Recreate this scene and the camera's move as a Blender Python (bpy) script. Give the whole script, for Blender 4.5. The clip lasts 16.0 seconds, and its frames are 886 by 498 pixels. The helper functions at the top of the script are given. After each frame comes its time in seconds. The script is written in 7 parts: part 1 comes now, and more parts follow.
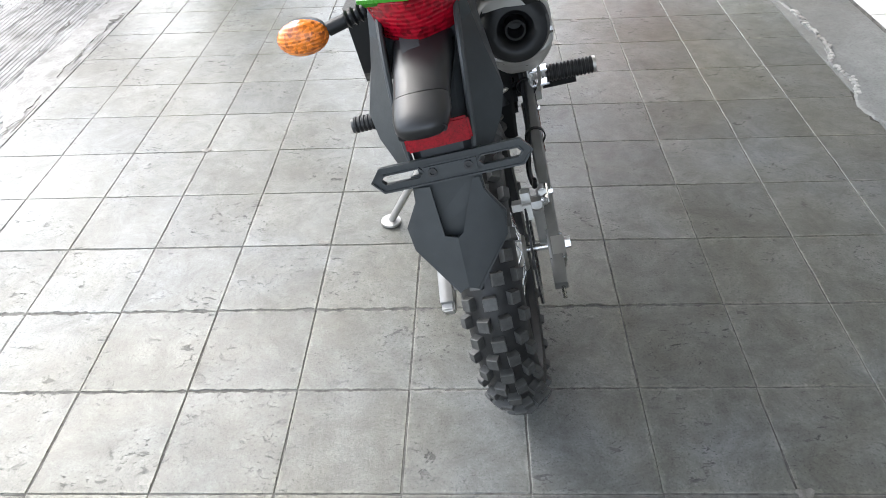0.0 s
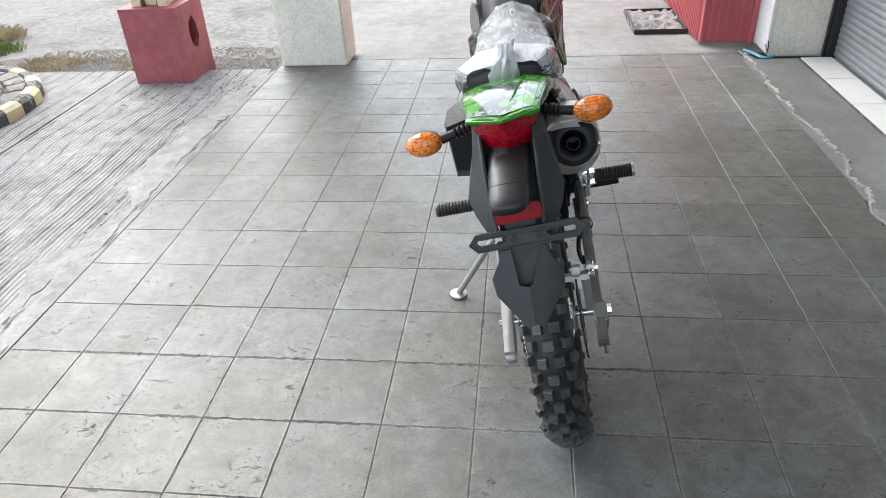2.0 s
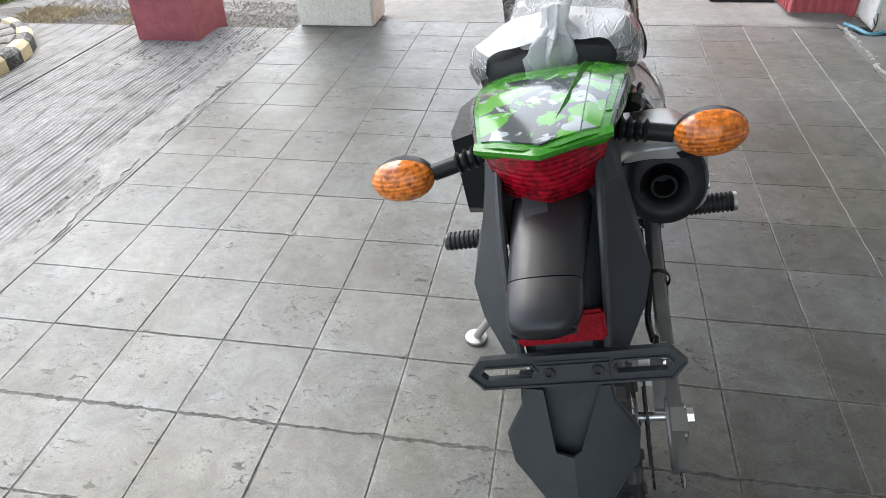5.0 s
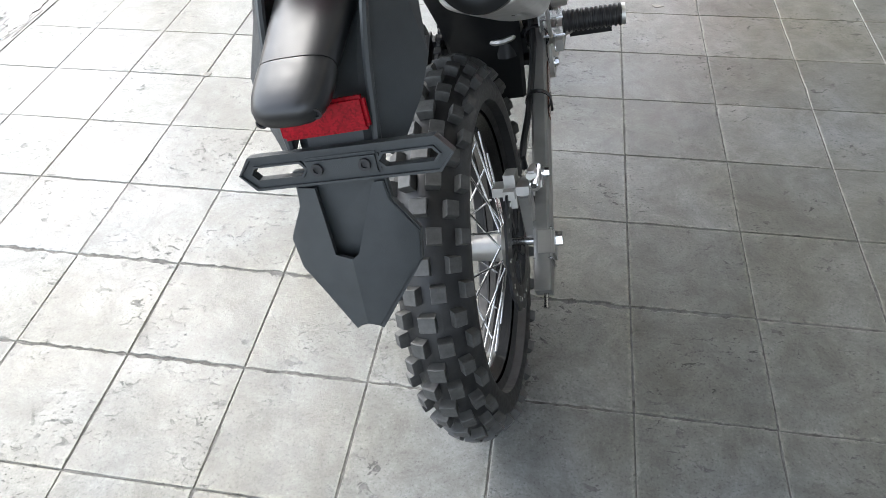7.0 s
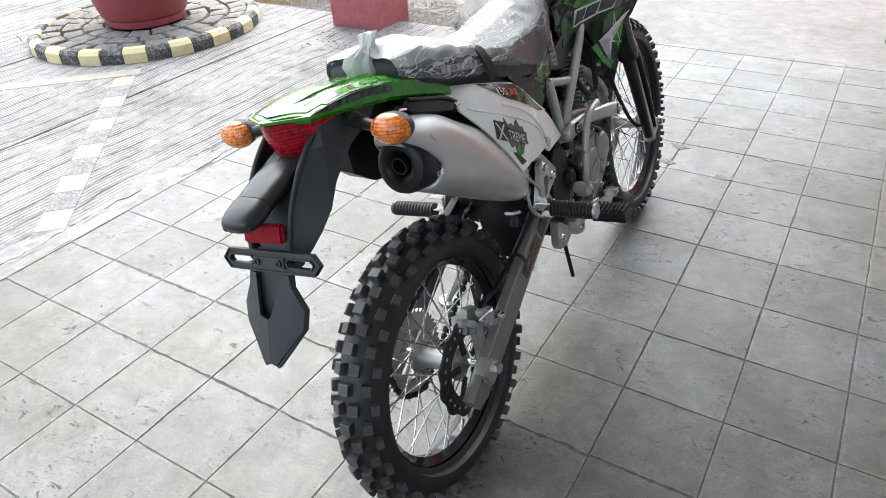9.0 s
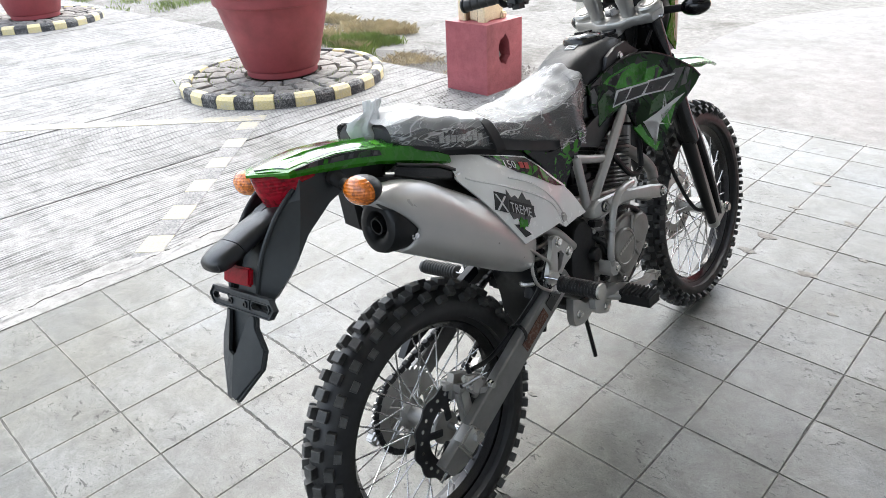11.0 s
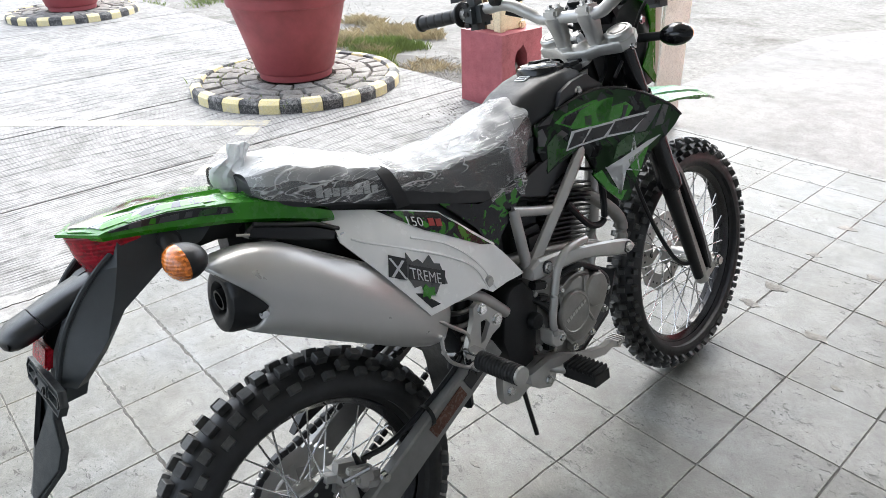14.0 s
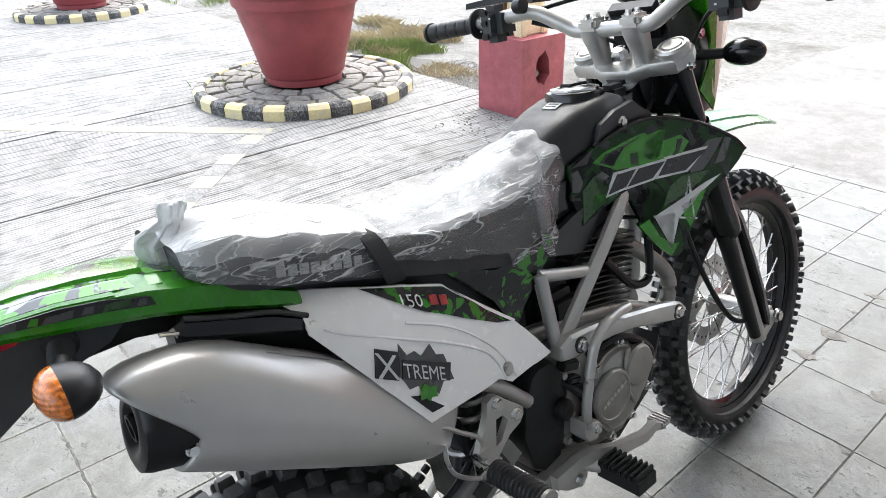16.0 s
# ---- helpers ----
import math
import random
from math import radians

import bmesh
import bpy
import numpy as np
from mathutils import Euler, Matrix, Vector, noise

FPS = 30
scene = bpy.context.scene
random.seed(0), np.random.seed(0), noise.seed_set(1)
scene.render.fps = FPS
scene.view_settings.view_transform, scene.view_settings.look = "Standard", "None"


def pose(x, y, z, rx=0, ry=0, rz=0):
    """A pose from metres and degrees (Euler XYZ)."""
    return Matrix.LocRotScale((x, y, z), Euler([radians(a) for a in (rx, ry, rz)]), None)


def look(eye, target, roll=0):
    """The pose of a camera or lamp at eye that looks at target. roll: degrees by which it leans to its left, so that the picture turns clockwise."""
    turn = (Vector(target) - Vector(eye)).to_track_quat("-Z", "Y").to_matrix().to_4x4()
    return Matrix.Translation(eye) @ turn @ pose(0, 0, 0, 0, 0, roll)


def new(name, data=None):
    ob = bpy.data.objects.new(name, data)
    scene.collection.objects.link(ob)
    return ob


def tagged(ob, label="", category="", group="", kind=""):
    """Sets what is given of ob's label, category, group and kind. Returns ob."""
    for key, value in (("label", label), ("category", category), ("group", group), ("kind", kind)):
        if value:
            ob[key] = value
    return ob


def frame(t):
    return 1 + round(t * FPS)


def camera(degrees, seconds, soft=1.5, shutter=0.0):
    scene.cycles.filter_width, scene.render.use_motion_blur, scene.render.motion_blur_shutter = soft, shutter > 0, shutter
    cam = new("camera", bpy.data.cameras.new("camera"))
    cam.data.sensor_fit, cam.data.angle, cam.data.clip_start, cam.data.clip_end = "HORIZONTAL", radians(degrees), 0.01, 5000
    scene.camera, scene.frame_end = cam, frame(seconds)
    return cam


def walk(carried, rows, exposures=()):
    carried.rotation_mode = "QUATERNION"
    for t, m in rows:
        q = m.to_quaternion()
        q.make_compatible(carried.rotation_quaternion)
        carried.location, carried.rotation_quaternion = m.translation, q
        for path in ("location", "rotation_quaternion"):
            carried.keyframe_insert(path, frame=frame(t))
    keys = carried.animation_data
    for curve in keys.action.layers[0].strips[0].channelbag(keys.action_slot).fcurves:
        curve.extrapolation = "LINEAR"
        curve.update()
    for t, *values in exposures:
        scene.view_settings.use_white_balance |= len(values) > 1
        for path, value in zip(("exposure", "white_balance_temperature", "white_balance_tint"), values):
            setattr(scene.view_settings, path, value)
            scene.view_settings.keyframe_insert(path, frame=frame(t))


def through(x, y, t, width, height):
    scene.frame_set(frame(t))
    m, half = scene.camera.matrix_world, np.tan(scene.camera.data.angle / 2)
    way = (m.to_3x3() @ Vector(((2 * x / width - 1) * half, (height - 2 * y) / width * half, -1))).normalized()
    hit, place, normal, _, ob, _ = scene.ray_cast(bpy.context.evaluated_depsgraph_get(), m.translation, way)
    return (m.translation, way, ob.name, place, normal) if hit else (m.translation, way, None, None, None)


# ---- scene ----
cam = camera(65.7, 16.0, soft=0.45)

PATH = [
    (0, (0.155, -1.194, 1.216), (0.055, 0.322, -0.084), -3.5),
    (0.5, (0.14, -1.298, 1.277), (-0.02, 0.216, -0.021), -3.5),
    (1, (0.108, -1.425, 1.345), (-0.067, 0.124, 0.092), -3.3),
    (1.5, (0.098, -1.513, 1.373), (-0.089, 0.114, 0.226), -3.0),
    (2, (0.112, -1.523, 1.373), (-0.109, 0.154, 0.305), -3.2),
    (2.5, (0.138, -1.45, 1.351), (-0.093, 0.245, 0.314), -3.1),
    (3, (0.182, -1.379, 1.336), (-0.084, 0.315, 0.305), -3.1),
    (3.2, (0.199, -1.346, 1.325), (-0.09, 0.345, 0.295), -3.2),
    (5.3, (0.095, -0.914, 1.19), (-0.235, 0.658, -0.001), -2.9),
    (5.5, (0.126, -0.887, 1.173), (-0.206, 0.659, -0.052), -3.3),
    (6, (0.188, -0.839, 1.126), (-0.101, 0.621, -0.21), -3.0),
    (6.5, (0.223, -0.86, 1.103), (-0.047, 0.532, -0.309), -3.1),
    (7, (0.303, -0.934, 1.126), (0.027, 0.417, -0.323), -3.4),
    (7.5, (0.409, -0.949, 1.148), (0.09, 0.392, -0.302), -3.3),
    (8, (0.541, -0.912, 1.186), (0.102, 0.426, -0.234), -3.7),
    (8.5, (0.67, -0.962, 1.283), (-0.005, 0.422, 0.007), -3.5),
    (9, (0.811, -1.059, 1.324), (-0.09, 0.331, 0.205), -3.3),
    (9.5, (0.942, -1.062, 1.344), (-0.132, 0.281, 0.321), -3.4),
    (9.7, (0.991, -1.043, 1.347), (-0.122, 0.284, 0.347), -3.5),
    (11.8, (1.036, -0.852, 1.332), (-0.225, 0.37, 0.374), -2.2),
    (12, (1.014, -0.831, 1.332), (-0.245, 0.391, 0.373), -2.0),
    (12.5, (0.983, -0.762, 1.317), (-0.273, 0.466, 0.361), -1.8),
    (13, (1.016, -0.64, 1.322), (-0.257, 0.571, 0.368), -1.9),
    (13.5, (1.038, -0.572, 1.313), (-0.271, 0.602, 0.359), -1.9),
    (14, (1.042, -0.554, 1.33), (-0.285, 0.601, 0.378), -1.8),
    (14.5, (1.047, -0.531, 1.34), (-0.301, 0.607, 0.398), -1.7),
    (15, (0.998, -0.49, 1.328), (-0.355, 0.646, 0.39), -1.6),
    (15.5, (0.878, -0.412, 1.315), (-0.477, 0.716, 0.37), -1.7),
    (15.9, (0.831, -0.36, 1.3), (-0.524, 0.765, 0.353), -1.8),
    (16, (0.823, -0.345, 1.296), (-0.532, 0.778, 0.345), -1.5),
]
walk(cam, [(t, look(eye, target, roll)) for t, eye, target, roll in PATH], [(0, 2.36, 6450, 8), (1.5, 2.08, 6450, 8), (2.5, 1.84, 6450, 8), (3.2, 1.80, 6450, 8), (5.5, 1.90, 6450, 8), (6.5, 2.42, 6450, 8), (7.5, 2.56, 6450, 8), (8.5, 2.56, 6450, 8), (9, 2.24, 6450, 8), (9.5, 2.2, 6450, 8), (12, 2.2, 6450, 8), (15, 2.28, 6450, 8), (16, 2.32, 6450, 8)])

# ---- light ----
world = bpy.data.worlds.new("overcast_sky")
scene.world = world
world.use_nodes = True
wn, wl = world.node_tree.nodes, world.node_tree.links
wn.clear()
sky = wn.new("ShaderNodeTexSky")
sky.sky_type, sky.sun_disc = "NISHITA", False
sky.sun_elevation, sky.sun_rotation = radians(55), radians(-40)
sky.air_density, sky.dust_density = 1.0, 3.0
soft_sky = wn.new("ShaderNodeHueSaturation")
soft_sky.inputs["Saturation"].default_value = 0.5
wbg, wout = wn.new("ShaderNodeBackground"), wn.new("ShaderNodeOutputWorld")
wbg.inputs["Strength"].default_value = 0.15
wl.new(sky.outputs[0], soft_sky.inputs["Color"])
wl.new(soft_sky.outputs[0], wbg.inputs["Color"])
wl.new(wbg.outputs[0], wout.inputs["Surface"])
sun = new("sun", bpy.data.lights.new("sun", "SUN"))
sun.data.energy, sun.data.angle, sun.data.color = 0.5, radians(50), (1.0, 0.99, 0.975)
sun.matrix_world = look((-6, 7, 12), (0, 0, 0))

# ---- materials ----


def nodes_of(name):
    m = bpy.data.materials.new(name)
    m.use_nodes = True
    n, l = m.node_tree.nodes, m.node_tree.links
    return m, n, l, n["Principled BSDF"]


def noise_tex(n, l, scale, detail=4, rough=0.6, where=None, distort=0.0):
    t = n.new("ShaderNodeTexNoise")
    t.inputs["Scale"].default_value, t.inputs["Detail"].default_value, t.inputs["Roughness"].default_value = scale, detail, rough
    t.inputs["Distortion"].default_value = distort
    if where is not None:
        l.new(where, t.inputs["Vector"])
    return t


def ramp(n, l, src, *stops):
    r = n.new("ShaderNodeValToRGB")
    el = r.color_ramp.elements
    while len(el) < len(stops):
        el.new(0.5)
    for e, (p, c) in zip(el, stops):
        e.position = p
        e.color = (*c, 1) if isinstance(c, tuple) else (c, c, c, 1)
    l.new(src, r.inputs[0])
    return r.outputs[0]


def blend(n, l, kind, fac, a, b):
    m = n.new("ShaderNodeMix")
    m.data_type, m.blend_type = "RGBA", kind
    for sock, v in ((m.inputs[0], fac), (m.inputs[6], a), (m.inputs[7], b)):
        if isinstance(v, (int, float)):
            sock.default_value = v if sock.type == "VALUE" else (v, v, v, 1)
        elif isinstance(v, tuple):
            sock.default_value = (*v, 1)
        else:
            l.new(v, sock)
    return m.outputs[2]


def bump(n, l, bsdf, height, strength, dist=0.002, after=None):
    b = n.new("ShaderNodeBump")
    b.inputs["Strength"].default_value, b.inputs["Distance"].default_value = strength, dist
    l.new(height, b.inputs["Height"])
    if after is not None:
        l.new(after, b.inputs["Normal"])
    l.new(b.outputs[0], bsdf.inputs["Normal"])
    return b.outputs[0]


def simple(name, color, rough=0.5, metal=0.0, vary=0.12, scale=18.0, grain=0.0, grain_scale=400.0, coat=0.0, spec=0.5):
    """Paint, plastic or metal with gentle stains, uneven gloss and fine grain."""
    m, n, l, p = nodes_of(name)
    geo = n.new("ShaderNodeTexCoord")
    a = noise_tex(n, l, scale, 5, 0.65, geo.outputs["Object"])
    lo, hi = tuple(max(0, c * (1 - vary)) for c in color), tuple(min(1, c * (1 + vary)) for c in color)
    l.new(ramp(n, l, a.outputs[0], (0.3, lo), (0.7, hi)), p.inputs["Base Color"])
    b = noise_tex(n, l, scale * 3.3, 4, 0.6, geo.outputs["Object"])
    l.new(ramp(n, l, b.outputs[0], (0.25, max(0.02, rough - 0.08)), (0.75, min(1, rough + 0.1))), p.inputs["Roughness"])
    p.inputs["Metallic"].default_value = metal
    p.inputs["Coat Weight"].default_value = coat
    p.inputs["Coat Roughness"].default_value = 0.06
    p.inputs["Specular IOR Level"].default_value = spec
    if grain:
        g = noise_tex(n, l, grain_scale, 2, 0.5, geo.outputs["Object"])
        bump(n, l, p, g.outputs[0], grain, 0.0006)
    return m


def tile_material():
    """Old cement tile: stains, fine speckle, drawn-out pits, pale worn edges."""
    m, n, l, p = nodes_of("cement_tile")
    pos = n.new("ShaderNodeNewGeometry").outputs["Position"]
    info = n.new("ShaderNodeObjectInfo").outputs["Random"]
    big = noise_tex(n, l, 1.1, 6, 0.66, pos, 0.5)
    mid = noise_tex(n, l, 9, 9, 0.82, pos, 0.4)
    fine = noise_tex(n, l, 210, 3, 0.65, pos)
    base = ramp(n, l, mid.outputs[0], (0.34, (0.070, 0.070, 0.061)), (0.50, (0.110, 0.111, 0.101)), (0.66, (0.156, 0.158, 0.149)))
    wash = ramp(n, l, big.outputs[0], (0.36, (0.80, 0.765, 0.66)), (0.50, (0.98, 0.98, 0.96)), (0.62, (1.08, 1.12, 1.20)))
    col = blend(n, l, "MULTIPLY", 1.0, base, wash)
    col = blend(n, l, "MULTIPLY", 1.0, col, ramp(n, l, info, (0.0, 0.86), (1.0, 1.13)))
    col = blend(n, l, "MULTIPLY", 0.85, col, ramp(n, l, fine.outputs[0], (0.32, 0.55), (0.44, 0.98), (0.58, 1.0), (0.72, 1.4)))
    # distance to the nearest joint, made uneven
    sep = n.new("ShaderNodeSeparateXYZ")
    l.new(pos, sep.inputs[0])
    near = []
    for k in (0, 1):
        pp = n.new("ShaderNodeMath")
        pp.operation, pp.inputs[1].default_value = "PINGPONG", 0.125
        l.new(sep.outputs[k], pp.inputs[0])
        near.append(pp.outputs[0])
    mn = n.new("ShaderNodeMath")
    mn.operation = "MINIMUM"
    l.new(near[0], mn.inputs[0])
    l.new(near[1], mn.inputs[1])
    ragged = noise_tex(n, l, 38, 5, 0.7, pos, 0.3)
    uneven = n.new("ShaderNodeMath")
    uneven.operation, uneven.inputs[1].default_value = "MULTIPLY_ADD", 0.030
    l.new(ragged.outputs[0], uneven.inputs[0])
    l.new(mn.outputs[0], uneven.inputs[2])
    edge = ramp(n, l, uneven.outputs[0], (0.0160, 1.0), (0.0225, 0.0))
    chip = ramp(n, l, uneven.outputs[0], (0.0118, 1.0), (0.0135, 0.0))
    col = blend(n, l, "MIX", edge, col, blend(n, l, "MULTIPLY", 1.0, col, (1.55, 1.54, 1.48)))
    # pits drawn out one way
    way = n.new("ShaderNodeMapping")
    way.inputs["Rotation"].default_value[2], way.inputs["Scale"].default_value = radians(-38), (0.62, 1.1, 1.0)
    l.new(pos, way.inputs["Vector"])
    pa, pb = noise_tex(n, l, 46, 4, 0.66, way.outputs[0], 0.8), noise_tex(n, l, 150, 2, 0.6, way.outputs[0], 0.3)
    gate = ramp(n, l, noise_tex(n, l, 4.5, 5, 0.7, pos).outputs[0], (0.46, 0.0), (0.62, 1.0))
    pits = blend(n, l, "SCREEN", 1.0, ramp(n, l, pa.outputs[0], (0.607, 0.0), (0.622, 1.0)), ramp(n, l, pb.outputs[0], (0.64, 0.0), (0.665, 1.0)))
    marks = blend(n, l, "SCREEN", 1.0, blend(n, l, "MULTIPLY", 1.0, pits, gate), chip)
    col = blend(n, l, "MIX", marks, col, blend(n, l, "MULTIPLY", 1.0, col, (0.50, 0.50, 0.51)))
    l.new(col, p.inputs["Base Color"])
    sheen = noise_tex(n, l, 3.2, 6, 0.75, pos)
    gloss = ramp(n, l, sheen.outputs[0], (0.3, 0.30), (0.7, 0.52))
    l.new(blend(n, l, "MIX", marks, gloss, 0.8), p.inputs["Roughness"])
    p.inputs["Specular IOR Level"].default_value = 0.5
    first = bump(n, l, p, mid.outputs[0], 0.40, 0.005)
    second = bump(n, l, p, fine.outputs[0], 0.40, 0.001, first)
    inv = n.new("ShaderNodeInvert")
    l.new(marks, inv.inputs["Color"])
    bump(n, l, p, inv.outputs[0], 0.8, 0.002, second)
    return m


def concrete(name, dark, light, grooves=0.0, scale=3.0, rough=0.85, turn=0.0, stain=(0.62, 0.60, 0.56)):
    m, n, l, p = nodes_of(name)
    pos = n.new("ShaderNodeNewGeometry").outputs["Position"]
    big, mid, fine = noise_tex(n, l, scale * 0.35, 7, 0.7, pos, 0.5), noise_tex(n, l, scale * 4, 8, 0.74, pos), noise_tex(n, l, 120, 4, 0.7, pos)
    col = ramp(n, l, mid.outputs[0], (0.3, dark), (0.7, light))
    col = blend(n, l, "MULTIPLY", 1.0, col, ramp(n, l, big.outputs[0], (0.32, stain), (0.48, (0.95, 0.95, 0.95)), (0.66, (1.12, 1.12, 1.12))))
    col = blend(n, l, "MULTIPLY", 0.8, col, ramp(n, l, fine.outputs[0], (0.3, 0.58), (0.47, 1.0), (0.75, 1.18)))
    first = bump(n, l, p, mid.outputs[0], 0.5, 0.008)
    last = bump(n, l, p, fine.outputs[0], 0.5, 0.002, first)
    if grooves:
        mapping = n.new("ShaderNodeMapping")
        mapping.inputs["Rotation"].default_value[2] = turn
        l.new(pos, mapping.inputs["Vector"])
        cuts = []
        for gap, warp, depth in ((grooves, 5.0, 0.32), (grooves * 4.3, 8.0, 0.32)):
            w = n.new("ShaderNodeTexWave")
            w.bands_direction = "X"
            w.inputs["Scale"].default_value, w.inputs["Distortion"].default_value = 0.314 / gap, warp
            w.inputs["Detail"].default_value, w.inputs["Detail Scale"].default_value, w.inputs["Detail Roughness"].default_value = 4, 0.3, 0.60
            l.new(mapping.outputs[0], w.inputs["Vector"])
            cuts.append(ramp(n, l, w.outputs["Fac"], (0.03, depth), (0.34, 1.0)) if gap == grooves else ramp(n, l, w.outputs["Fac"], (0.0, depth), (0.10, 1.0)))
        worn = ramp(n, l, noise_tex(n, l, 2.3, 6, 0.75, pos, 0.4).outputs[0], (0.38, 0.10), (0.56, 1.0))
        cut = blend(n, l, "MULTIPLY", 1.0, cuts[0], cuts[1])
        col = blend(n, l, "MULTIPLY", worn, col, cut)
        bump(n, l, p, cut, 0.7, 0.004, last)
    l.new(col, p.inputs["Base Color"])
    p.inputs["Roughness"].default_value = rough
    return m


def worn_paint(name, color, under, keep=0.5):
    m, n, l, p = nodes_of(name)
    pos = n.new("ShaderNodeNewGeometry").outputs["Position"]
    a, b = noise_tex(n, l, 11, 8, 0.78, pos), noise_tex(n, l, 90, 4, 0.7, pos)
    mix = blend(n, l, "MIX", 0.4, a.outputs[0], b.outputs[0])
    bare = ramp(n, l, mix, (keep - 0.10, 0.0), (keep + 0.05, 1.0))
    col = blend(n, l, "MIX", bare, color, under)
    l.new(blend(n, l, "MULTIPLY", 0.7, col, ramp(n, l, b.outputs[0], (0.3, 0.6), (0.6, 1.0))), p.inputs["Base Color"])
    p.inputs["Roughness"].default_value = 0.8
    bump(n, l, p, mix, 0.5, 0.003)
    return m


def lens(name, color, rough=0.1, coat=0.5, pitch=0.005, bright=1.5, relief=0.35):
    """Coloured moulded plastic lens with fine prism ribs and prism glints painted in."""
    m, n, l, p = nodes_of(name)
    oc = n.new("ShaderNodeTexCoord").outputs["Object"]
    w = n.new("ShaderNodeTexWave")
    w.bands_direction, w.inputs["Scale"].default_value, w.inputs["Distortion"].default_value = "Z", 0.314 / pitch, 1.2
    l.new(oc, w.inputs["Vector"])
    facets = n.new("ShaderNodeTexVoronoi")
    facets.inputs["Scale"].default_value = 1.1 / pitch
    l.new(oc, facets.inputs["Vector"])
    big = noise_tex(n, l, 42, 3, 0.6, oc, 0.8)
    # Facets vary in colour to stand for light caught by the prisms.
    glint = blend(n, l, "MULTIPLY", 0.75, big.outputs[0], facets.outputs["Color"])
    glint = blend(n, l, "MULTIPLY", 0.12, glint, w.outputs["Fac"])
    l.new(ramp(n, l, glint, (0.05, tuple(c * 0.35 for c in color)), (0.20, color), (0.42, tuple(min(1, c * bright) for c in color))), p.inputs["Base Color"])
    p.inputs["Roughness"].default_value, p.inputs["Coat Weight"].default_value, p.inputs["Coat Roughness"].default_value = 0.25, coat, rough
    p.inputs["Specular IOR Level"].default_value = 0.3
    bump(n, l, p, w.outputs["Fac"], relief, 0.0012)
    return m


def splash(name, ground, ink, second=None, scale=26.0, cut=0.52, rough=0.28, coat=0.5, spec=0.3):
    """Glossy sticker with torn splashes of a second colour."""
    m, n, l, p = nodes_of(name)
    oc = n.new("ShaderNodeTexCoord").outputs["Object"]
    a = noise_tex(n, l, scale, 3, 0.55, oc, 1.2)
    fac = ramp(n, l, a.outputs[0], (cut - 0.012, 0.0), (cut + 0.012, 1.0))
    col = blend(n, l, "MIX", fac, ground, ink)
    if second:
        b = noise_tex(n, l, scale * 1.9, 3, 0.5, oc, 0.8)
        col = blend(n, l, "MIX", ramp(n, l, b.outputs[0], (0.6, 0.0), (0.62, 1.0)), col, second)
    l.new(col, p.inputs["Base Color"])
    p.inputs["Roughness"].default_value, p.inputs["Coat Weight"].default_value, p.inputs["Coat Roughness"].default_value = rough, coat, 0.08
    p.inputs["Specular IOR Level"].default_value = spec
    return m


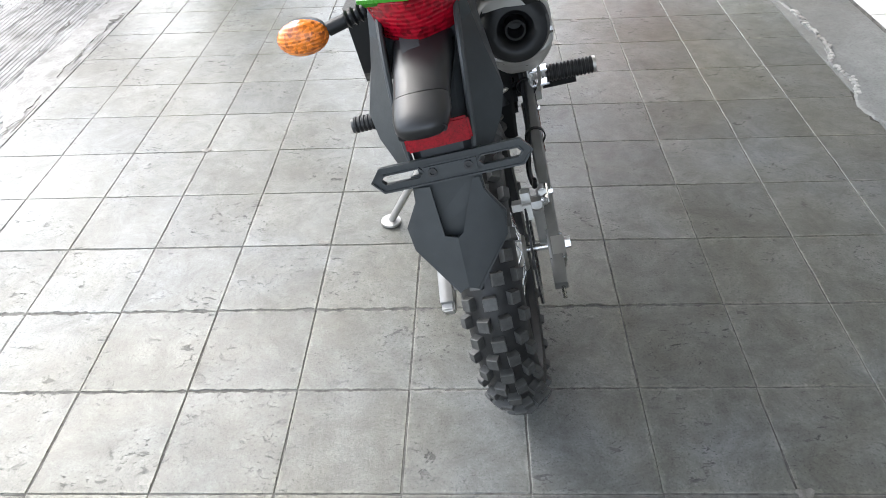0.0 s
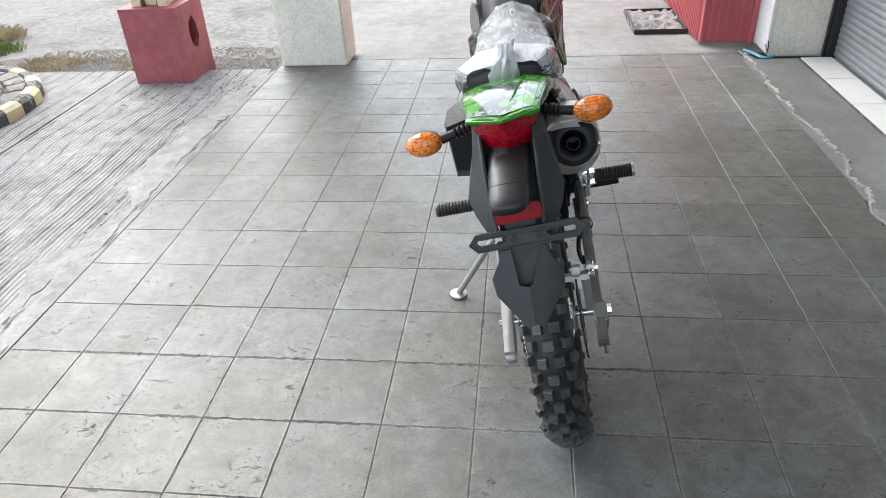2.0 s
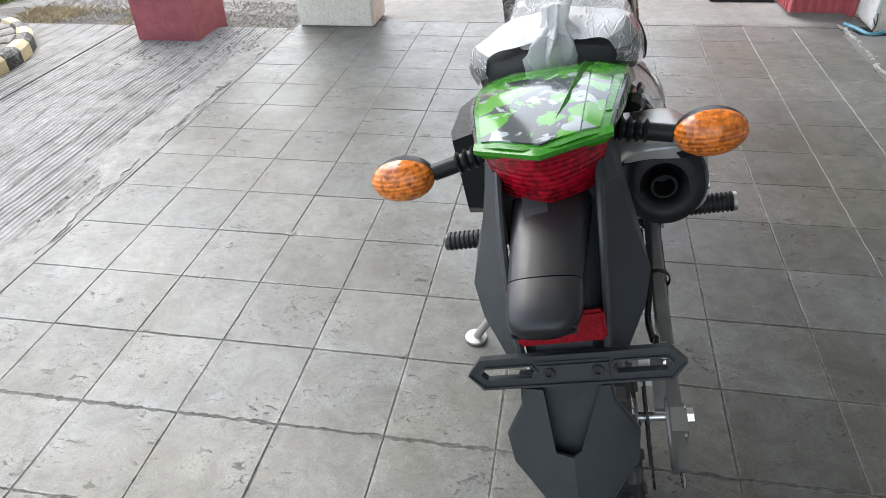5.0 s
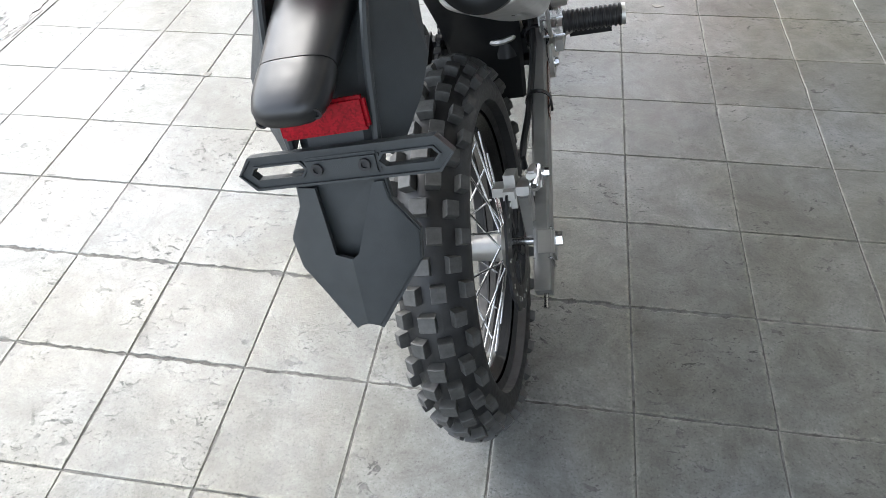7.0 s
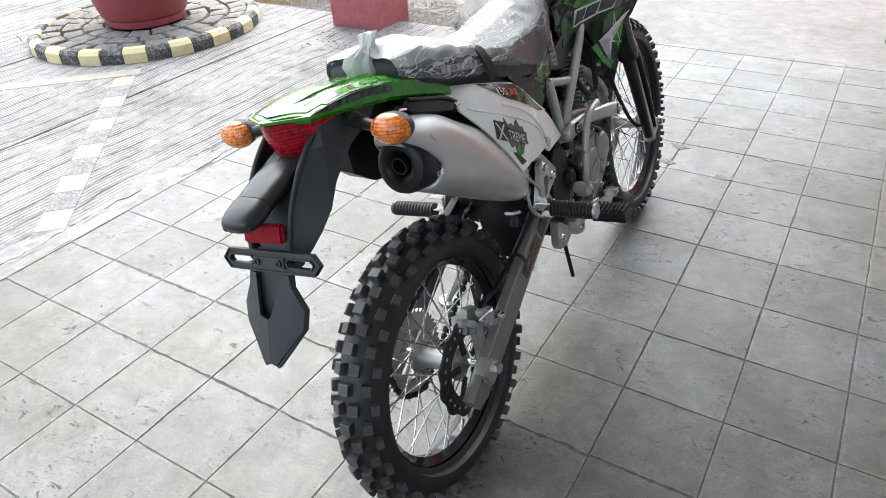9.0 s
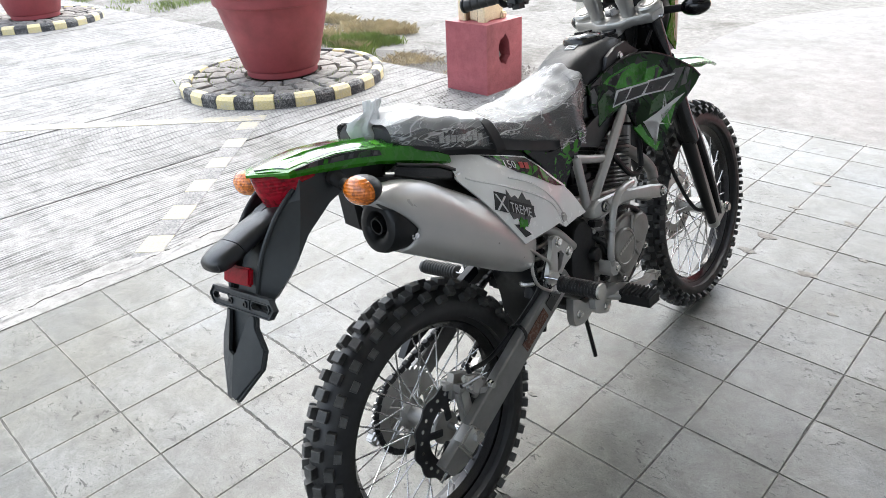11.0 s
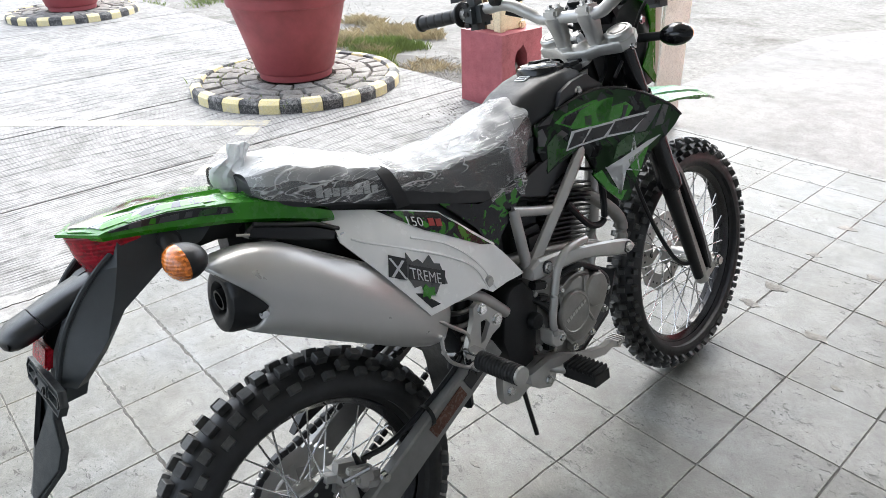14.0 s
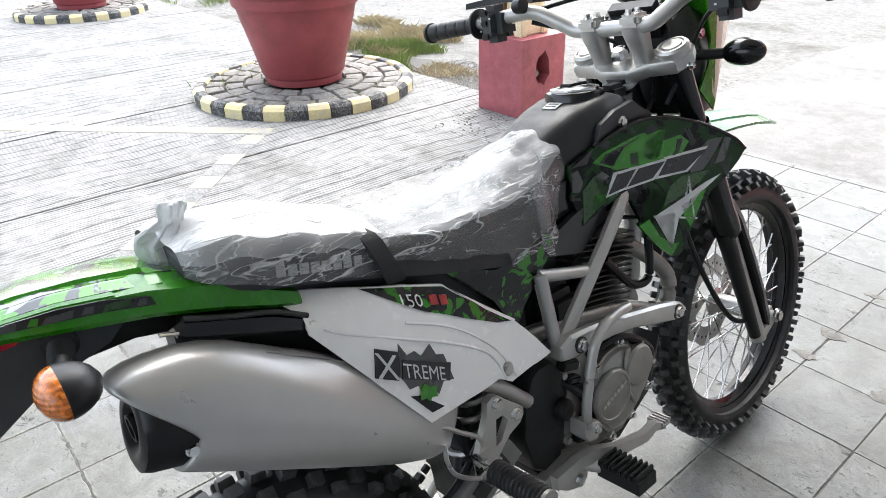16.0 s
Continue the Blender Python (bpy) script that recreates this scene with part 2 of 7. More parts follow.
def film_material(name, base, gain, rough=0.16, through=0.15):
    """Thin crumpled clear plastic film, highlights on its creases painted as white streaks."""
    m, n, l, p = nodes_of(name)
    oc = n.new("ShaderNodeTexCoord").outputs["Object"]
    mp = n.new("ShaderNodeMapping")
    mp.inputs["Scale"].default_value, mp.inputs["Rotation"].default_value = (1.0, 0.22, 1.0), (0.5, 0.2, 0.3)
    l.new(oc, mp.inputs["Vector"])

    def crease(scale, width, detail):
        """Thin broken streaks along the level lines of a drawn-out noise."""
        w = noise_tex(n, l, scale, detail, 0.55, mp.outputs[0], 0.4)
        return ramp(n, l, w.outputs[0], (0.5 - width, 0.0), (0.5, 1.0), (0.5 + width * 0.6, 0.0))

    # White streaks on the creases put highlights of the folds into the opacity.
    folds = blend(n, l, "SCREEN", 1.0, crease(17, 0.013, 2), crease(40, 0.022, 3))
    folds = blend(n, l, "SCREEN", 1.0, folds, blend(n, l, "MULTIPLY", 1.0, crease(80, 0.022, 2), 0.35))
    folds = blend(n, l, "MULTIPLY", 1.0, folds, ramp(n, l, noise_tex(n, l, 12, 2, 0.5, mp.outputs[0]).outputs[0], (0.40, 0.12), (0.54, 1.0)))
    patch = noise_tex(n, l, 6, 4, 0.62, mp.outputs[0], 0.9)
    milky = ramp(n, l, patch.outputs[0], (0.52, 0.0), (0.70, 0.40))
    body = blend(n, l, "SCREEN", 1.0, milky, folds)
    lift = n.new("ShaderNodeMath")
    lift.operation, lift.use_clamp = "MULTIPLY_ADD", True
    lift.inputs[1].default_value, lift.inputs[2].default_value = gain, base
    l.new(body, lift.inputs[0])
    n.remove(p)
    clear, haze, back, gloss = (n.new("ShaderNodeBsdf" + k) for k in ("Transparent", "Diffuse", "Translucent", "Glossy"))
    for b in (haze, back):
        b.inputs["Color"].default_value = (0.90, 0.91, 0.92, 1)
    gloss.inputs["Roughness"].default_value = rough
    rise = n.new("ShaderNodeBump")
    rise.inputs["Strength"].default_value, rise.inputs["Distance"].default_value = 0.25, 0.008
    l.new(patch.outputs[0], rise.inputs["Height"])
    rise_2 = n.new("ShaderNodeBump")
    rise_2.inputs["Strength"].default_value, rise_2.inputs["Distance"].default_value = 0.6, 0.004
    l.new(folds, rise_2.inputs["Height"])
    l.new(rise.outputs[0], rise_2.inputs["Normal"])
    for b in (haze, back, gloss):
        l.new(rise_2.outputs[0], b.inputs["Normal"])
    shine = n.new("ShaderNodeFresnel")
    shine.inputs["IOR"].default_value = 1.42
    l.new(rise_2.outputs[0], shine.inputs["Normal"])

    def mix(fac, a, b):
        m_ = n.new("ShaderNodeMixShader")
        if isinstance(fac, float):
            m_.inputs[0].default_value = fac
        else:
            l.new(fac, m_.inputs[0])
        l.new(a, m_.inputs[1])
        l.new(b, m_.inputs[2])
        return m_.outputs[0]

    milk = mix(through, haze.outputs[0], back.outputs[0])
    sheet_ = mix(lift.outputs[0], clear.outputs[0], milk)
    l.new(mix(shine.outputs[0], sheet_, gloss.outputs[0]), n["Material Output"].inputs["Surface"])
    return m


M_TILE = tile_material()
M_MORTAR = concrete("old_mortar", (0.022, 0.021, 0.019), (0.18, 0.175, 0.165), scale=7)
M_ROAD = concrete("grooved_concrete", (0.165, 0.163, 0.157), (0.33, 0.328, 0.32), grooves=0.023, stain=(0.70, 0.69, 0.66))
M_ROUGH = concrete("rough_concrete", (0.15, 0.147, 0.14), (0.30, 0.295, 0.285), scale=4)
M_APRON = concrete("smooth_apron", (0.155, 0.153, 0.148), (0.24, 0.238, 0.232), scale=2.5, stain=(0.74, 0.73, 0.70))
M_STRIP = concrete("smooth_cement", (0.14, 0.143, 0.14), (0.20, 0.203, 0.20), scale=2, rough=0.6)
M_DIRT = concrete("gravelly_dirt", (0.085, 0.082, 0.075), (0.235, 0.228, 0.213), scale=4, stain=(0.45, 0.43, 0.38))
M_SOILGREY = concrete("dark_grey_dirt", (0.035, 0.033, 0.029), (0.12, 0.115, 0.102), scale=8)
M_WHITE_TILE = simple("white_glazed_tile", (0.60, 0.60, 0.585), 0.4, vary=0.06, scale=3)
M_CREAM = concrete("cream_painted_plaster", (0.79, 0.745, 0.63), (0.88, 0.845, 0.75), scale=5, rough=0.7, stain=(0.88, 0.87, 0.84))
M_WHITEWALL = concrete("white_painted_plaster", (0.76, 0.76, 0.74), (0.84, 0.84, 0.82), scale=4, rough=0.7, stain=(0.9, 0.9, 0.89))
M_PALECEMENT = concrete("pale_broken_cement", (0.30, 0.295, 0.28), (0.46, 0.455, 0.44), scale=6)
M_POST = concrete("yellowed_cream_paint", (0.66, 0.54, 0.34), (0.80, 0.70, 0.50), scale=6, rough=0.7, stain=(0.85, 0.82, 0.76))
M_OLDWOOD = simple("old_brown_wood", (0.17, 0.095, 0.05), 0.8, vary=0.4, scale=30)
M_REDPAINT = concrete("red_painted_concrete", (0.29, 0.068, 0.082), (0.42, 0.118, 0.134), scale=5, rough=0.6, stain=(0.72, 0.72, 0.72))
M_REDSHEET = simple("red_sheet_metal", (0.46, 0.105, 0.118), 0.5, vary=0.12, scale=5)
M_SHUTTER = simple("grey_shutter_metal", (0.24, 0.25, 0.265), 0.45, metal=0.3, vary=0.12, scale=4)
M_DARKSTEEL = simple("dark_steel", (0.022, 0.022, 0.024), 0.42, vary=0.3, spec=0.4)
M_POT = simple("terracotta_red_pot", (0.25, 0.048, 0.056), 0.5, vary=0.2, scale=5, grain=0.15, grain_scale=90)
M_STONE = concrete("grey_paving_stone", (0.115, 0.108, 0.096), (0.285, 0.272, 0.25), scale=7)
M_YELLOW = worn_paint("worn_yellow_paint", (0.72, 0.62, 0.33), (0.50, 0.47, 0.40), 0.58)
M_BLACKP = worn_paint("worn_black_paint", (0.045, 0.045, 0.047), (0.30, 0.295, 0.28), 0.58)
M_LINE = worn_paint("faded_yellow_line", (0.46, 0.41, 0.26), (0.27, 0.267, 0.257), 0.495)
M_LINE_DARK = worn_paint("faded_dark_line", (0.12, 0.12, 0.122), (0.25, 0.247, 0.24), 0.51)
M_GRASS = simple("dry_green_grass", (0.17, 0.23, 0.06), 0.7, vary=0.5, scale=3)
M_STRAW = simple("dry_straw", (0.40, 0.34, 0.21), 0.8, vary=0.3, scale=3)
M_SOIL = simple("dark_soil", (0.06, 0.048, 0.035), 0.95, vary=0.4, scale=30)

M_RUBBER = simple("tyre_rubber", (0.015, 0.015, 0.0155), 0.46, vary=0.4, scale=30, grain=0.3, spec=0.5)
# Blocks paler than the carcass: worn, and with sky sheen in the colour.
M_TREAD = simple("worn_lit_tread_rubber", (0.055, 0.055, 0.053), 0.5, vary=0.5, scale=40, grain=0.4, spec=0.5)
M_BLACK = simple("black_plastic", (0.009, 0.0095, 0.0105), 0.40, vary=0.2, scale=25, grain=0.2, grain_scale=900, spec=0.32)
M_GREY_PLASTIC = simple("charcoal_textured_plastic", (0.036, 0.041, 0.044), 0.46, vary=0.15, scale=20, grain=0.3, grain_scale=1100, spec=0.4)
M_GLOSSBLACK = simple("gloss_black", (0.006, 0.006, 0.007), 0.16, vary=0.1, coat=0.0, spec=0.45)
M_SILVER = simple("silver_painted_metal", (0.46, 0.45, 0.432), 0.36, metal=0.55, vary=0.08, grain=0.1)
M_MUFFLER = simple("satin_silver_heat_shield", (0.455, 0.449, 0.437), 0.33, metal=0.5, vary=0.05, scale=8, grain=0.1, grain_scale=700)
# Darker copy of the frame silver, the swingarm's shade put into its colour.
M_SWINGARM = simple("shaded_silver_swingarm", (0.24, 0.236, 0.228), 0.42, metal=0.5, vary=0.12, grain=0.1)
M_ALLOY = simple("cast_alloy", (0.48, 0.47, 0.45), 0.42, metal=0.8, vary=0.1, grain=0.2)
M_CHROME = simple("chromed_steel", (0.72, 0.72, 0.72), 0.14, metal=1.0, vary=0.05)
M_ENGINE = simple("warm_grey_engine_paint", (0.27, 0.262, 0.246), 0.38, metal=0.6, vary=0.18, grain=0.2)
M_GREEN = simple("lime_green_plastic", (0.034, 0.215, 0.010), 0.25, vary=0.06, coat=0.3, spec=0.3)
M_WHITE = simple("pearl_white_plastic", (0.88, 0.875, 0.86), 0.22, vary=0.03, coat=0.6)
M_SEAT = simple("black_vinyl", (0.032, 0.033, 0.035), 0.5, vary=0.2, grain=0.3, grain_scale=500, spec=0.4)
M_STRAP = simple("woven_black_strap", (0.02, 0.02, 0.021), 0.7, vary=0.3, grain=0.5, grain_scale=300)
M_RED = lens("red_lens", (0.19, 0.002, 0.009), 0.12, 0.1, 0.006, 2.2)
M_AMBER = lens("amber_lens", (0.52, 0.125, 0.012), 0.05, 0.9, bright=2.2, relief=0.6)
M_REFLECTOR = lens("red_reflector", (0.21, 0.003, 0.009), 0.2, 0.08, 0.0022, 1.6, 0.0)
reflector_shader = M_REFLECTOR.node_tree.nodes["Principled BSDF"]
reflector_shader.inputs["Specular IOR Level"].default_value, reflector_shader.inputs["Coat Weight"].default_value = 0.1, 0.02
M_CAMO = splash("green_black_sticker", (0.006, 0.006, 0.007), (0.036, 0.20, 0.015), None, 30, 0.56, 0.25, 0.1)
M_TAILTOP = splash("green_grey_tail_sticker", (0.055, 0.065, 0.07), (0.10, 0.36, 0.035), (0.36, 0.41, 0.42), 17, 0.50, 0.14, 0.5)
M_SHROUD = splash("green_black_shroud_sticker", (0.005, 0.006, 0.006), (0.012, 0.040, 0.010), (0.040, 0.045, 0.043), 14, 0.47, 0.2, 0.0, 0.16)
M_INKGREY = simple("grey_print", (0.07, 0.072, 0.072), 0.3, vary=0.1)
M_INKBLACK = simple("black_print", (0.013, 0.013, 0.013), 0.3, vary=0.1)
M_INKWHITE = simple("silver_white_print", (0.62, 0.63, 0.63), 0.3, vary=0.05)
M_INKRED = simple("red_print", (0.40, 0.035, 0.03), 0.3, vary=0.1)
M_BRONZE = simple("brown_print", (0.10, 0.045, 0.03), 0.25, vary=0.3, scale=40)
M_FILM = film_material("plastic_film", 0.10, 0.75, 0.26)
# The two whiter films put sky glare into the haze of upper faces.
M_FILM_DENSE = film_material("layered_glare_film", 0.80, 0.20, 0.34)
M_FILM_GLARE = film_material("glare_hazed_film", 0.36, 0.75, 0.26)
M_KNOT = film_material("bunched_plastic_film", 0.90, 0.10, 0.4, 0.5)
M_SATIN = simple("satin_black_plastic", (0.011, 0.0115, 0.013), 0.34, vary=0.15, scale=25, grain=0.12, grain_scale=900, spec=0.6)
M_DARKGREEN = simple("dark_green_print", (0.022, 0.075, 0.016), 0.3, vary=0.25, scale=40)
M_BARECYL = simple("black_engine_paint", (0.05, 0.05, 0.05), 0.45, metal=0.3, vary=0.3, grain=0.2)
M_CREAMPLASTIC = simple("cream_white_plastic", (0.66, 0.58, 0.48), 0.35, vary=0.05)
M_TANK = simple("grained_black_tank", (0.012, 0.0125, 0.014), 0.42, vary=0.15, scale=20, grain=0.4, grain_scale=700, spec=0.45)
M_MINT = simple("pale_green_print", (0.16, 0.46, 0.26), 0.3, vary=0.25, scale=30)
M_BLUE = simple("blue_plastic", (0.12, 0.32, 0.42), 0.4, vary=0.2)

# ---- building tools ----


def part(name, bm, material, parent=None, label="", m=None, angle=38):
    """One mesh object out of a bmesh, under a thing or a part."""
    data = bpy.data.meshes.new(name)
    bmesh.ops.recalc_face_normals(bm, faces=bm.faces[:])
    bm.to_mesh(data)
    bm.free()
    data.materials.append(material)
    data.shade_smooth()
    data.set_sharp_from_angle(angle=radians(angle))
    return placed(name, data, parent, label, m)


def placed(name, data, parent=None, label="", m=None):
    ob = new(name, data)
    if parent is not None:
        ob.parent = parent
    if m is not None:
        ob.matrix_basis = m
    if label:
        tagged(ob, label)
    return ob


def thing(name, label, category, group="", m=None):
    ob = new(name)
    ob.empty_display_size = 0.1
    if m is not None:
        ob.matrix_basis = m
    return tagged(ob, label, category, group)


def box(bm, size, at=(0, 0, 0), bevel=0.0, turn=None, seg=2):
    """A bevelled block added to bm."""
    made = bmesh.ops.create_cube(bm, size=1.0)["verts"]
    m = Matrix.Translation(at) @ (turn or Matrix.Identity(4)) @ Matrix.Diagonal((*size, 1))
    bmesh.ops.transform(bm, matrix=m, verts=made)
    if bevel:
        edges = list({e for v in made for e in v.link_edges})
        bmesh.ops.bevel(bm, geom=edges, offset=bevel, segments=seg, affect="EDGES")
    return bm


def block(size, at=(0, 0, 0), bevel=0.0, turn=None):
    return box(bmesh.new(), size, at, bevel, turn)


def loft(rings, bm=None, caps=True, closed=True):
    """A skin through rings of equally many points."""
    bm = bm or bmesh.new()
    rows = [[bm.verts.new(p) for p in r] for r in rings]
    k = len(rows[0])
    for a, b in zip(rows, rows[1:]):
        for i in range(k if closed else k - 1):
            j = (i + 1) % k
            bm.faces.new((a[i], a[j], b[j], b[i]))
    if caps and closed:
        bm.faces.new(rows[0])
        bm.faces.new(rows[-1][::-1])
    return bm


def spline(pts, per=6):
    """Points along a smooth curve through pts."""
    pts = [Vector(p) for p in pts]
    if len(pts) < 3 or per < 2:
        return pts
    out = []
    ext = [2 * pts[0] - pts[1], *pts, 2 * pts[-1] - pts[-2]]
    for a, b, c, d in zip(ext, ext[1:], ext[2:], ext[3:]):
        for i in range(per):
            t = i / per
            out.append(0.5 * (2 * b + (c - a) * t + (2 * a - 5 * b + 4 * c - d) * t * t + (3 * b - a - 3 * c + d) * t ** 3))
    return out + [pts[-1]]


def ring_frame(d, up=(0, 0, 1)):
    d = d.normalized()
    u = Vector(up)
    if abs(d.dot(u)) > 0.97:
        u = Vector((1, 0, 0))
    a = d.cross(u).normalized()
    return a, a.cross(d).normalized()


def tube(pts, r, seg=10, per=6, bm=None, flat=1.0):
    """A bent tube; r may be one radius or (start, end); flat squeezes it sideways."""
    path = spline(pts, per)
    r0, r1 = r if isinstance(r, tuple) else (r, r)
    rings = []
    for i, p in enumerate(path):
        d = path[min(i + 1, len(path) - 1)] - path[max(i - 1, 0)]
        a, b = ring_frame(d)
        rr = r0 + (r1 - r0) * i / (len(path) - 1)
        rings.append([p + a * rr * flat * math.cos(q) + b * rr * math.sin(q) for q in (2 * math.pi * k / seg for k in range(seg))])
    return loft(rings, bm)


def lathe(profile, seg=48, axis="z", bm=None, close=False):
    """profile: (radius, along) pairs turned round an axis."""
    bm = bm or bmesh.new()
    rows = []
    for r, h in profile:
        row = []
        for k in range(seg):
            q = 2 * math.pi * k / seg
            c, s = r * math.cos(q), r * math.sin(q)
            row.append((h, c, s) if axis == "x" else (c, h, s) if axis == "y" else (c, s, h))
        rows.append(row)
    if close:
        rows.append(rows[0])
    return loft(rows, bm, caps=not close)


def sheet(outline, xfun, thick=0.003, cuts=2, lift=0.0, side=1):
    """A curved plate: an outline of (y, z) laid on the surface x = xfun(y, z), with thickness."""
    bm = bmesh.new()
    f = bm.faces.new([bm.verts.new((0, y, z)) for y, z in outline])
    bmesh.ops.triangulate(bm, faces=[f])
    if cuts:
        bmesh.ops.subdivide_edges(bm, edges=bm.edges[:], cuts=cuts, use_grid_fill=True)
    for v in bm.verts:
        v.co.x = xfun(v.co.y, v.co.z) + lift
    top = bm.faces[:]
    made = bmesh.ops.extrude_face_region(bm, geom=top)
    for v in (g for g in made["geom"] if isinstance(g, bmesh.types.BMVert)):
        v.co.x -= thick
    if side < 0:
        for v in bm.verts:
            v.co.x = -v.co.x
    return bm


def bolt(at, r, depth, axis="x", bm=None):
    """A six-sided bolt head with a washer."""
    bm = bm or bmesh.new()
    for rr, a, b, n in ((r * 1.35, -depth * 0.2, depth * 0.2, 16), (r, depth * 0.2, depth, 6)):
        start = len(bm.verts)
        lathe([(rr, a), (rr * 0.97, b)], n, axis, bm)
        bm.verts.ensure_lookup_table()
        bmesh.ops.translate(bm, verts=bm.verts[start:], vec=at)
    return bm


def letters(text, size, depth=0.0006):
    """Flat letters in the built-in font, as a bmesh in the x, y plane from the origin."""
    cu = bpy.data.curves.new("letters", "FONT")
    cu.body, cu.size, cu.extrude, cu.resolution_u = text, size, depth, 2
    ob = bpy.data.objects.new("letters", cu)
    scene.collection.objects.link(ob)
    data = bpy.data.meshes.new_from_object(ob.evaluated_get(bpy.context.evaluated_depsgraph_get()))
    bm = bmesh.new()
    bm.from_mesh(data)
    bpy.data.objects.remove(ob)
    bpy.data.curves.remove(cu)
    bpy.data.meshes.remove(data)
    return bm

# ---- the setting ----


def setting(name, bm, material, label):
    return tagged(part(name, bm, material), label, "", "", "structure")


ROAD_Z, APRON_Z = -0.035, -0.012
ground = setting("ground", block((400, 400, 0.4), (0, 60, -0.27)), M_DIRT, "wide yard of gravelly dirt and worn concrete")

# grooved driveway slabs beside the porch
slab_edges = (-1.535, -2.63, -3.88, -5.13, -6.38, -7.63, -8.9, -14.0, -26.0)
road = setting("road", block((24.5, 22.9, 0.05), (-13.75, -8.5, ROAD_Z - 0.04)), M_MORTAR, "dark joints between driveway slabs")
for a, b in zip(slab_edges, slab_edges[1:]):
    part("slab", block((a - b - 0.004, 22.9, 0.07), ((a + b) / 2, -8.5, ROAD_Z - 0.035), 0.006), M_ROAD, road)

# rough edge and crumbs of the driveway along the porch
random.seed(5)
bm = bmesh.new()
edge = [(-1.50, y / 10, 0.0) for y in range(-24, 29)]
left = [bm.verts.new((-1.50, y, 0.0015)) for _, y, _ in edge]
mid_v = [bm.verts.new((-1.535 - 0.05 * random.random(), y, -0.004 - 0.008 * random.random())) for _, y, _ in edge]
out_v = [bm.verts.new((-1.60 - 0.10 * random.random() - 0.22 * max(0.0, noise.noise(Vector((y * 1.7, 4, 0))) + 0.25), y, ROAD_Z + 0.002)) for _, y, _ in edge]
low_v = [bm.verts.new((-1.50, y, -0.08)) for _, y, _ in edge]
for row_a, row_b in ((left, mid_v), (mid_v, out_v), (out_v, low_v)):
    for i in range(len(edge) - 1):
        bm.faces.new((row_a[i], row_a[i + 1], row_b[i + 1], row_b[i]))
setting("broken_edge", bm, M_ROUGH, "crumbling concrete edge between porch and driveway")

# light apron behind the porch
rim_line = [(p.x, p.y) for p in spline([(-1.50, 3.07, 0), (-1.455, 4.2, 0), (-1.475, 5.3, 0), (-1.425, 6.05, 0), (-1.20, 6.6, 0), (-0.8, 7.15, 0), (0.1, 7.7, 0), (1.8, 8.3, 0), (4.5, 8.8, 0), (9.0, 9.0, 0)], 5)] + [(9.0, 3.07)]
setting("apron", loft([[(x, y, z) for x, y in rim_line] for z in (ROAD_Z - 0.05, APRON_Z - 0.004, APRON_Z)]), M_APRON, "light smooth concrete apron behind the tiled porch")

# cement strip, white threshold and shop front on the shaded side
setting("cement_strip", block((0.60, 8.6, 0.06), (1.78, -1.42, -0.027)), M_STRIP, "smooth grey cement strip beside the tiles")
threshold = setting("threshold", block((0.19, 8.3, 0.02), (1.897, -1.30, 0.004)), M_MORTAR, "dark joints under the threshold tiles")
for i in range(20):
    part("tile", block((0.18, 0.394, 0.014), (1.897, 2.65 - 0.40 * i, 0.011), 0.002), M_WHITE_TILE, threshold)


def shutter_wall():
    wall = setting("wall_east", block((0.2, 8.6, 1.0), (2.105, -1.40, 2.95)), M_CREAM, "cream plaster over the roller shutter")
    for i in range(66):
        bm = bmesh.new()
        n, prof = 4, []
        for k in range(n + 1):
            q = math.pi * k / n
            prof.append((2.010 - 0.006 * math.sin(q), 0.015 + i * 0.037 + 0.037 * k / n))
        loft([[(x, y, z) for x, z in prof] + [(2.025, y, prof[-1][1]), (2.025, y, prof[0][1])] for y in (2.87, -5.6)], bm)
        part("slat", bm, M_SHUTTER, wall)
    bm = block((0.06, 0.07, 2.5), (2.0, 2.905, 1.25), 0.006)
    box(bm, (0.02, 0.03, 2.5), (1.965, 2.92, 1.25), 0.003)
    part("guide_rail", bm, M_DARKSTEEL, wall)
    return wall


shutter_wall()
pillar = setting("pillar_east", block((0.355, 0.27, 3.3), (1.8225, 3.09, 1.64), 0.012), M_CREAM, "cream rough-plastered pillar beside the shutter")
part("white_face", block((0.018, 0.255, 3.2), (1.637, 3.085, 1.62), 0.004), M_WHITEWALL, pillar, "white painted side of the pillar")
setting("pillar_west", block((0.448, 0.28, 3.3), (-1.261, 3.027, 1.645), 0.01), M_CREAM, "cream painted square concrete pillar on the porch")
setting("ceiling", block((3.50, 7.0, 0.18), (0.455, -0.3, 3.38)), M_WHITEWALL, "flat painted porch ceiling")
# Unseen block, added behind the gate to cut sky light from the north-east.
setting("wall_north", block((4.4, 6.0, 3.6), (3.85, 6.25, 1.76)), M_CREAM, "added unseen cream block that holds back northern sky light")


def corrugated(x0, y0, x1, y1, h):
    """Ridged sheet metal standing between two points."""
    a, b = Vector((x0, y0, 0)), Vector((x1, y1, 0))
    d = (b - a).normalized()
    s = Vector((-d.y, d.x, 0))
    count = max(4, int((b - a).length / 0.045))
    foot = []
    for i in range(count):
        for f, o in ((0.0, 0), (0.55, 0), (0.65, 0.012), (0.9, 0.012)):
            foot.append(a + (b - a) * ((i + f) / count) + s * o)
    foot.append(b)
    rows = [[p + Vector((0, 0, z)) for p in foot] + [p + Vector((0, 0, z)) - s * 0.004 for p in foot[::-1]] for z in (0.012, h)]
    return loft(rows)


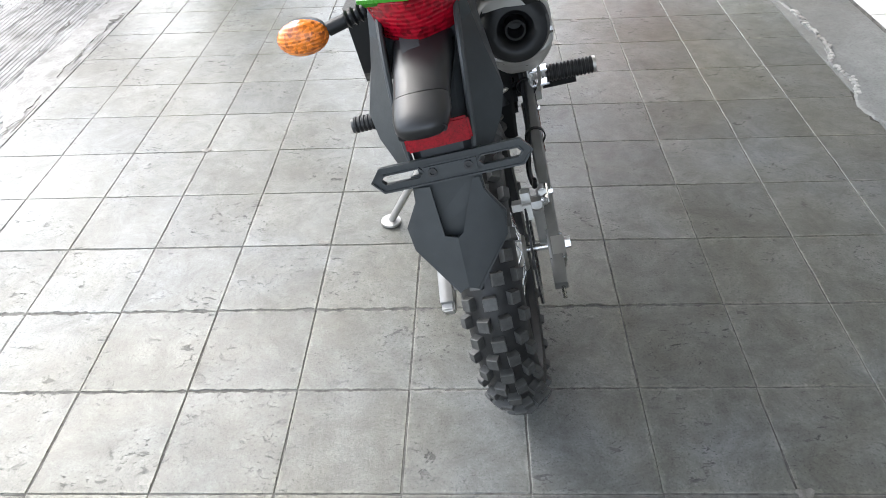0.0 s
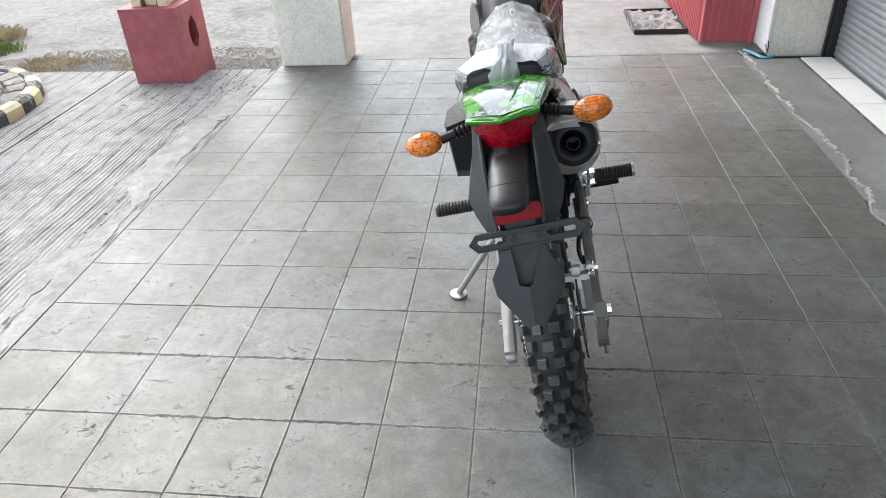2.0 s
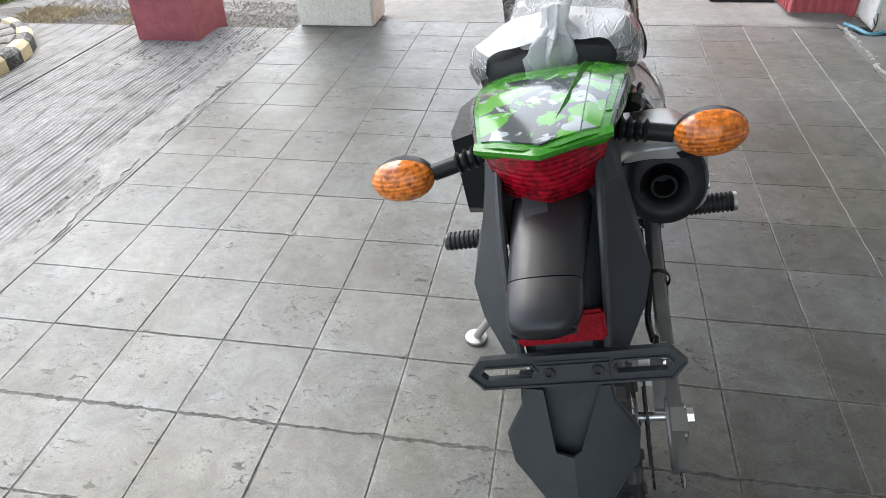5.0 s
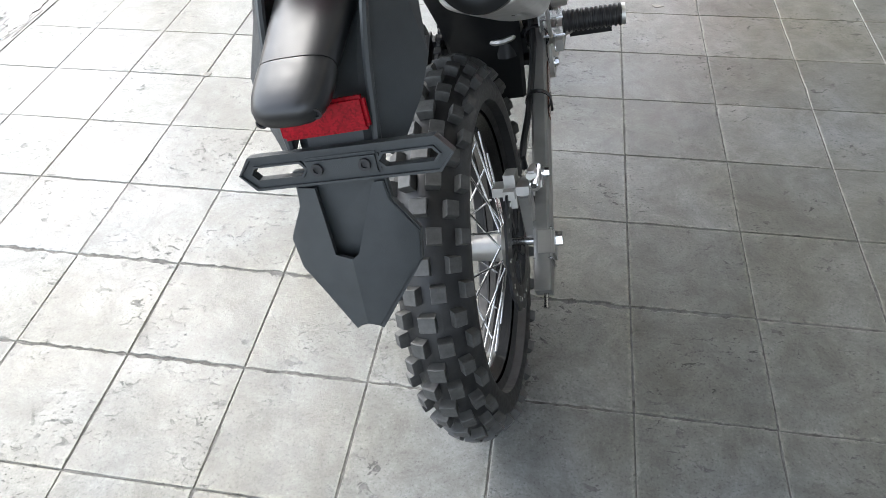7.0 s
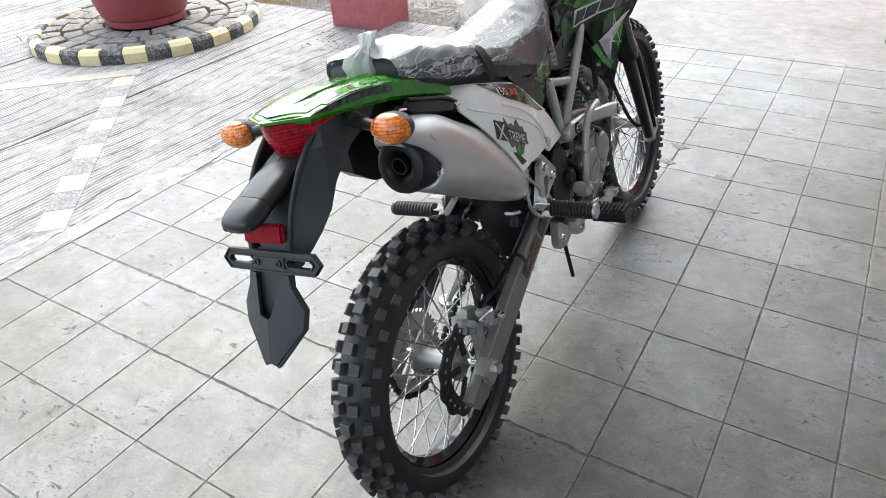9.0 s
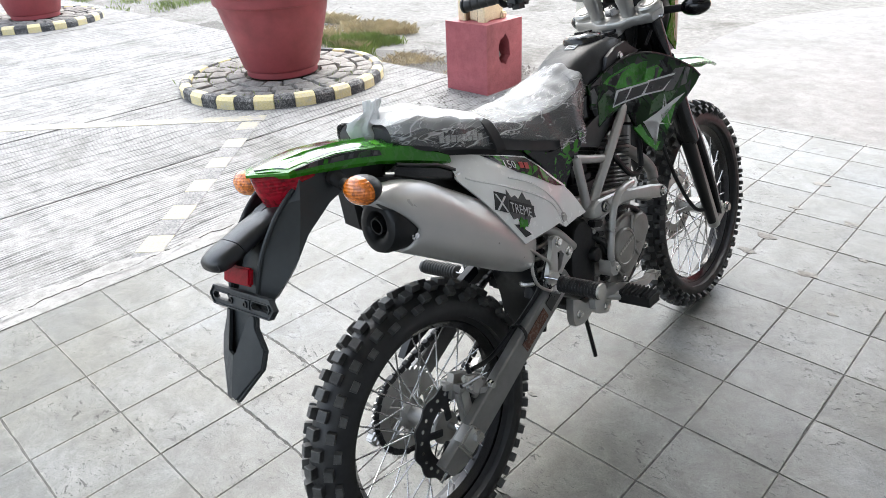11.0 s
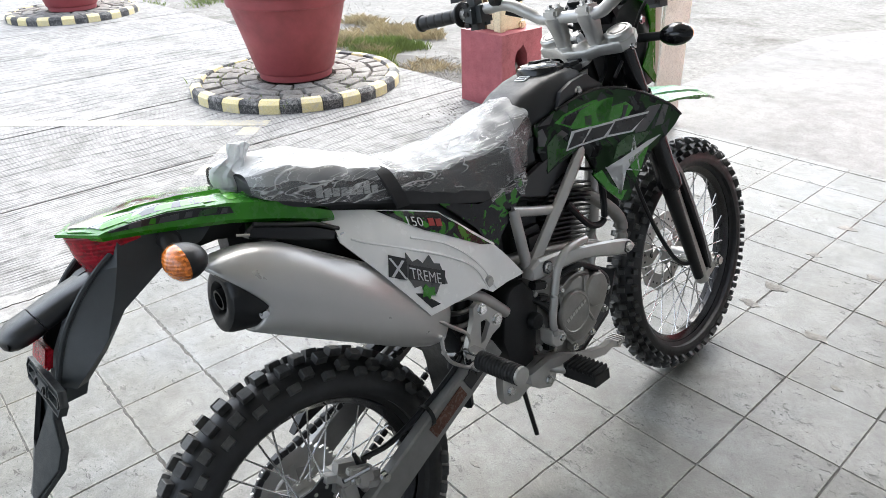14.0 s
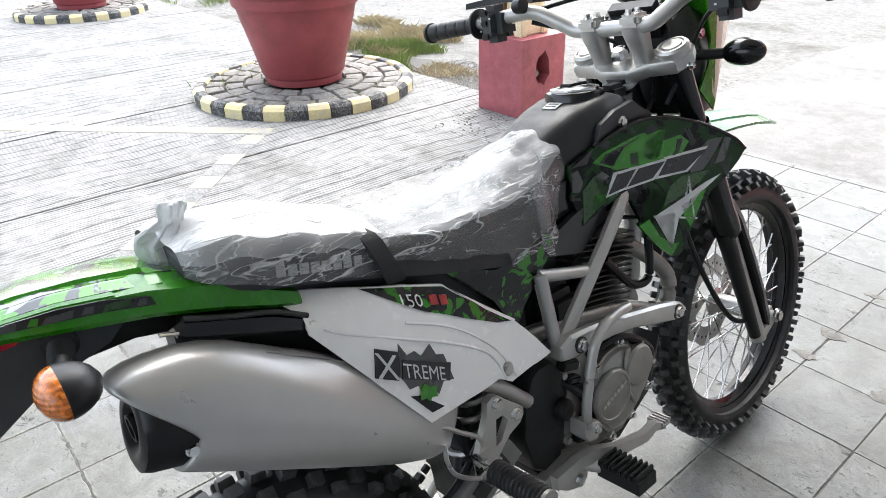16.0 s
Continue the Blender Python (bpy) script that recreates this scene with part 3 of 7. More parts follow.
gate = thing("metal_gate", "red corrugated sheet metal gate beside the pillar", "gate")
part("front_sheet", corrugated(1.62, 3.245, 1.285, 3.245, 2.1), M_REDSHEET, gate)
part("side_sheet", corrugated(1.285, 3.255, 1.24, 6.4, 2.1), M_REDSHEET, gate)
bm = block((0.035, 0.035, 2.1), (1.606, 3.225, 1.05), 0.004)
part("post", bm, M_REDSHEET, gate)

tray = thing("metal_tray", "old square metal drain tray with cement crumbs", "tray")
bm = bmesh.new()
for size, at in (((0.37, 0.018, 0.034), (1.087, 3.534, 0.006)), ((0.37, 0.018, 0.034), (1.087, 4.134, 0.006)), ((0.018, 0.58, 0.034), (0.911, 3.834, 0.006)), ((0.018, 0.58, 0.034), (1.263, 3.834, 0.006))):
    box(bm, size, at, 0.004)
part("frame", bm, M_DARKSTEEL, tray)
bm = bmesh.new()
bmesh.ops.create_grid(bm, x_segments=24, y_segments=30, size=0.5)
for v in bm.verts:
    v.co = Vector((1.075 + v.co.x * 0.36, 3.834 + v.co.y * 0.57, 0.010 + 0.03 * noise.noise(Vector((v.co.x * 9, v.co.y * 12, 3))) + 0.012 * noise.noise(Vector((v.co.x * 27, v.co.y * 33, 1)))))
part("filling", bm, M_APRON, tray, "lumpy pale dried cement")

# blue scrap of plastic at the pillar's foot
bm = tube([(1.53, 3.06, 0.008), (1.56, 2.97, 0.012), (1.60, 2.88, 0.01), (1.67, 2.90, 0.014)], 0.010, 6, 5)
tagged(part("plastic_scrap", bm, M_BLUE), "crumpled pale blue plastic scrap at the pillar", "scrap")
bm = tube([(1.61, 2.90, 0.01), (1.62, 2.89, 0.06), (1.615, 2.895, 0.11)], 0.003, 5, 4)
tube([(1.618, 2.892, 0.05), (1.595, 2.88, 0.09)], 0.0025, 5, 2, bm)
tagged(part("twig", bm, M_DARKSTEEL), "thin dark twig beside the pillar", "twig")


def red_plinth():
    """Painted concrete plinth with a broken hole, carrying a cream post."""
    top = thing("plinth", "dark red painted concrete plinth with a broken hole", "plinth")
    x0, x1, y0, y1, z0, z1 = -2.415, -2.037, 2.676, 3.06, ROAD_Z - 0.06, 0.44
    bm = bmesh.new()
    c = [bm.verts.new(p) for p in ((x0, y0, z0), (x1, y0, z0), (x1, y1, z0), (x0, y1, z0), (x0, y0, z1), (x1, y0, z1), (x1, y1, z1), (x0, y1, z1))]
    for f in ((0, 1, 5, 4), (2, 3, 7, 6), (3, 0, 4, 7), (4, 5, 6, 7), (3, 2, 1, 0)):
        bm.faces.new([c[i] for i in f])
    random.seed(3)
    rim = [(x1, 2.866 + (0.050 + 0.022 * random.random()) * math.cos(q), 0.245 + (0.085 + 0.035 * random.random()) * math.sin(q)) for q in (2 * math.pi * k / 14 for k in range(14))]
    rv = [bm.verts.new(p) for p in rim]
    deep = [bm.verts.new((x1 - 0.13, y, z - 0.01)) for _, y, z in rim]
    outer = [bm.edges.get((c[a], c[b])) for a, b in ((1, 2), (2, 6), (6, 5), (5, 1))]
    inner = [bm.edges.new((rv[i], rv[(i + 1) % 14])) for i in range(14)]
    bmesh.ops.triangle_fill(bm, use_beauty=True, edges=outer + inner)
    for i in range(14):
        j = (i + 1) % 14
        bm.faces.new((rv[i], rv[j], deep[j], deep[i]))
    bm.faces.new(deep)
    part("body", bm, M_REDPAINT, top)
    part("rubble", block((0.03, 0.06, 0.05), (-2.095, 2.856, 0.205), 0.012, Matrix.Rotation(0.5, 4, "X")), M_ROUGH, top, "pale broken rubble inside the hole")
    # Dark sheet before the hole's back stands for the shade in there.
    part("hole_lining", block((0.004, 0.13, 0.22), (x1 - 0.118, 2.866, 0.24)), M_SOIL, top, "dark sheet put in for the shade inside the hole")
    post = thing("post", "cream painted square post standing on the red plinth", "post")
    part("shaft", block((0.20, 0.19, 2.8), (-2.226, 2.868, 1.84), 0.008), M_POST, post)
    for dx in (-0.088, 0.088):
        part("board", block((0.064, 0.05, 2.8), (-2.226 + dx, 2.760, 1.84), 0.004), M_POST, post)
        part("wood_strip", block((0.012, 0.03, 2.8), (-2.226 + dx * 0.56, 2.762, 1.84), 0.002), M_OLDWOOD, post, "bare brown wooden strip")
    for dx in (-0.095, 0.095):
        for dy in (-0.095, 0.095):
            part("foot", block((0.055, 0.055, 0.05), (-2.226 + dx, 2.858 + dy, 0.462), 0.01), M_POST, post)


red_plinth()


def kerb_piece(r0, r1, a0, a1, h):
    """A rounded arc of kerb."""
    rings = []
    for k in range(5):
        q = a0 + (a1 - a0) * k / 4
        prof = ((r1, -0.05), (r1, h * 0.72), (r1 - 0.022, h), (r0 + 0.012, h), (r0, h * 0.8), (r0, -0.05))
        rings.append([(r * math.cos(q), r * math.sin(q), z) for r, z in prof])
    return loft(rings)


def paving_stone(r0, r1, a0, a1, h):
    """A flat hewn stone filling one sector between two rings."""
    j = lambda s: random.uniform(-s, s)
    base = []
    for r, a in ((r0, a0), (r0, (a0 + a1) / 2), (r0, a1), ((r0 + r1) / 2, a1), (r1, a1), (r1, (a0 + a1) / 2), (r1, a0), ((r0 + r1) / 2, a0)):
        rr, aa = r + j(0.010), a + j(0.010) / r
        base.append(Vector((rr * math.cos(aa), rr * math.sin(aa), 0)))
    c = sum(base, Vector()) / 8
    tx, ty = j(0.05), j(0.05)
    rings = []
    for s, z in ((0.93, -0.03), (0.92, h * 0.35), (0.82, h * 0.85), (0.45, h * 1.05)):
        rings.append([c + (p - c) * s + Vector((0, 0, z + tx * (p.x - c.x) + ty * (p.y - c.y))) for p in base])
    return loft(rings)


def island(x, y, radius, seed, start):
    """Round planter bed: black and yellow kerb, set stones."""
    top = thing("planter_bed", "round stone-paved bed with a black and yellow kerb", "planter bed", "round planter beds", pose(x, y, ROAD_Z))
    part("bed", lathe([(0.001, 0.045), (radius - 0.06, 0.045), (radius - 0.06, -0.05), (0.001, -0.05)], 48), M_SOIL, top, "dark soil between the stones")
    n = 34
    for i in range(n):
        a0, a1 = 2 * math.pi * i / n + start, 2 * math.pi * (i + 1) / n + start - 0.006
        part("kerb_block", kerb_piece(radius - 0.085, radius, a0, a1, 0.085), M_YELLOW if i % 2 else M_BLACKP, top)
    random.seed(seed)
    for r0, r1 in ((0.575, 0.708), (0.435, 0.575), (0.29, 0.435)):
        count = int(2 * math.pi * r1 / 0.185)
        off = random.random() * 6
        cut = [off + 2 * math.pi * (k + random.uniform(-0.16, 0.16)) / count for k in range(count)]
        for k in range(count):
            a1 = cut[(k + 1) % count] + (2 * math.pi if k == count - 1 else 0)
            part("stone", paving_stone(r0, r1, cut[k], a1, 0.030), M_STONE, top, "", Matrix.Translation((0, 0, 0.043 + 0.006 * random.random())))
    pot = thing("plant_pot", "large terracotta-red plastic plant pot on a stone bed", "plant pot", "large red pots", pose(x, y, ROAD_Z + 0.07))
    prof = [(0.001, 0.0), (0.262, 0.0), (0.270, 0.006), (0.274, 0.050), (0.284, 0.056), (0.292, 0.068), (0.345, 0.27), (0.398, 0.46), (0.413, 0.525), (0.417, 0.530), (0.432, 0.533), (0.437, 0.545), (0.440, 0.600), (0.450, 0.604), (0.456, 0.615), (0.460, 0.672), (0.454, 0.682), (0.435, 0.682), (0.428, 0.67), (0.405, 0.58), (0.38, 0.56), (0.001, 0.56)]
    part("body", lathe(prof, 72), M_POT, pot)
    part("soil", lathe([(0.001, 0.605), (0.410, 0.60), (0.402, 0.575), (0.001, 0.575)], 40), M_SOIL, pot, "dark potting soil")


island(-3.645, 2.095, 0.785, 11, 0.05)
island(-8.6, 1.93, 0.75, 12, 0.1)


def blades(n, area, h, seed, lean=0.5):
    """Many grass blades within an uneven patch."""
    random.seed(seed)
    verts, faces = [], []
    while len(faces) < n:
        x, y = random.uniform(area[0], area[1]), random.uniform(area[2], area[3])
        if noise.noise(Vector((x * 1.6, y * 1.6, seed))) < -0.05 + 0.35 * random.random():
            continue
        q, hh = random.random() * 6.283, h * random.uniform(0.4, 1.2)
        w = 0.0016 + 0.0022 * random.random()
        c, s = math.cos(q), math.sin(q)
        lx, ly = random.uniform(-lean, lean) * hh, random.uniform(-lean, lean) * hh
        k = len(verts)
        z = ROAD_Z - 0.03
        verts += [(x - w * c, y - w * s, z), (x + w * c, y + w * s, z), (x + lx * 0.4 + w * 0.6 * c, y + ly * 0.4 + w * 0.6 * s, z + hh * 0.6), (x + lx, y + ly, z + hh)]
        faces += [(k, k + 1, k + 2), (k, k + 2, k + 3)]
    return verts, faces


def stuff(name, verts, faces, material, label, category):
    data = bpy.data.meshes.new(name)
    data.from_pydata(verts, [], faces)
    data.materials.append(material)
    return tagged(new(name, data), label, category, "", "stuff")


v, f = blades(9000, (-4.75, -3.35, 2.98, 3.65), 0.075, 21)
stuff("grass", v, f, M_GRASS, "patchy low green grass beside the driveway", "grass")
v, f = blades(9000, (-5.6, -4.0, 3.1, 4.1), 0.085, 22, lean=1.1)
v2, f2 = blades(1800, (-3.6, -2.4, 2.97, 3.35), 0.04, 25, lean=1.3)
f += [tuple(i + len(v) for i in face) for face in f2]
v += v2
stuff("dry_grass", v, f, M_STRAW, "dry straw-coloured grass among gravel", "grass")
v, f = blades(900, (-4.4, -3.0, 1.4, 2.8), 0.055, 23)
stuff("weeds", [(x, y, z + 0.07) for x, y, z in v], f, M_GRASS, "small weeds between the paving stones", "weeds")
v, f = blades(7000, (-12.5, -8.0, 2.9, 4.4), 0.08, 24)
stuff("far_grass", v, f, M_GRASS, "low grass beside the far bed", "grass")


def gravel(n, areas, seed):
    random.seed(seed)
    verts, faces = [], []
    for i in range(n):
        x0, x1, y0, y1, z, big = areas[i % len(areas)]
        x, y, r = random.uniform(x0, x1), random.uniform(y0, y1), big * random.uniform(0.3, 1.0)
        k, q = len(verts), random.random() * 6.283
        for a in range(4):
            rr = r * random.uniform(0.7, 1.2)
            verts.append((x + rr * math.cos(q + a * 1.571), y + rr * math.sin(q + a * 1.571), z))
        verts.append((x + r * 0.2, y, z + r * random.uniform(0.5, 0.9)))
        faces += [(k, k + 1, k + 4), (k + 1, k + 2, k + 4), (k + 2, k + 3, k + 4), (k + 3, k, k + 4)]
    return verts, faces


v, f = gravel(9000, ((-6.5, -1.6, 2.95, 4.6, ROAD_Z - 0.032, 0.008), (-3.6, -1.6, 2.95, 3.6, ROAD_Z - 0.030, 0.011), (-12, -6, 3.0, 5, ROAD_Z - 0.035, 0.012)), 31)
stuff("gravel", v, f, M_STONE, "scattered grey gravel on dirt", "gravel")
v, f = gravel(1100, ((-1.72, -1.54, 0.4, 2.8, ROAD_Z - 0.001, 0.012), (-2.4, -1.6, 2.2, 2.9, ROAD_Z - 0.001, 0.012), (-4.0, -1.7, -0.6, 2.6, ROAD_Z - 0.001, 0.005)), 32)
stuff("crumbs", v, f, M_DIRT, "small crumbs of dirt and concrete", "debris")


# dark dirt where the driveway ends, and dirt-filled cracks along the porch edge
random.seed(51)
bm = bmesh.new()
xs_ = [-6.8 + 0.13 * i for i in range(41)]
near_row = [bm.verts.new((x, 2.952, ROAD_Z - 0.031)) for x in xs_]
far_row = [bm.verts.new((x, 3.35 + 0.25 * noise.noise(Vector((x * 1.3, 2, 0))) + 0.05 * random.random(), ROAD_Z - 0.032)) for x in xs_]
for i in range(len(xs_) - 1):
    bm.faces.new((near_row[i], near_row[i + 1], far_row[i + 1], far_row[i]))
setting("dirt_strip", bm, M_SOILGREY, "dark grey dirt at the end of the driveway")
for y0, y1, x0, wid in ((2.93, 1.9, -1.530, 0.034), (1.95, 1.35, -1.555, 0.040), (1.2, 0.55, -1.545, 0.012), (2.3, 1.2, -1.80, 0.010), (0.4, -0.6, -1.60, 0.010)):
    bm = bmesh.new()
    n = int((y0 - y1) / 0.014)
    a, b = [], []
    for k in range(n + 1):
        y = y0 + (y1 - y0) * k / n
        c = x0 + 0.03 * noise.noise(Vector((y * 4, x0 * 9, 1))) + 0.016 * noise.noise(Vector((y * 19, x0 * 9, 5))) + 0.006 * random.random()
        w = 0.8 * wid * random.random() ** 1.5 * max(0.03, 2.2 * noise.noise(Vector((y * 7, 3, x0))) + 0.5)
        a.append(bm.verts.new((c - w, y, ROAD_Z + 0.004 if c < -1.7 else -0.006)))
        b.append(bm.verts.new((c + w, y, ROAD_Z + 0.004 if c < -1.7 else -0.002)))
    for k in range(n):
        bm.faces.new((a[k], a[k + 1], b[k + 1], b[k]))
    setting("edge_crack", bm, M_SOILGREY, "dirt-filled crack along the porch edge")


def stripe(a, b, w):
    """A painted bar on the driveway."""
    a, b = Vector((*a, ROAD_Z)), Vector((*b, ROAD_Z))
    d = (b - a)
    s = Vector((-d.y, d.x, 0)).normalized() * w / 2
    lo, hi = Vector((0, 0, -0.01)), Vector((0, 0, 0.0025))
    return loft([[a - s + lo, a + s + lo, b + s + lo, b - s + lo], [a - s + hi, a + s + hi, b + s + hi, b - s + hi]])


marking = thing("road_marking", "faded yellow and dark painted line on the driveway", "road marking")
part("long_line", stripe((-2.93, 1.44), (-5.6, -1.1), 0.11), M_LINE, marking)
p0, p1 = Vector((-2.93, 1.33)), Vector((-1.60, -0.08))
for i in range(12):
    a, b = p0.lerp(p1, i / 12), p0.lerp(p1, (i + 1) / 12 - 0.002)
    part("bar", stripe(a, b, 0.12), M_LINE_DARK if i % 2 else M_LINE, marking)

# ---- the motorcycle, leaning on its side stand ----
LEAN_DEG, STEER_DEG = 11.2, 1.2
BIKE = pose(0, 0, 0, 0, 0, 0.7) @ pose(0, 0, 0, 0, -LEAN_DEG, 0)
BIKE.translation = (0.258, -0.153, 0.0)
bike = thing("motorcycle", "green, white and black trail motorcycle leaning on its side stand", "motorcycle", m=BIKE)
REAR, FRONT = (0.0, 0.0, 0.306), (0.0, 1.285, 0.342)
RAKE = Vector((0, -0.400, 0.9165))
FORK_BACK = Matrix.Translation((0, -0.008, -0.003))
STEER = Matrix.Translation((0, 0.870, 1.0)) @ Matrix.Rotation(radians(STEER_DEG), 4, RAKE) @ Matrix.Translation((0, -0.870, -1.0))


def tyre_mesh(R, half_w, rim_r, top):
    """The tyre's carcass, turned round x."""
    drop = 0.030 / (0.93 * half_w) ** 2
    half = [(w, R - drop * w * w) for w in (0.0, 0.25 * top, 0.5 * top, 0.75 * top, top)]
    edge_h = half[-1][1]
    half += [(half_w * 0.99, edge_h - 0.012), (half_w * 1.02, rim_r + 0.55 * (edge_h - rim_r)), (half_w * 0.93, rim_r + 0.25 * (edge_h - rim_r)), (half_w * 0.62, rim_r + 0.010), (half_w * 0.50, rim_r - 0.002)]
    prof = [(-w, h) for w, h in half[:0:-1]] + half
    return loft([[(w, h * math.cos(2 * math.pi * k / 144), h * math.sin(2 * math.pi * k / 144)) for k in range(144)] for w, h in prof], caps=False)


def tread_block(R, half_w, a, b, depth, span):
    """One tread block between a and b across the tyre, at the angle nought."""
    drop = 0.030 / (0.93 * half_w) ** 2
    rings = []
    for lift, k in ((-0.004, 1.06), (0.55 * depth, 0.98), (0.9 * depth, 0.92), (depth, 0.84)):
        ring = []
        for u, v in ((-1, -1), (0, -1), (1, -1), (1, 1), (0, 1), (-1, 1)):
            w = (a + b) / 2 + u * k * (b - a) / 2
            nw = 2 * drop * w
            h, q = R - drop * w * w + lift / math.hypot(1, nw), v * k * span
            ring.append((w + lift * nw / math.hypot(1, nw), h * math.cos(q), h * math.sin(q)))
        rings.append(ring)
    return loft(rings)


def spoke_data(length, r):
    bm = lathe([(r, 0), (r, length)], 6)
    data = bpy.data.meshes.new("spoke")
    bm.to_mesh(data)
    bm.free()
    data.materials.append(M_CHROME)
    data.shade_smooth()
    return data


def wave_disc(r_in, r_out, thick, waves, amp, x):
    """Wavy brake disc with drilled holes, turned round x."""
    bm = bmesh.new()
    n = waves * 8
    rows = []
    for rr, xx in ((r_in, x - thick / 2), (r_in, x + thick / 2), (r_out, x + thick / 2), (r_out, x - thick / 2)):
        row = []
        for k in range(n):
            q = 2 * math.pi * k / n
            r = rr + (amp * math.cos(waves * q) if rr == r_out else 0)
            row.append((xx, r * math.cos(q), r * math.sin(q)))
        rows.append(row)
    loft(rows + [rows[0]], bm, caps=False)
    return bm


def studs(count, r, size, x, depth, phase=0.0, seg=8):
    """A circle of small round marks or bolts on a disc."""
    bm = bmesh.new()
    for k in range(count):
        q = phase + 2 * math.pi * k / count
        start = len(bm.verts)
        lathe([(size, 0), (size, depth)], seg, "x", bm)
        bm.verts.ensure_lookup_table()
        bmesh.ops.translate(bm, verts=bm.verts[start:], vec=(x, r * math.cos(q), r * math.sin(q)))
    return bm


def wheel(name, centre, R, half_w, rim_r, pitches, lugs, hub_w, front):
    base = (STEER if front else Matrix.Identity(4)) @ Matrix.Translation(centre)
    w = half_w * 0.46
    rim = part(name, lathe([(rim_r + 0.008, -w), (rim_r + 0.008, -w * 0.8), (rim_r - 0.004, -w * 0.6), (rim_r - 0.013, -w * 0.25), (rim_r - 0.013, w * 0.25), (rim_r - 0.004, w * 0.6), (rim_r + 0.008, w * 0.8), (rim_r + 0.008, w), (rim_r - 0.006, w * 0.95), (rim_r - 0.02, w * 0.35), (rim_r - 0.02, -w * 0.35), (rim_r - 0.006, -w * 0.95)], 96, "x", close=True), M_GLOSSBLACK, bike, "gloss black alloy rim", base)
    depth = 0.014
    part("tyre", tyre_mesh(R - depth, half_w, rim_r, max(c[1] for c in lugs)), M_RUBBER, rim, "black knobbly off-road tyre")
    pitch = 2 * math.pi / pitches
    for a, b, phase in lugs:
        for lo, hi in ((a, b),) if a < 0 else ((a, b), (-b, -a)):
            first = part("tread_block", tread_block(R - depth, half_w, lo, hi, depth, 0.155 * pitch), M_TREAD, rim, "", Matrix.Rotation(phase * pitch, 4, "X"), 20)
            for p in range(1, pitches):
                placed("tread_block", first.data, rim, "", Matrix.Rotation((p + phase + random.uniform(-0.02, 0.02)) * pitch, 4, "X"))
    part("hub", lathe([(0.012, -hub_w), (0.034, -hub_w), (0.037, -hub_w + 0.005), (0.024, -hub_w + 0.014), (0.022, 0), (0.026, hub_w - 0.014), (0.037, hub_w - 0.005), (0.034, hub_w), (0.012, hub_w)], 32, "x"), M_ALLOY, rim, "cast alloy hub")
    length = 0.0
    ends = []
    for i in range(36):
        q = 2 * math.pi * i / 36
        side = 1 if i % 2 else -1
        twist = 0.62 if (i // 2) % 2 else -0.62
        a = Vector((side * (hub_w - 0.006), 0.033 * math.cos(q + twist), 0.033 * math.sin(q + twist)))
        b = Vector((side * 0.004, (rim_r - 0.012) * math.cos(q), (rim_r - 0.012) * math.sin(q)))
        ends.append((a, b))
        length = (b - a).length
    data = spoke_data(length, 0.0019)
    for a, b in ends:
        d = (b - a)
        placed("spoke", data, rim, "", Matrix.LocRotScale(a, d.to_track_quat("Z", "Y"), (1, 1, d.length / length)))
    return rim


REAR_TREAD = ((-0.0095, 0.0095, 0.0), (0.0260, 0.0385, 0.0), (0.0065, 0.0225, 0.5), (0.0385, 0.0475, 0.5))
FRONT_TREAD = ((-0.0080, 0.0080, 0.0), (0.0215, 0.0310, 0.0), (0.0055, 0.0185, 0.5), (0.0305, 0.0380, 0.5))
random.seed(14)
rear = wheel("rear_wheel", REAR, 0.313, 0.051, 0.226, 26, REAR_TREAD, 0.056, False)
front = wheel("front_wheel", FRONT, 0.342, 0.040, 0.262, 42, FRONT_TREAD, 0.050, True)
part("brake_disc", wave_disc(0.066, 0.106, 0.004, 12, 0.0035, 0.071), M_DARKSTEEL, rear, "dark wavy brake disc")
part("disc_holes", studs(24, 0.089, 0.0042, 0.0725, 0.0012), M_CHROME, rear, "bright drilled holes of the disc")
for k in range(5):
    q = 2 * math.pi * k / 5
    part("disc_arm", block((0.006, 0.016, 0.05), (0.069, 0.05 * math.sin(q), 0.05 * math.cos(q)), 0.002, Matrix.Rotation(-q, 4, "X")), M_DARKSTEEL, rear)
sprocket = bmesh.new()
n_teeth = 44
rows = []
for rr, xx in ((0.055, -0.072), (0.055, -0.067), (0.098, -0.067), (0.098, -0.072)):
    rows.append([(xx, (rr + (0.004 * math.cos(n_teeth * q) if rr > 0.09 else 0)) * math.cos(q), (rr + (0.004 * math.cos(n_teeth * q) if rr > 0.09 else 0)) * math.sin(q)) for q in (2 * math.pi * k / 264 for k in range(264))])
loft(rows + [rows[0]], sprocket, caps=False)
toothed = part("sprocket", sprocket, M_ALLOY, rear, "alloy rear sprocket")
for k in range(6):
    q = 2 * math.pi * k / 6
    part("sprocket_arm", block((0.006, 0.017, 0.045), (-0.068, 0.045 * math.sin(q), 0.045 * math.cos(q)), 0.002, Matrix.Rotation(-q, 4, "X")), M_ALLOY, toothed)
part("brake_disc", wave_disc(0.070, 0.118, 0.004, 10, 0.004, -0.062), M_ALLOY, front, "silver wavy front brake disc")
part("disc_holes", studs(28, 0.098, 0.004, -0.0605, 0.0012), M_DARKSTEEL, front, "drilled holes of the disc")

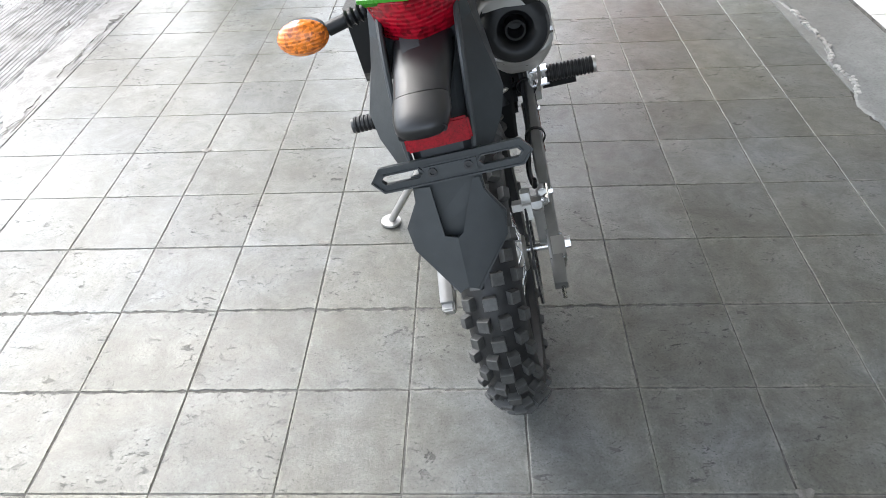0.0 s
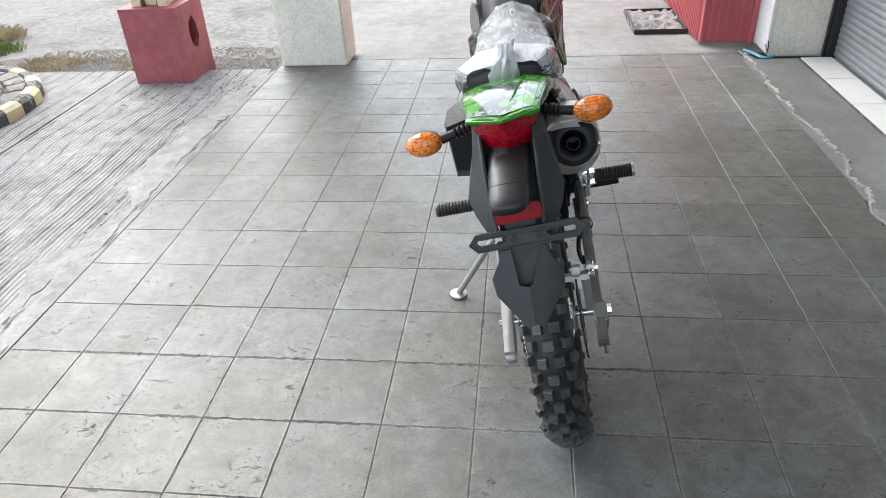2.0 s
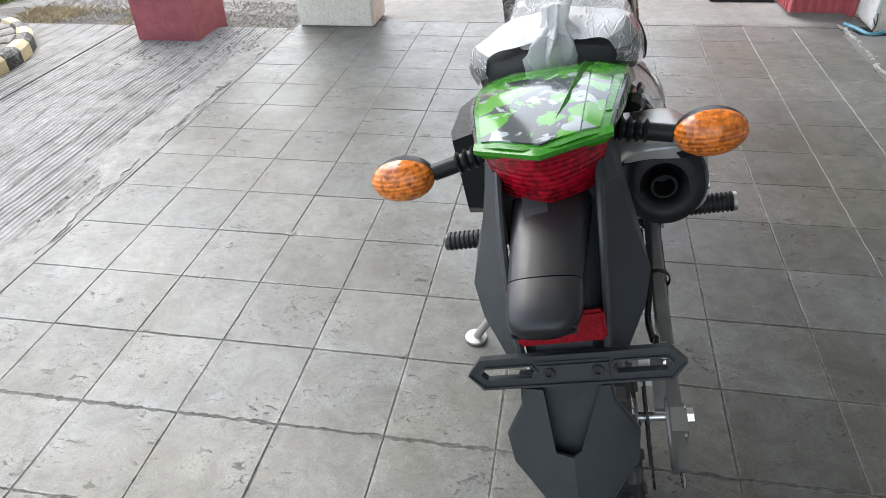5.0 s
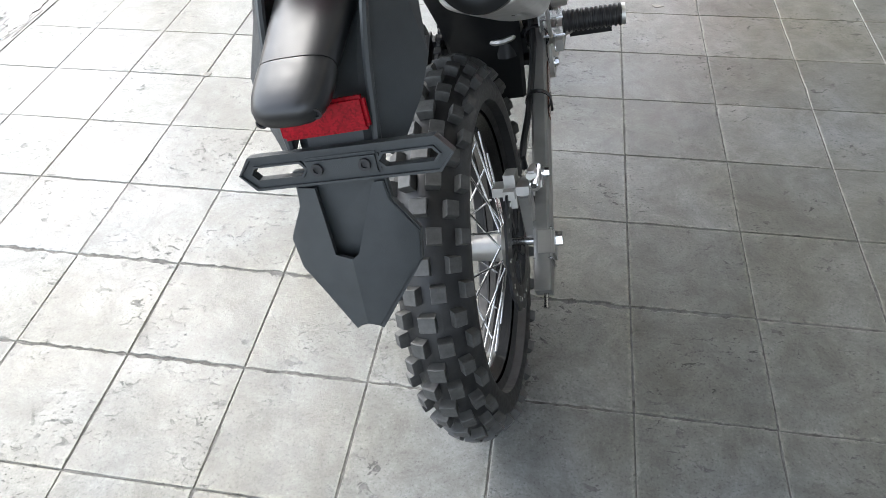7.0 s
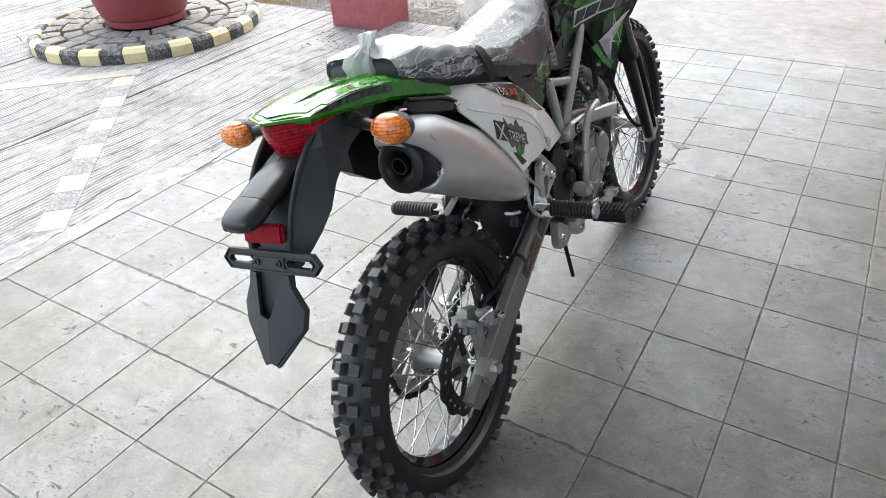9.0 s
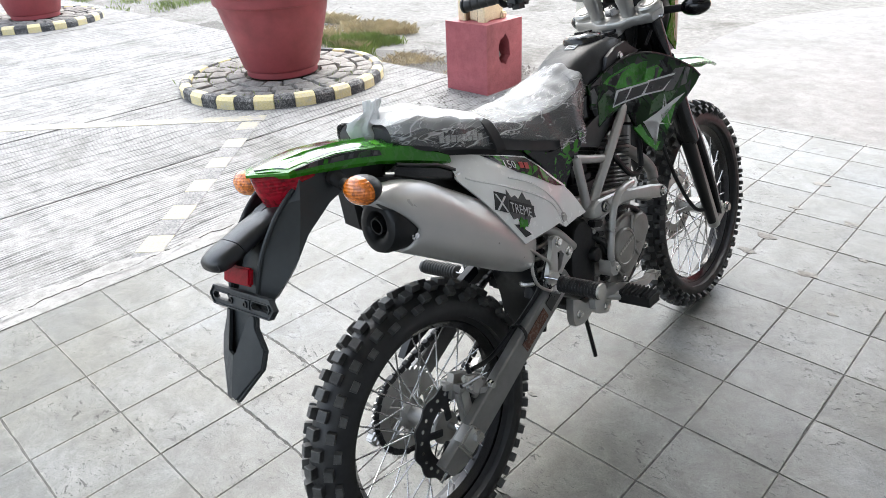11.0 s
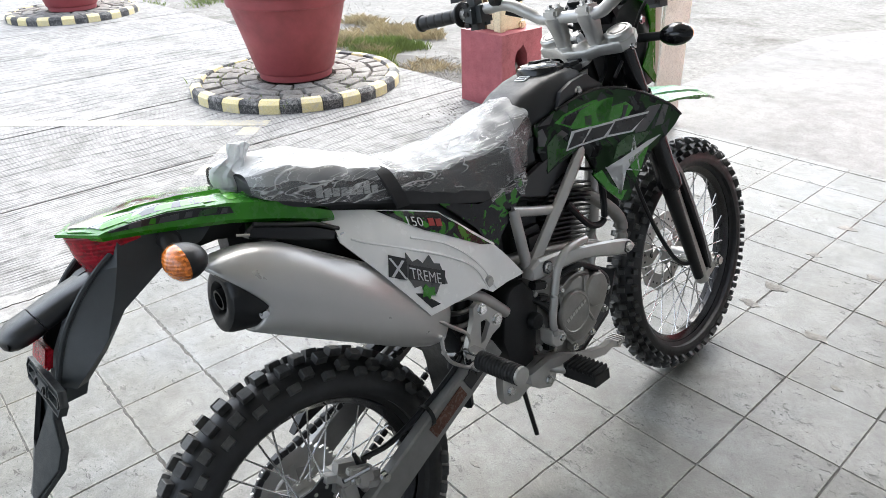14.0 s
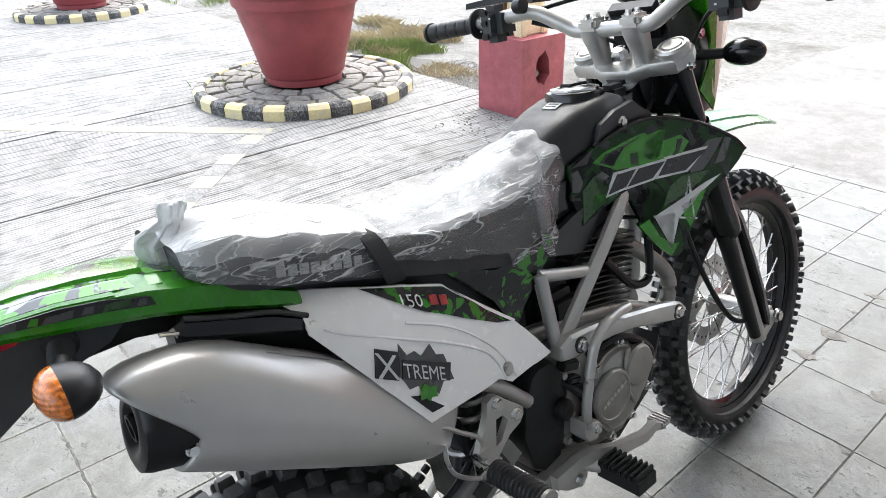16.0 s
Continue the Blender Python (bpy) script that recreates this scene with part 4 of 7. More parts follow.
# axle, swingarm, chain: all that swings on the pivot, drawn level and then let down to the axle
fixed_parts = set(bike.children)
bm = lathe([(0.008, -0.135), (0.008, 0.14)], 12, "x")
bmesh.ops.translate(bm, verts=bm.verts[:], vec=(0, 0, 0.325))
bolt((0.128, 0, 0.325), 0.013, 0.016, "x", bm)
part("rear_axle", bm, M_CHROME, bike)


def arm(sgn):
    pts = [(-0.085, 0.293, 0.018), (-0.05, 0.300, 0.025), (0.05, 0.345, 0.027), (0.24, 0.435, 0.026), (0.37, 0.494, 0.026), (0.395, 0.500, 0.020)]
    rings = []
    for y, z, h in pts:
        x0, x1 = 0.100, 0.126
        rings.append([(sgn * x, y - k * h * 0.45, z + k * h * 0.9) for x, k in ((x0, -1), (x0 + 0.004, -1.12), (x1 - 0.004, -1.12), (x1, -1), (x1, 1), (x1 - 0.004, 1.12), (x0 + 0.004, 1.12), (x0, 1))])
    return loft(rings)


part("swingarm", arm(1), M_SWINGARM, bike, "silver box-section swingarm")
part("swingarm", arm(-1), M_SWINGARM, bike, "silver box-section swingarm")
bm = block((0.20, 0.045, 0.05), (0, 0.37, 0.470), 0.012)
part("cross_tube", bm, M_BLACK, bike)
for y in (-0.034, 0.012):
    part("adjuster_clip", block((0.032, 0.005, 0.056), (0.115, y, 0.300 + 0.44 * (y + 0.05)), 0.002, Matrix.Rotation(0.44, 4, "X")), M_CHROME, bike)
part("adjuster_block", block((0.030, 0.046, 0.050), (0.118, -0.012, 0.322), 0.004, Matrix.Rotation(0.44, 4, "X")), M_ALLOY, bike)
bm = bmesh.new()
for s in (1, -1):
    bolt((0, 0, 0), 0.0075, 0.008, "y", bm)
    tube([(0, -0.03, 0), (0, 0.012, 0)], 0.004, 8, 1, bm)
bmesh.ops.transform(bm, matrix=Matrix.Translation((0.116, -0.078, 0.292)) @ Matrix.Rotation(0.44, 4, "X"), verts=bm.verts[:])
part("chain_adjuster", bm, M_CHROME, bike)
bm = block((0.026, 0.09, 0.03), (-0.113, -0.055, 0.298), 0.004, Matrix.Rotation(0.44, 4, "X"))
part("chain_adjuster", bm, M_ALLOY, bike)
part("warning_label", block((0.0015, 0.075, 0.030), (0.1275, 0.335, 0.481), 0, Matrix.Rotation(0.44, 4, "X")), M_INKBLACK, bike, "black sticker on the swingarm")
part("warning_label", block((0.0015, 0.10, 0.028), (0.1275, 0.245, 0.438), 0, Matrix.Rotation(0.44, 4, "X")), M_BRONZE, bike, "small dark sticker on the swingarm")
bm = bmesh.new()
for (y0, z0), (y1, z1) in (((0.0, 0.423), (0.50, 0.53)), ((0.0, 0.227), (0.50, 0.47))):
    n = 30
    for i in range(n):
        t = (i + 0.5) / n
        y, z = y0 + (y1 - y0) * t, z0 + (z1 - z0) * t
        box(bm, (0.016 if i % 2 else 0.010, (y1 - y0) / n * 0.92, 0.014), (-0.070, y, z), 0.002, Matrix.Rotation(math.atan2(z1 - z0, y1 - y0), 4, "X"), 1)
for i in range(18):
    q = math.pi / 2 + math.pi * (i + 0.5) / 18
    box(bm, (0.016 if i % 2 else 0.010, 0.017, 0.014), (-0.070, 0.098 * math.cos(q), 0.325 + 0.098 * math.sin(q)), 0.002, Matrix.Rotation(q + math.pi / 2, 4, "X"), 1)
part("chain", bm, M_DARKSTEEL, bike, "dark oily drive chain")
part("chain_guard", sheet([(0.02, 0.445), (0.30, 0.52), (0.30, 0.545), (0.05, 0.475)], lambda y, z: 0.088, 0.02, 0, side=-1), M_BLACK, bike)

# rear caliper with hose
bm = block((0.058, 0.080, 0.054), (0.074, 0.030, 0.415), 0.020, Matrix.Rotation(-0.45, 4, "X"))
box(bm, (0.036, 0.056, 0.038), (0.100, 0.066, 0.392), 0.013, Matrix.Rotation(-0.45, 4, "X"))
box(bm, (0.020, 0.03, 0.11), (0.094, 0.022, 0.362), 0.004)
box(bm, (0.016, 0.05, 0.014), (0.108, 0.046, 0.432), 0.003, Matrix.Rotation(-0.45, 4, "X"))
cal = part("brake_caliper", bm, M_ALLOY, bike, "cast alloy rear brake caliper")
for at, r in (((0.118, 0.084, 0.395), 0.008), ((0.105, 0.028, 0.350), 0.008), ((0.105, 0.035, 0.418), 0.007)):
    part("caliper_bolt", bolt(at, r, 0.010), M_CHROME, cal)
part("pad_pin", tube([(0.112, 0.01, 0.435), (0.116, 0.06, 0.43)], 0.005, 8, 1), M_CHROME, cal)
part("piston_cover", lathe([(0.019, 0), (0.019, 0.008), (0.015, 0.012), (0.001, 0.012)], 20, "x"), M_ALLOY, cal, "", Matrix.Translation((0.103, 0.052, 0.410)))
part("bleed_cap", tube([(0.095, 0.055, 0.435), (0.097, 0.050, 0.458)], (0.006, 0.004), 8, 1), M_BLACK, cal)
part("brake_hose", tube([(0.092, 0.066, 0.435), (0.088, 0.13, 0.425), (0.098, 0.20, 0.452), (0.105, 0.30, 0.50), (0.10, 0.37, 0.56)], 0.0055, 8), M_BLACK, bike)
for y, z in ((0.205, 0.448), (0.315, 0.503)):
    part("hose_clip", lathe([(0.020, -0.004), (0.022, -0.004), (0.022, 0.004), (0.020, 0.004)], 16, "y", close=True), M_BLACK, bike, "", Matrix.Translation((0.112, y, z)))

SAG = Matrix.Translation((0, 0.44, 0.525)) @ Matrix.Rotation(0.043, 4, "X") @ Matrix.Translation((0, -0.44, -0.525))
for ob in set(bike.children) - fixed_parts:
    ob.matrix_basis = SAG @ ob.matrix_basis

# black inner mudguard between wheel and muffler
bm = loft([[(0.012 + sx * w, y + dy, z) for sx, dy in ((-1, 0.0), (-0.9, 0.012), (0.9, 0.012), (1, 0.0), (0.9, -0.006), (-0.9, -0.006))] for y, z, w in ((0.350, 0.36, 0.060), (0.348, 0.44, 0.066), (0.335, 0.53, 0.072), (0.29, 0.62, 0.078), (0.20, 0.70, 0.084), (0.09, 0.75, 0.088))])
part("inner_mudguard", bm, M_BLACK, bike, "black plastic inner mudguard")

# ---- tail ----
TAIL = ((-0.208, 0.064, 0.932, 0.938, 0.942), (-0.18, 0.069, 0.929, 0.940, 0.9455), (-0.12, 0.080, 0.920, 0.941, 0.948), (-0.04, 0.088, 0.905, 0.930, 0.940), (0.03, 0.093, 0.885, 0.911, 0.922), (0.085, 0.099, 0.866, 0.884, 0.897), (0.118, 0.098, 0.856, 0.868, 0.878))


def tail_ring(y, w, zl, zs, zt, back):
    pts = []
    for sx, k in ((-1.0, 0), (-1.0, 0.35), (-0.97, 1), (-0.62, 2), (-0.25, 2.15), (0.25, 2.15), (0.62, 2), (0.97, 1), (1.0, 0.35), (1.0, 0)):
        z = zl + (zs - zl) * min(k, 1) + (zt - zs) * max(0, k - 1)
        pts.append((sx * w, y - back * (1 - abs(sx)), z))
    return pts + [(x * 0.93, y_, z - 0.006) for x, y_, z in ((w, y, zl), (w * 0.4, y - back * 0.5, zl + 0.004), (-w * 0.4, y - back * 0.5, zl + 0.004), (-w, y, zl))]


rings = [tail_ring(*row, back=0.038 * max(0, 1 - i / 3)) for i, row in enumerate(TAIL)]
part("tail_fender", loft(rings), M_GREEN, bike, "glossy lime green rear fender", angle=28)


lip = []
for k in range(13):
    s_ = -1 + 2 * k / 12
    px, py = s_ * 0.067, -0.2095 - 0.038 * (1 - abs(s_))
    pz = 0.9405 - 0.004 * abs(s_)
    lip.append([(px, py - 0.002, pz - 0.0035), (px, py - 0.002, pz + 0.001), (px, py + 0.010, pz + 0.003), (px, py + 0.010, pz - 0.003)])
part("fender_lip", loft(lip), M_GREEN, bike, "bright green lip of the fender")
ridge = []
for y, x, z in ((-0.188, 0.014, 0.9475), (-0.15, 0.024, 0.9515), (-0.09, 0.034, 0.9500), (-0.03, 0.042, 0.943)):
    ridge.append([(x - 0.005, y, z - 0.004), (x, y, z + 0.0012), (x + 0.005, y, z - 0.004), (x, y, z - 0.006)])
part("fender_ridge", loft(ridge), M_GREEN, bike, "raised green ridge of the fender")


def tail_side(y, z):
    ys = [r[0] for r in TAIL]
    return float(np.interp(y, ys, [r[1] for r in TAIL]))


def tail_top(rows, w0, w1, lift, material, name, label):
    """A sticker laid on the fender's top."""
    rr = []
    for i, (y, w, zl, zs, zt) in enumerate(rows):
        back = 0.038 * max(0, 1 - (y + 0.208) / 0.13)
        row = []
        for k in range(9):
            s = w0 + (w1 - w0) * k / 8
            a = abs(s)
            z = zt + 0.15 * (zt - zs) if a < 0.25 else zt + 0.15 * (zt - zs) * (0.62 - a) / 0.37 if a < 0.62 else zs + (zt - zs) * (0.97 - a) / 0.35
            row.append((s * w, y - back * (1 - a), z + lift))
        rr.append(row + [(x, yy, z - 0.002) for x, yy, z in row[::-1]])
    return part(name, loft(rr), material, bike, label)


mid_rows = [tuple(float(np.interp(y, [r[0] for r in TAIL], [r[k] for r in TAIL])) for k in range(5)) for y in (-0.198, -0.17, -0.12, -0.07, -0.02, 0.02, 0.06)]
tail_top(mid_rows, -0.90, 0.56, 0.0015, M_TAILTOP, "top_sticker", "green, grey and white splashed sticker")
tail_top(mid_rows[:5], 0.58, 0.84, 0.0012, M_TAILTOP, "top_sticker", "green and grey splashed sticker")
tail_top(mid_rows[1:4], 0.86, 0.95, 0.0014, M_GREEN, "edge_sticker", "green edge of the sticker")
for sgn in (1, -1):
    side = part("side_sticker", sheet([(-0.203, 0.9375), (-0.165, 0.9415), (-0.123, 0.9415), (-0.082, 0.936), (-0.039, 0.9245), (-0.036, 0.914), (-0.085, 0.924), (-0.127, 0.9295), (-0.167, 0.9335), (-0.197, 0.9355)], tail_side, 0.003, 2, 0.0012, sgn), M_INKBLACK, bike, "black printed band on the fender's side")
    for y0, y1, z0, mat in ((-0.176, -0.160, 0.9350, M_INKGREY), (-0.150, -0.142, 0.9335, M_GREEN), (-0.138, -0.112, 0.9310, M_INKGREY), (-0.104, -0.094, 0.9285, M_INKGREY), (-0.086, -0.060, 0.9245, M_DARKGREEN), (-0.055, -0.046, 0.9190, M_INKGREY)):
        part("sticker_mark", sheet([(y0, z0), (y1, z0 - 0.002), (y1 + 0.003, z0 + 0.005), (y0 + 0.005, z0 + 0.0065)], tail_side, 0.002, 1, 0.0020, sgn), mat, side, "small printed mark")

# black under-tail
rings = [[(sx * w, y, z) for sx, z in ((-1, z1), (-0.92, z0), (0.92, z0), (1, z1))] for y, w, z0, z1 in ((-0.200, 0.050, 0.885, 0.930), (-0.15, 0.062, 0.874, 0.926), (-0.06, 0.066, 0.877, 0.908), (0.01, 0.068, 0.862, 0.892), (0.06, 0.080, 0.812, 0.870), (0.20, 0.085, 0.74, 0.84), (0.36, 0.085, 0.66, 0.80), (0.47, 0.080, 0.58, 0.76))]
part("under_tail", loft(rings), M_BLACK, bike, "black plastic under-tail and airbox")

# tail light: a lens folded to a prow along its middle
sections = []
for k in range(17):
    u = -1 + k / 8
    f = abs(u)
    x = 0.062 * u
    front = -0.240 + 0.043 * f ** 1.6 + (0.006 * max(0.0, f - 0.85) / 0.15)
    top, low = 0.9365 - 0.003 * f, 0.870 + 0.009 * f ** 1.5
    sections.append([(x, front + 0.030, top), (x, front + 0.002, top), (x, front - 0.001, top - 0.004), (x, front + 0.004, (top + low) / 2), (x, front + 0.014, low + 0.004), (x, front + 0.018, low), (x, front + 0.030, low)])
part("tail_light", loft(sections), M_RED, bike, "deep red folded tail light lens", angle=25)

# mudguard: spine, wings, lamp housing, reflector, bracket, flap
rings = [[(sx * w, y - dy, z) for sx, dy in ((-1, 0), (-0.7, 0.008), (0.7, 0.008), (1, 0), (0.9, -0.03), (-0.9, -0.03))] for y, z, w in ((-0.185, 0.89, 0.050), (-0.222, 0.855, 0.048), (-0.262, 0.82, 0.044), (-0.292, 0.775, 0.040), (-0.315, 0.725, 0.036))]
guard = part("mudguard", loft(rings), M_GREY_PLASTIC, bike, "charcoal plastic mudguard with angular wings", angle=20)
WING = (  # inner edge, outer edge, outer front, inner front
    ((0.050, -0.200, 0.905), (0.060, -0.190, 0.926), (0.066, -0.060, 0.906), (0.050, -0.060, 0.895)),
    ((0.049, -0.225, 0.888), (0.066, -0.203, 0.889), (0.068, -0.085, 0.886), (0.052, -0.100, 0.880)),
    ((0.048, -0.252, 0.864), (0.075, -0.222, 0.848), (0.071, -0.150, 0.868), (0.053, -0.160, 0.862)),
    ((0.046, -0.284, 0.824), (0.0885, -0.248, 0.805), (0.082, -0.214, 0.835), (0.055, -0.220, 0.830)),
    ((0.044, -0.303, 0.786), (0.080, -0.272, 0.779), (0.074, -0.250, 0.788), (0.055, -0.255, 0.790)),
    ((0.041, -0.314, 0.755), (0.060, -0.298, 0.748), (0.056, -0.282, 0.750), (0.048, -0.284, 0.752)))
for sgn in (1, -1):
    wing = part("mudguard_wing", loft([[(sgn * x, y, z) for x, y, z in row] for row in WING]), M_GREY_PLASTIC, guard, "charcoal folded wing of the mudguard", None, 14)
    part("wing_edge", tube([(sgn * row[0][0], row[0][1] - 0.001, row[0][2]) for row in WING], 0.0042, 8, 4), M_GREY_PLASTIC, wing, "rounded inner edge of the wing")


def housing_ring(x, y, z, w, h, n=28):
    return [(x + w * math.copysign(abs(math.cos(q)) ** 0.7, math.cos(q)), y - 0.45 * h * math.sin(q), z + h * math.copysign(abs(math.sin(q)) ** 0.75, math.sin(q))) for q in (2 * math.pi * k / n for k in range(n))]


part("lamp_housing", loft([housing_ring(*r) for r in ((0.0, -0.190, 0.872, 0.041, 0.012), (-0.001, -0.228, 0.864, 0.040, 0.014), (-0.004, -0.268, 0.851, 0.037, 0.015), (-0.0075, -0.303, 0.8375, 0.0345, 0.0150))]), M_SATIN, bike, "black licence lamp housing", angle=50)
part("lamp_tab", loft([[(-0.030 + 0.004 * k, y, z), (-0.004 + 0.002 * k, y, z), (-0.006 + 0.002 * k, y, z - 0.006), (-0.028 + 0.004 * k, y, z - 0.006)] for k, y, z in ((0, -0.200, 0.8865), (1, -0.236, 0.8785), (1.4, -0.252, 0.8695))]), M_GREY_PLASTIC, bike, "flat raised tab over the lamp housing")
part("lamp_cap", loft([housing_ring(*r) for r in ((-0.0075, -0.3045, 0.837, 0.0350, 0.0155), (-0.008, -0.318, 0.832, 0.0355, 0.0160), (-0.009, -0.332, 0.827, 0.0345, 0.0155), (-0.010, -0.343, 0.823, 0.0315, 0.0135), (-0.011, -0.350, 0.8205, 0.026, 0.0105), (-0.011, -0.354, 0.819, 0.016, 0.006))]), M_SATIN, bike, "satin black lamp cap", angle=50)
for x, z in ((-0.034, 0.818), (0.016, 0.821)):
    part("lamp_screw", lathe([(0.0050, 0), (0.0050, -0.0015), (0.0030, -0.0015), (0.0030, 0.0)], 12, "y"), M_DARKSTEEL, bike, "", Matrix.Translation((x, -0.348, z)))
part("reflector", block((0.084, 0.010, 0.030), (0.001, -0.313, 0.793), 0.003, Matrix.Rotation(-0.04, 4, "Y") @ Matrix.Rotation(-0.35, 4, "X")), M_REFLECTOR, bike, "rectangular red reflector")


def bracket():
    """Plate holder: a bar with pointed ends and two slots, rimmed."""
    bm = bmesh.new()
    out = [(-0.104, 0.0), (-0.090, 0.0165), (0.090, 0.0165), (0.104, 0.0), (0.090, -0.0165), (-0.090, -0.0165)]
    slots = []
    for cx in (-0.063, 0.063):
        slots.append([(cx - 0.027, 0.0), (cx - 0.022, 0.0058), (cx + 0.022, 0.0058), (cx + 0.027, 0.0), (cx + 0.022, -0.0058), (cx - 0.022, -0.0058)])
    edges = []
    for loop in [out, *slots]:
        vs = [bm.verts.new((x, 0, z)) for x, z in loop]
        edges += [bm.edges.new((vs[i], vs[(i + 1) % len(vs)])) for i in range(len(vs))]
    bmesh.ops.triangle_fill(bm, use_beauty=True, edges=edges)
    geo = bmesh.ops.extrude_face_region(bm, geom=bm.faces[:])
    bmesh.ops.translate(bm, verts=[g for g in geo["geom"] if isinstance(g, bmesh.types.BMVert)], vec=(0, 0.007, 0))
    for loop, s in ((out, 0.97), *((sl, 1.0) for sl in slots)):
        n = len(loop)
        cx = sum(p[0] for p in loop) / n
        for grow, y in (((1.0, 0.86) if loop is out else (1.3, 1.02), -0.003),):
            o, i_ = grow
            f = lambda p, g: (cx + (p[0] - cx) * (1 - (1 - g) * (0.12 if loop is out else 0.3)), p[1] * g)
            ring_o, ring_i = [f(p, o) for p in loop], [f(p, i_) for p in loop]
            rows = [[(x, 0.002, z) for x, z in ring_o], [(x, y, z) for x, z in ring_o], [(x, y, z) for x, z in ring_i], [(x, 0.002, z) for x, z in ring_i]]
            loft(rows, bm, caps=False)
    return bm


TURN = Matrix.Translation((0.008, -0.326, 0.752)) @ Matrix.Rotation(-0.02, 4, "Y") @ Matrix.Rotation(-0.30, 4, "X")
plate = part("plate_bracket", bracket(), M_GREY_PLASTIC, bike, "charcoal licence plate bracket with two slots", TURN, 20)
part("bracket_boss", block((0.072, 0.006, 0.021), (0, -0.0015, -0.001), 0.0028), M_GREY_PLASTIC, plate)
for x in (-0.023, 0.023):
    part("bracket_screw", lathe([(0.0058, 0), (0.0058, -0.003), (0.003, -0.003), (0.003, -0.001)], 12, "y"), M_DARKSTEEL, plate, "", Matrix.Translation((x, -0.0045, -0.001)))


def flap():
    o = [(0.044, 0.0), (0.046, -0.034), (0.066, -0.068), (0.062, -0.100), (0.014, -0.165), (0.006, -0.160), (-0.006, -0.160), (-0.014, -0.165), (-0.062, -0.100), (-0.066, -0.068), (-0.046, -0.034), (-0.044, 0.0)]
    bm = loft([[(x, 0.004 + 0.30 * max(0, abs(x) - 0.012), z) for x, z in o], [(x, -0.003 + 0.30 * max(0, abs(x) - 0.012), z) for x, z in o]])
    return bm


def flap_panel(o, lift):
    """A raised plane of the mud flap."""
    fall = lambda x: 0.30 * max(0, abs(x) - 0.012)
    return loft([[(x, fall(x), z) for x, z in o], [(x, fall(x) - 0.003 - lift * 0.7, z) for x, z in o], [(x * 0.97, fall(x) - 0.003 - lift, z + 0.001) for x, z in o]])


FLAP_AT = Matrix.Translation((-0.002, -0.327, 0.747)) @ Matrix.Rotation(-0.36, 4, "X")
mud_flap = part("mud_flap", flap(), M_GREY_PLASTIC, bike, "charcoal angular mud flap", FLAP_AT, 18)
part("flap_panel", flap_panel([(-0.043, -0.016), (-0.022, -0.016), (-0.017, -0.083), (0.0, -0.088), (0.0, -0.158), (-0.012, -0.161), (-0.061, -0.099), (-0.065, -0.069), (-0.045, -0.034)], 0.0035), M_GREY_PLASTIC, mud_flap, "raised plane of the mud flap", None, 18)
part("flap_panel", flap_panel([(0.045, -0.034), (0.043, -0.016), (0.034, -0.016), (0.008, -0.083), (0.0, -0.088), (0.0, -0.158), (0.012, -0.161), (0.061, -0.099), (0.065, -0.069)], 0.0035), M_GREY_PLASTIC, mud_flap, "raised plane of the mud flap", None, 18)

# turn signals


def signal(sgn, at, root, ref=-1):
    """Oval amber lens in a black shell on a ribbed rubber stalk. ref: -1 faces back, 1 faces ahead."""
    x, y, z = at
    rings_a, rings_b = [], []
    for rings, span in ((rings_a, (0.0, 1.0)), (rings_b, (0.0, -0.85))):
        for k in range(8):
            t = k / 7
            s = math.sqrt(max(0.0, 1 - (t * 0.985) ** 2))
            rings.append([(x + 0.036 * s * math.cos(q), y + ref * (0.021 if span[1] > 0 else 0.040) * t * span[1], z + 0.0245 * s * math.sin(q)) for q in (2 * math.pi * j / 24 for j in range(24))])
    shell = part("turn_signal", loft(rings_b), M_BLACK, bike, "black turn signal shell", None, 60)
    part("lens", loft(rings_a), M_AMBER, shell, "ribbed amber lens", None, 60)
    bm = bmesh.new()
    a, b = Vector(root), Vector((x - sgn * 0.034, y - ref * 0.008, z))
    n = 22
    rings = []
    for k in range(n + 1):
        t = k / n
        r = 0.0095 + (0.0035 if (k % 3 == 0 and t < 0.65) else 0.0)
        if t < 0.08:
            r = 0.017
        p = a.lerp(b, t)
        u, v = ring_frame(b - a)
        rings.append([p + u * r * math.cos(q) + v * r * math.sin(q) for q in (2 * math.pi * j / 14 for j in range(14))])
    part("stalk", loft(rings), M_BLACK, shell, "ribbed rubber stalk")


signal(1, (0.159, -0.150, 0.893), (0.066, -0.128, 0.902))
signal(-1, (-0.161, -0.167, 0.893), (-0.062, -0.150, 0.905))

# ---- seat, wrapped in clear film ----
SEAT = (  # y, half width below, z below, z top edge, z crown
    (0.002, 0.070, 0.922, 0.946, 0.956), (0.02, 0.086, 0.914, 0.950, 0.964), (0.06, 0.098, 0.892, 0.945, 0.964), (0.14, 0.106, 0.873, 0.930, 0.950), (0.22, 0.110, 0.850, 0.905, 0.923), (0.28, 0.110, 0.830, 0.882, 0.900),
    (0.36, 0.108, 0.805, 0.868, 0.888), (0.44, 0.102, 0.782, 0.868, 0.892), (0.52, 0.094, 0.786, 0.880, 0.910), (0.58, 0.082, 0.810, 0.895, 0.930), (0.625, 0.066, 0.845, 0.905, 0.936), (0.655, 0.045, 0.88, 0.91, 0.928))


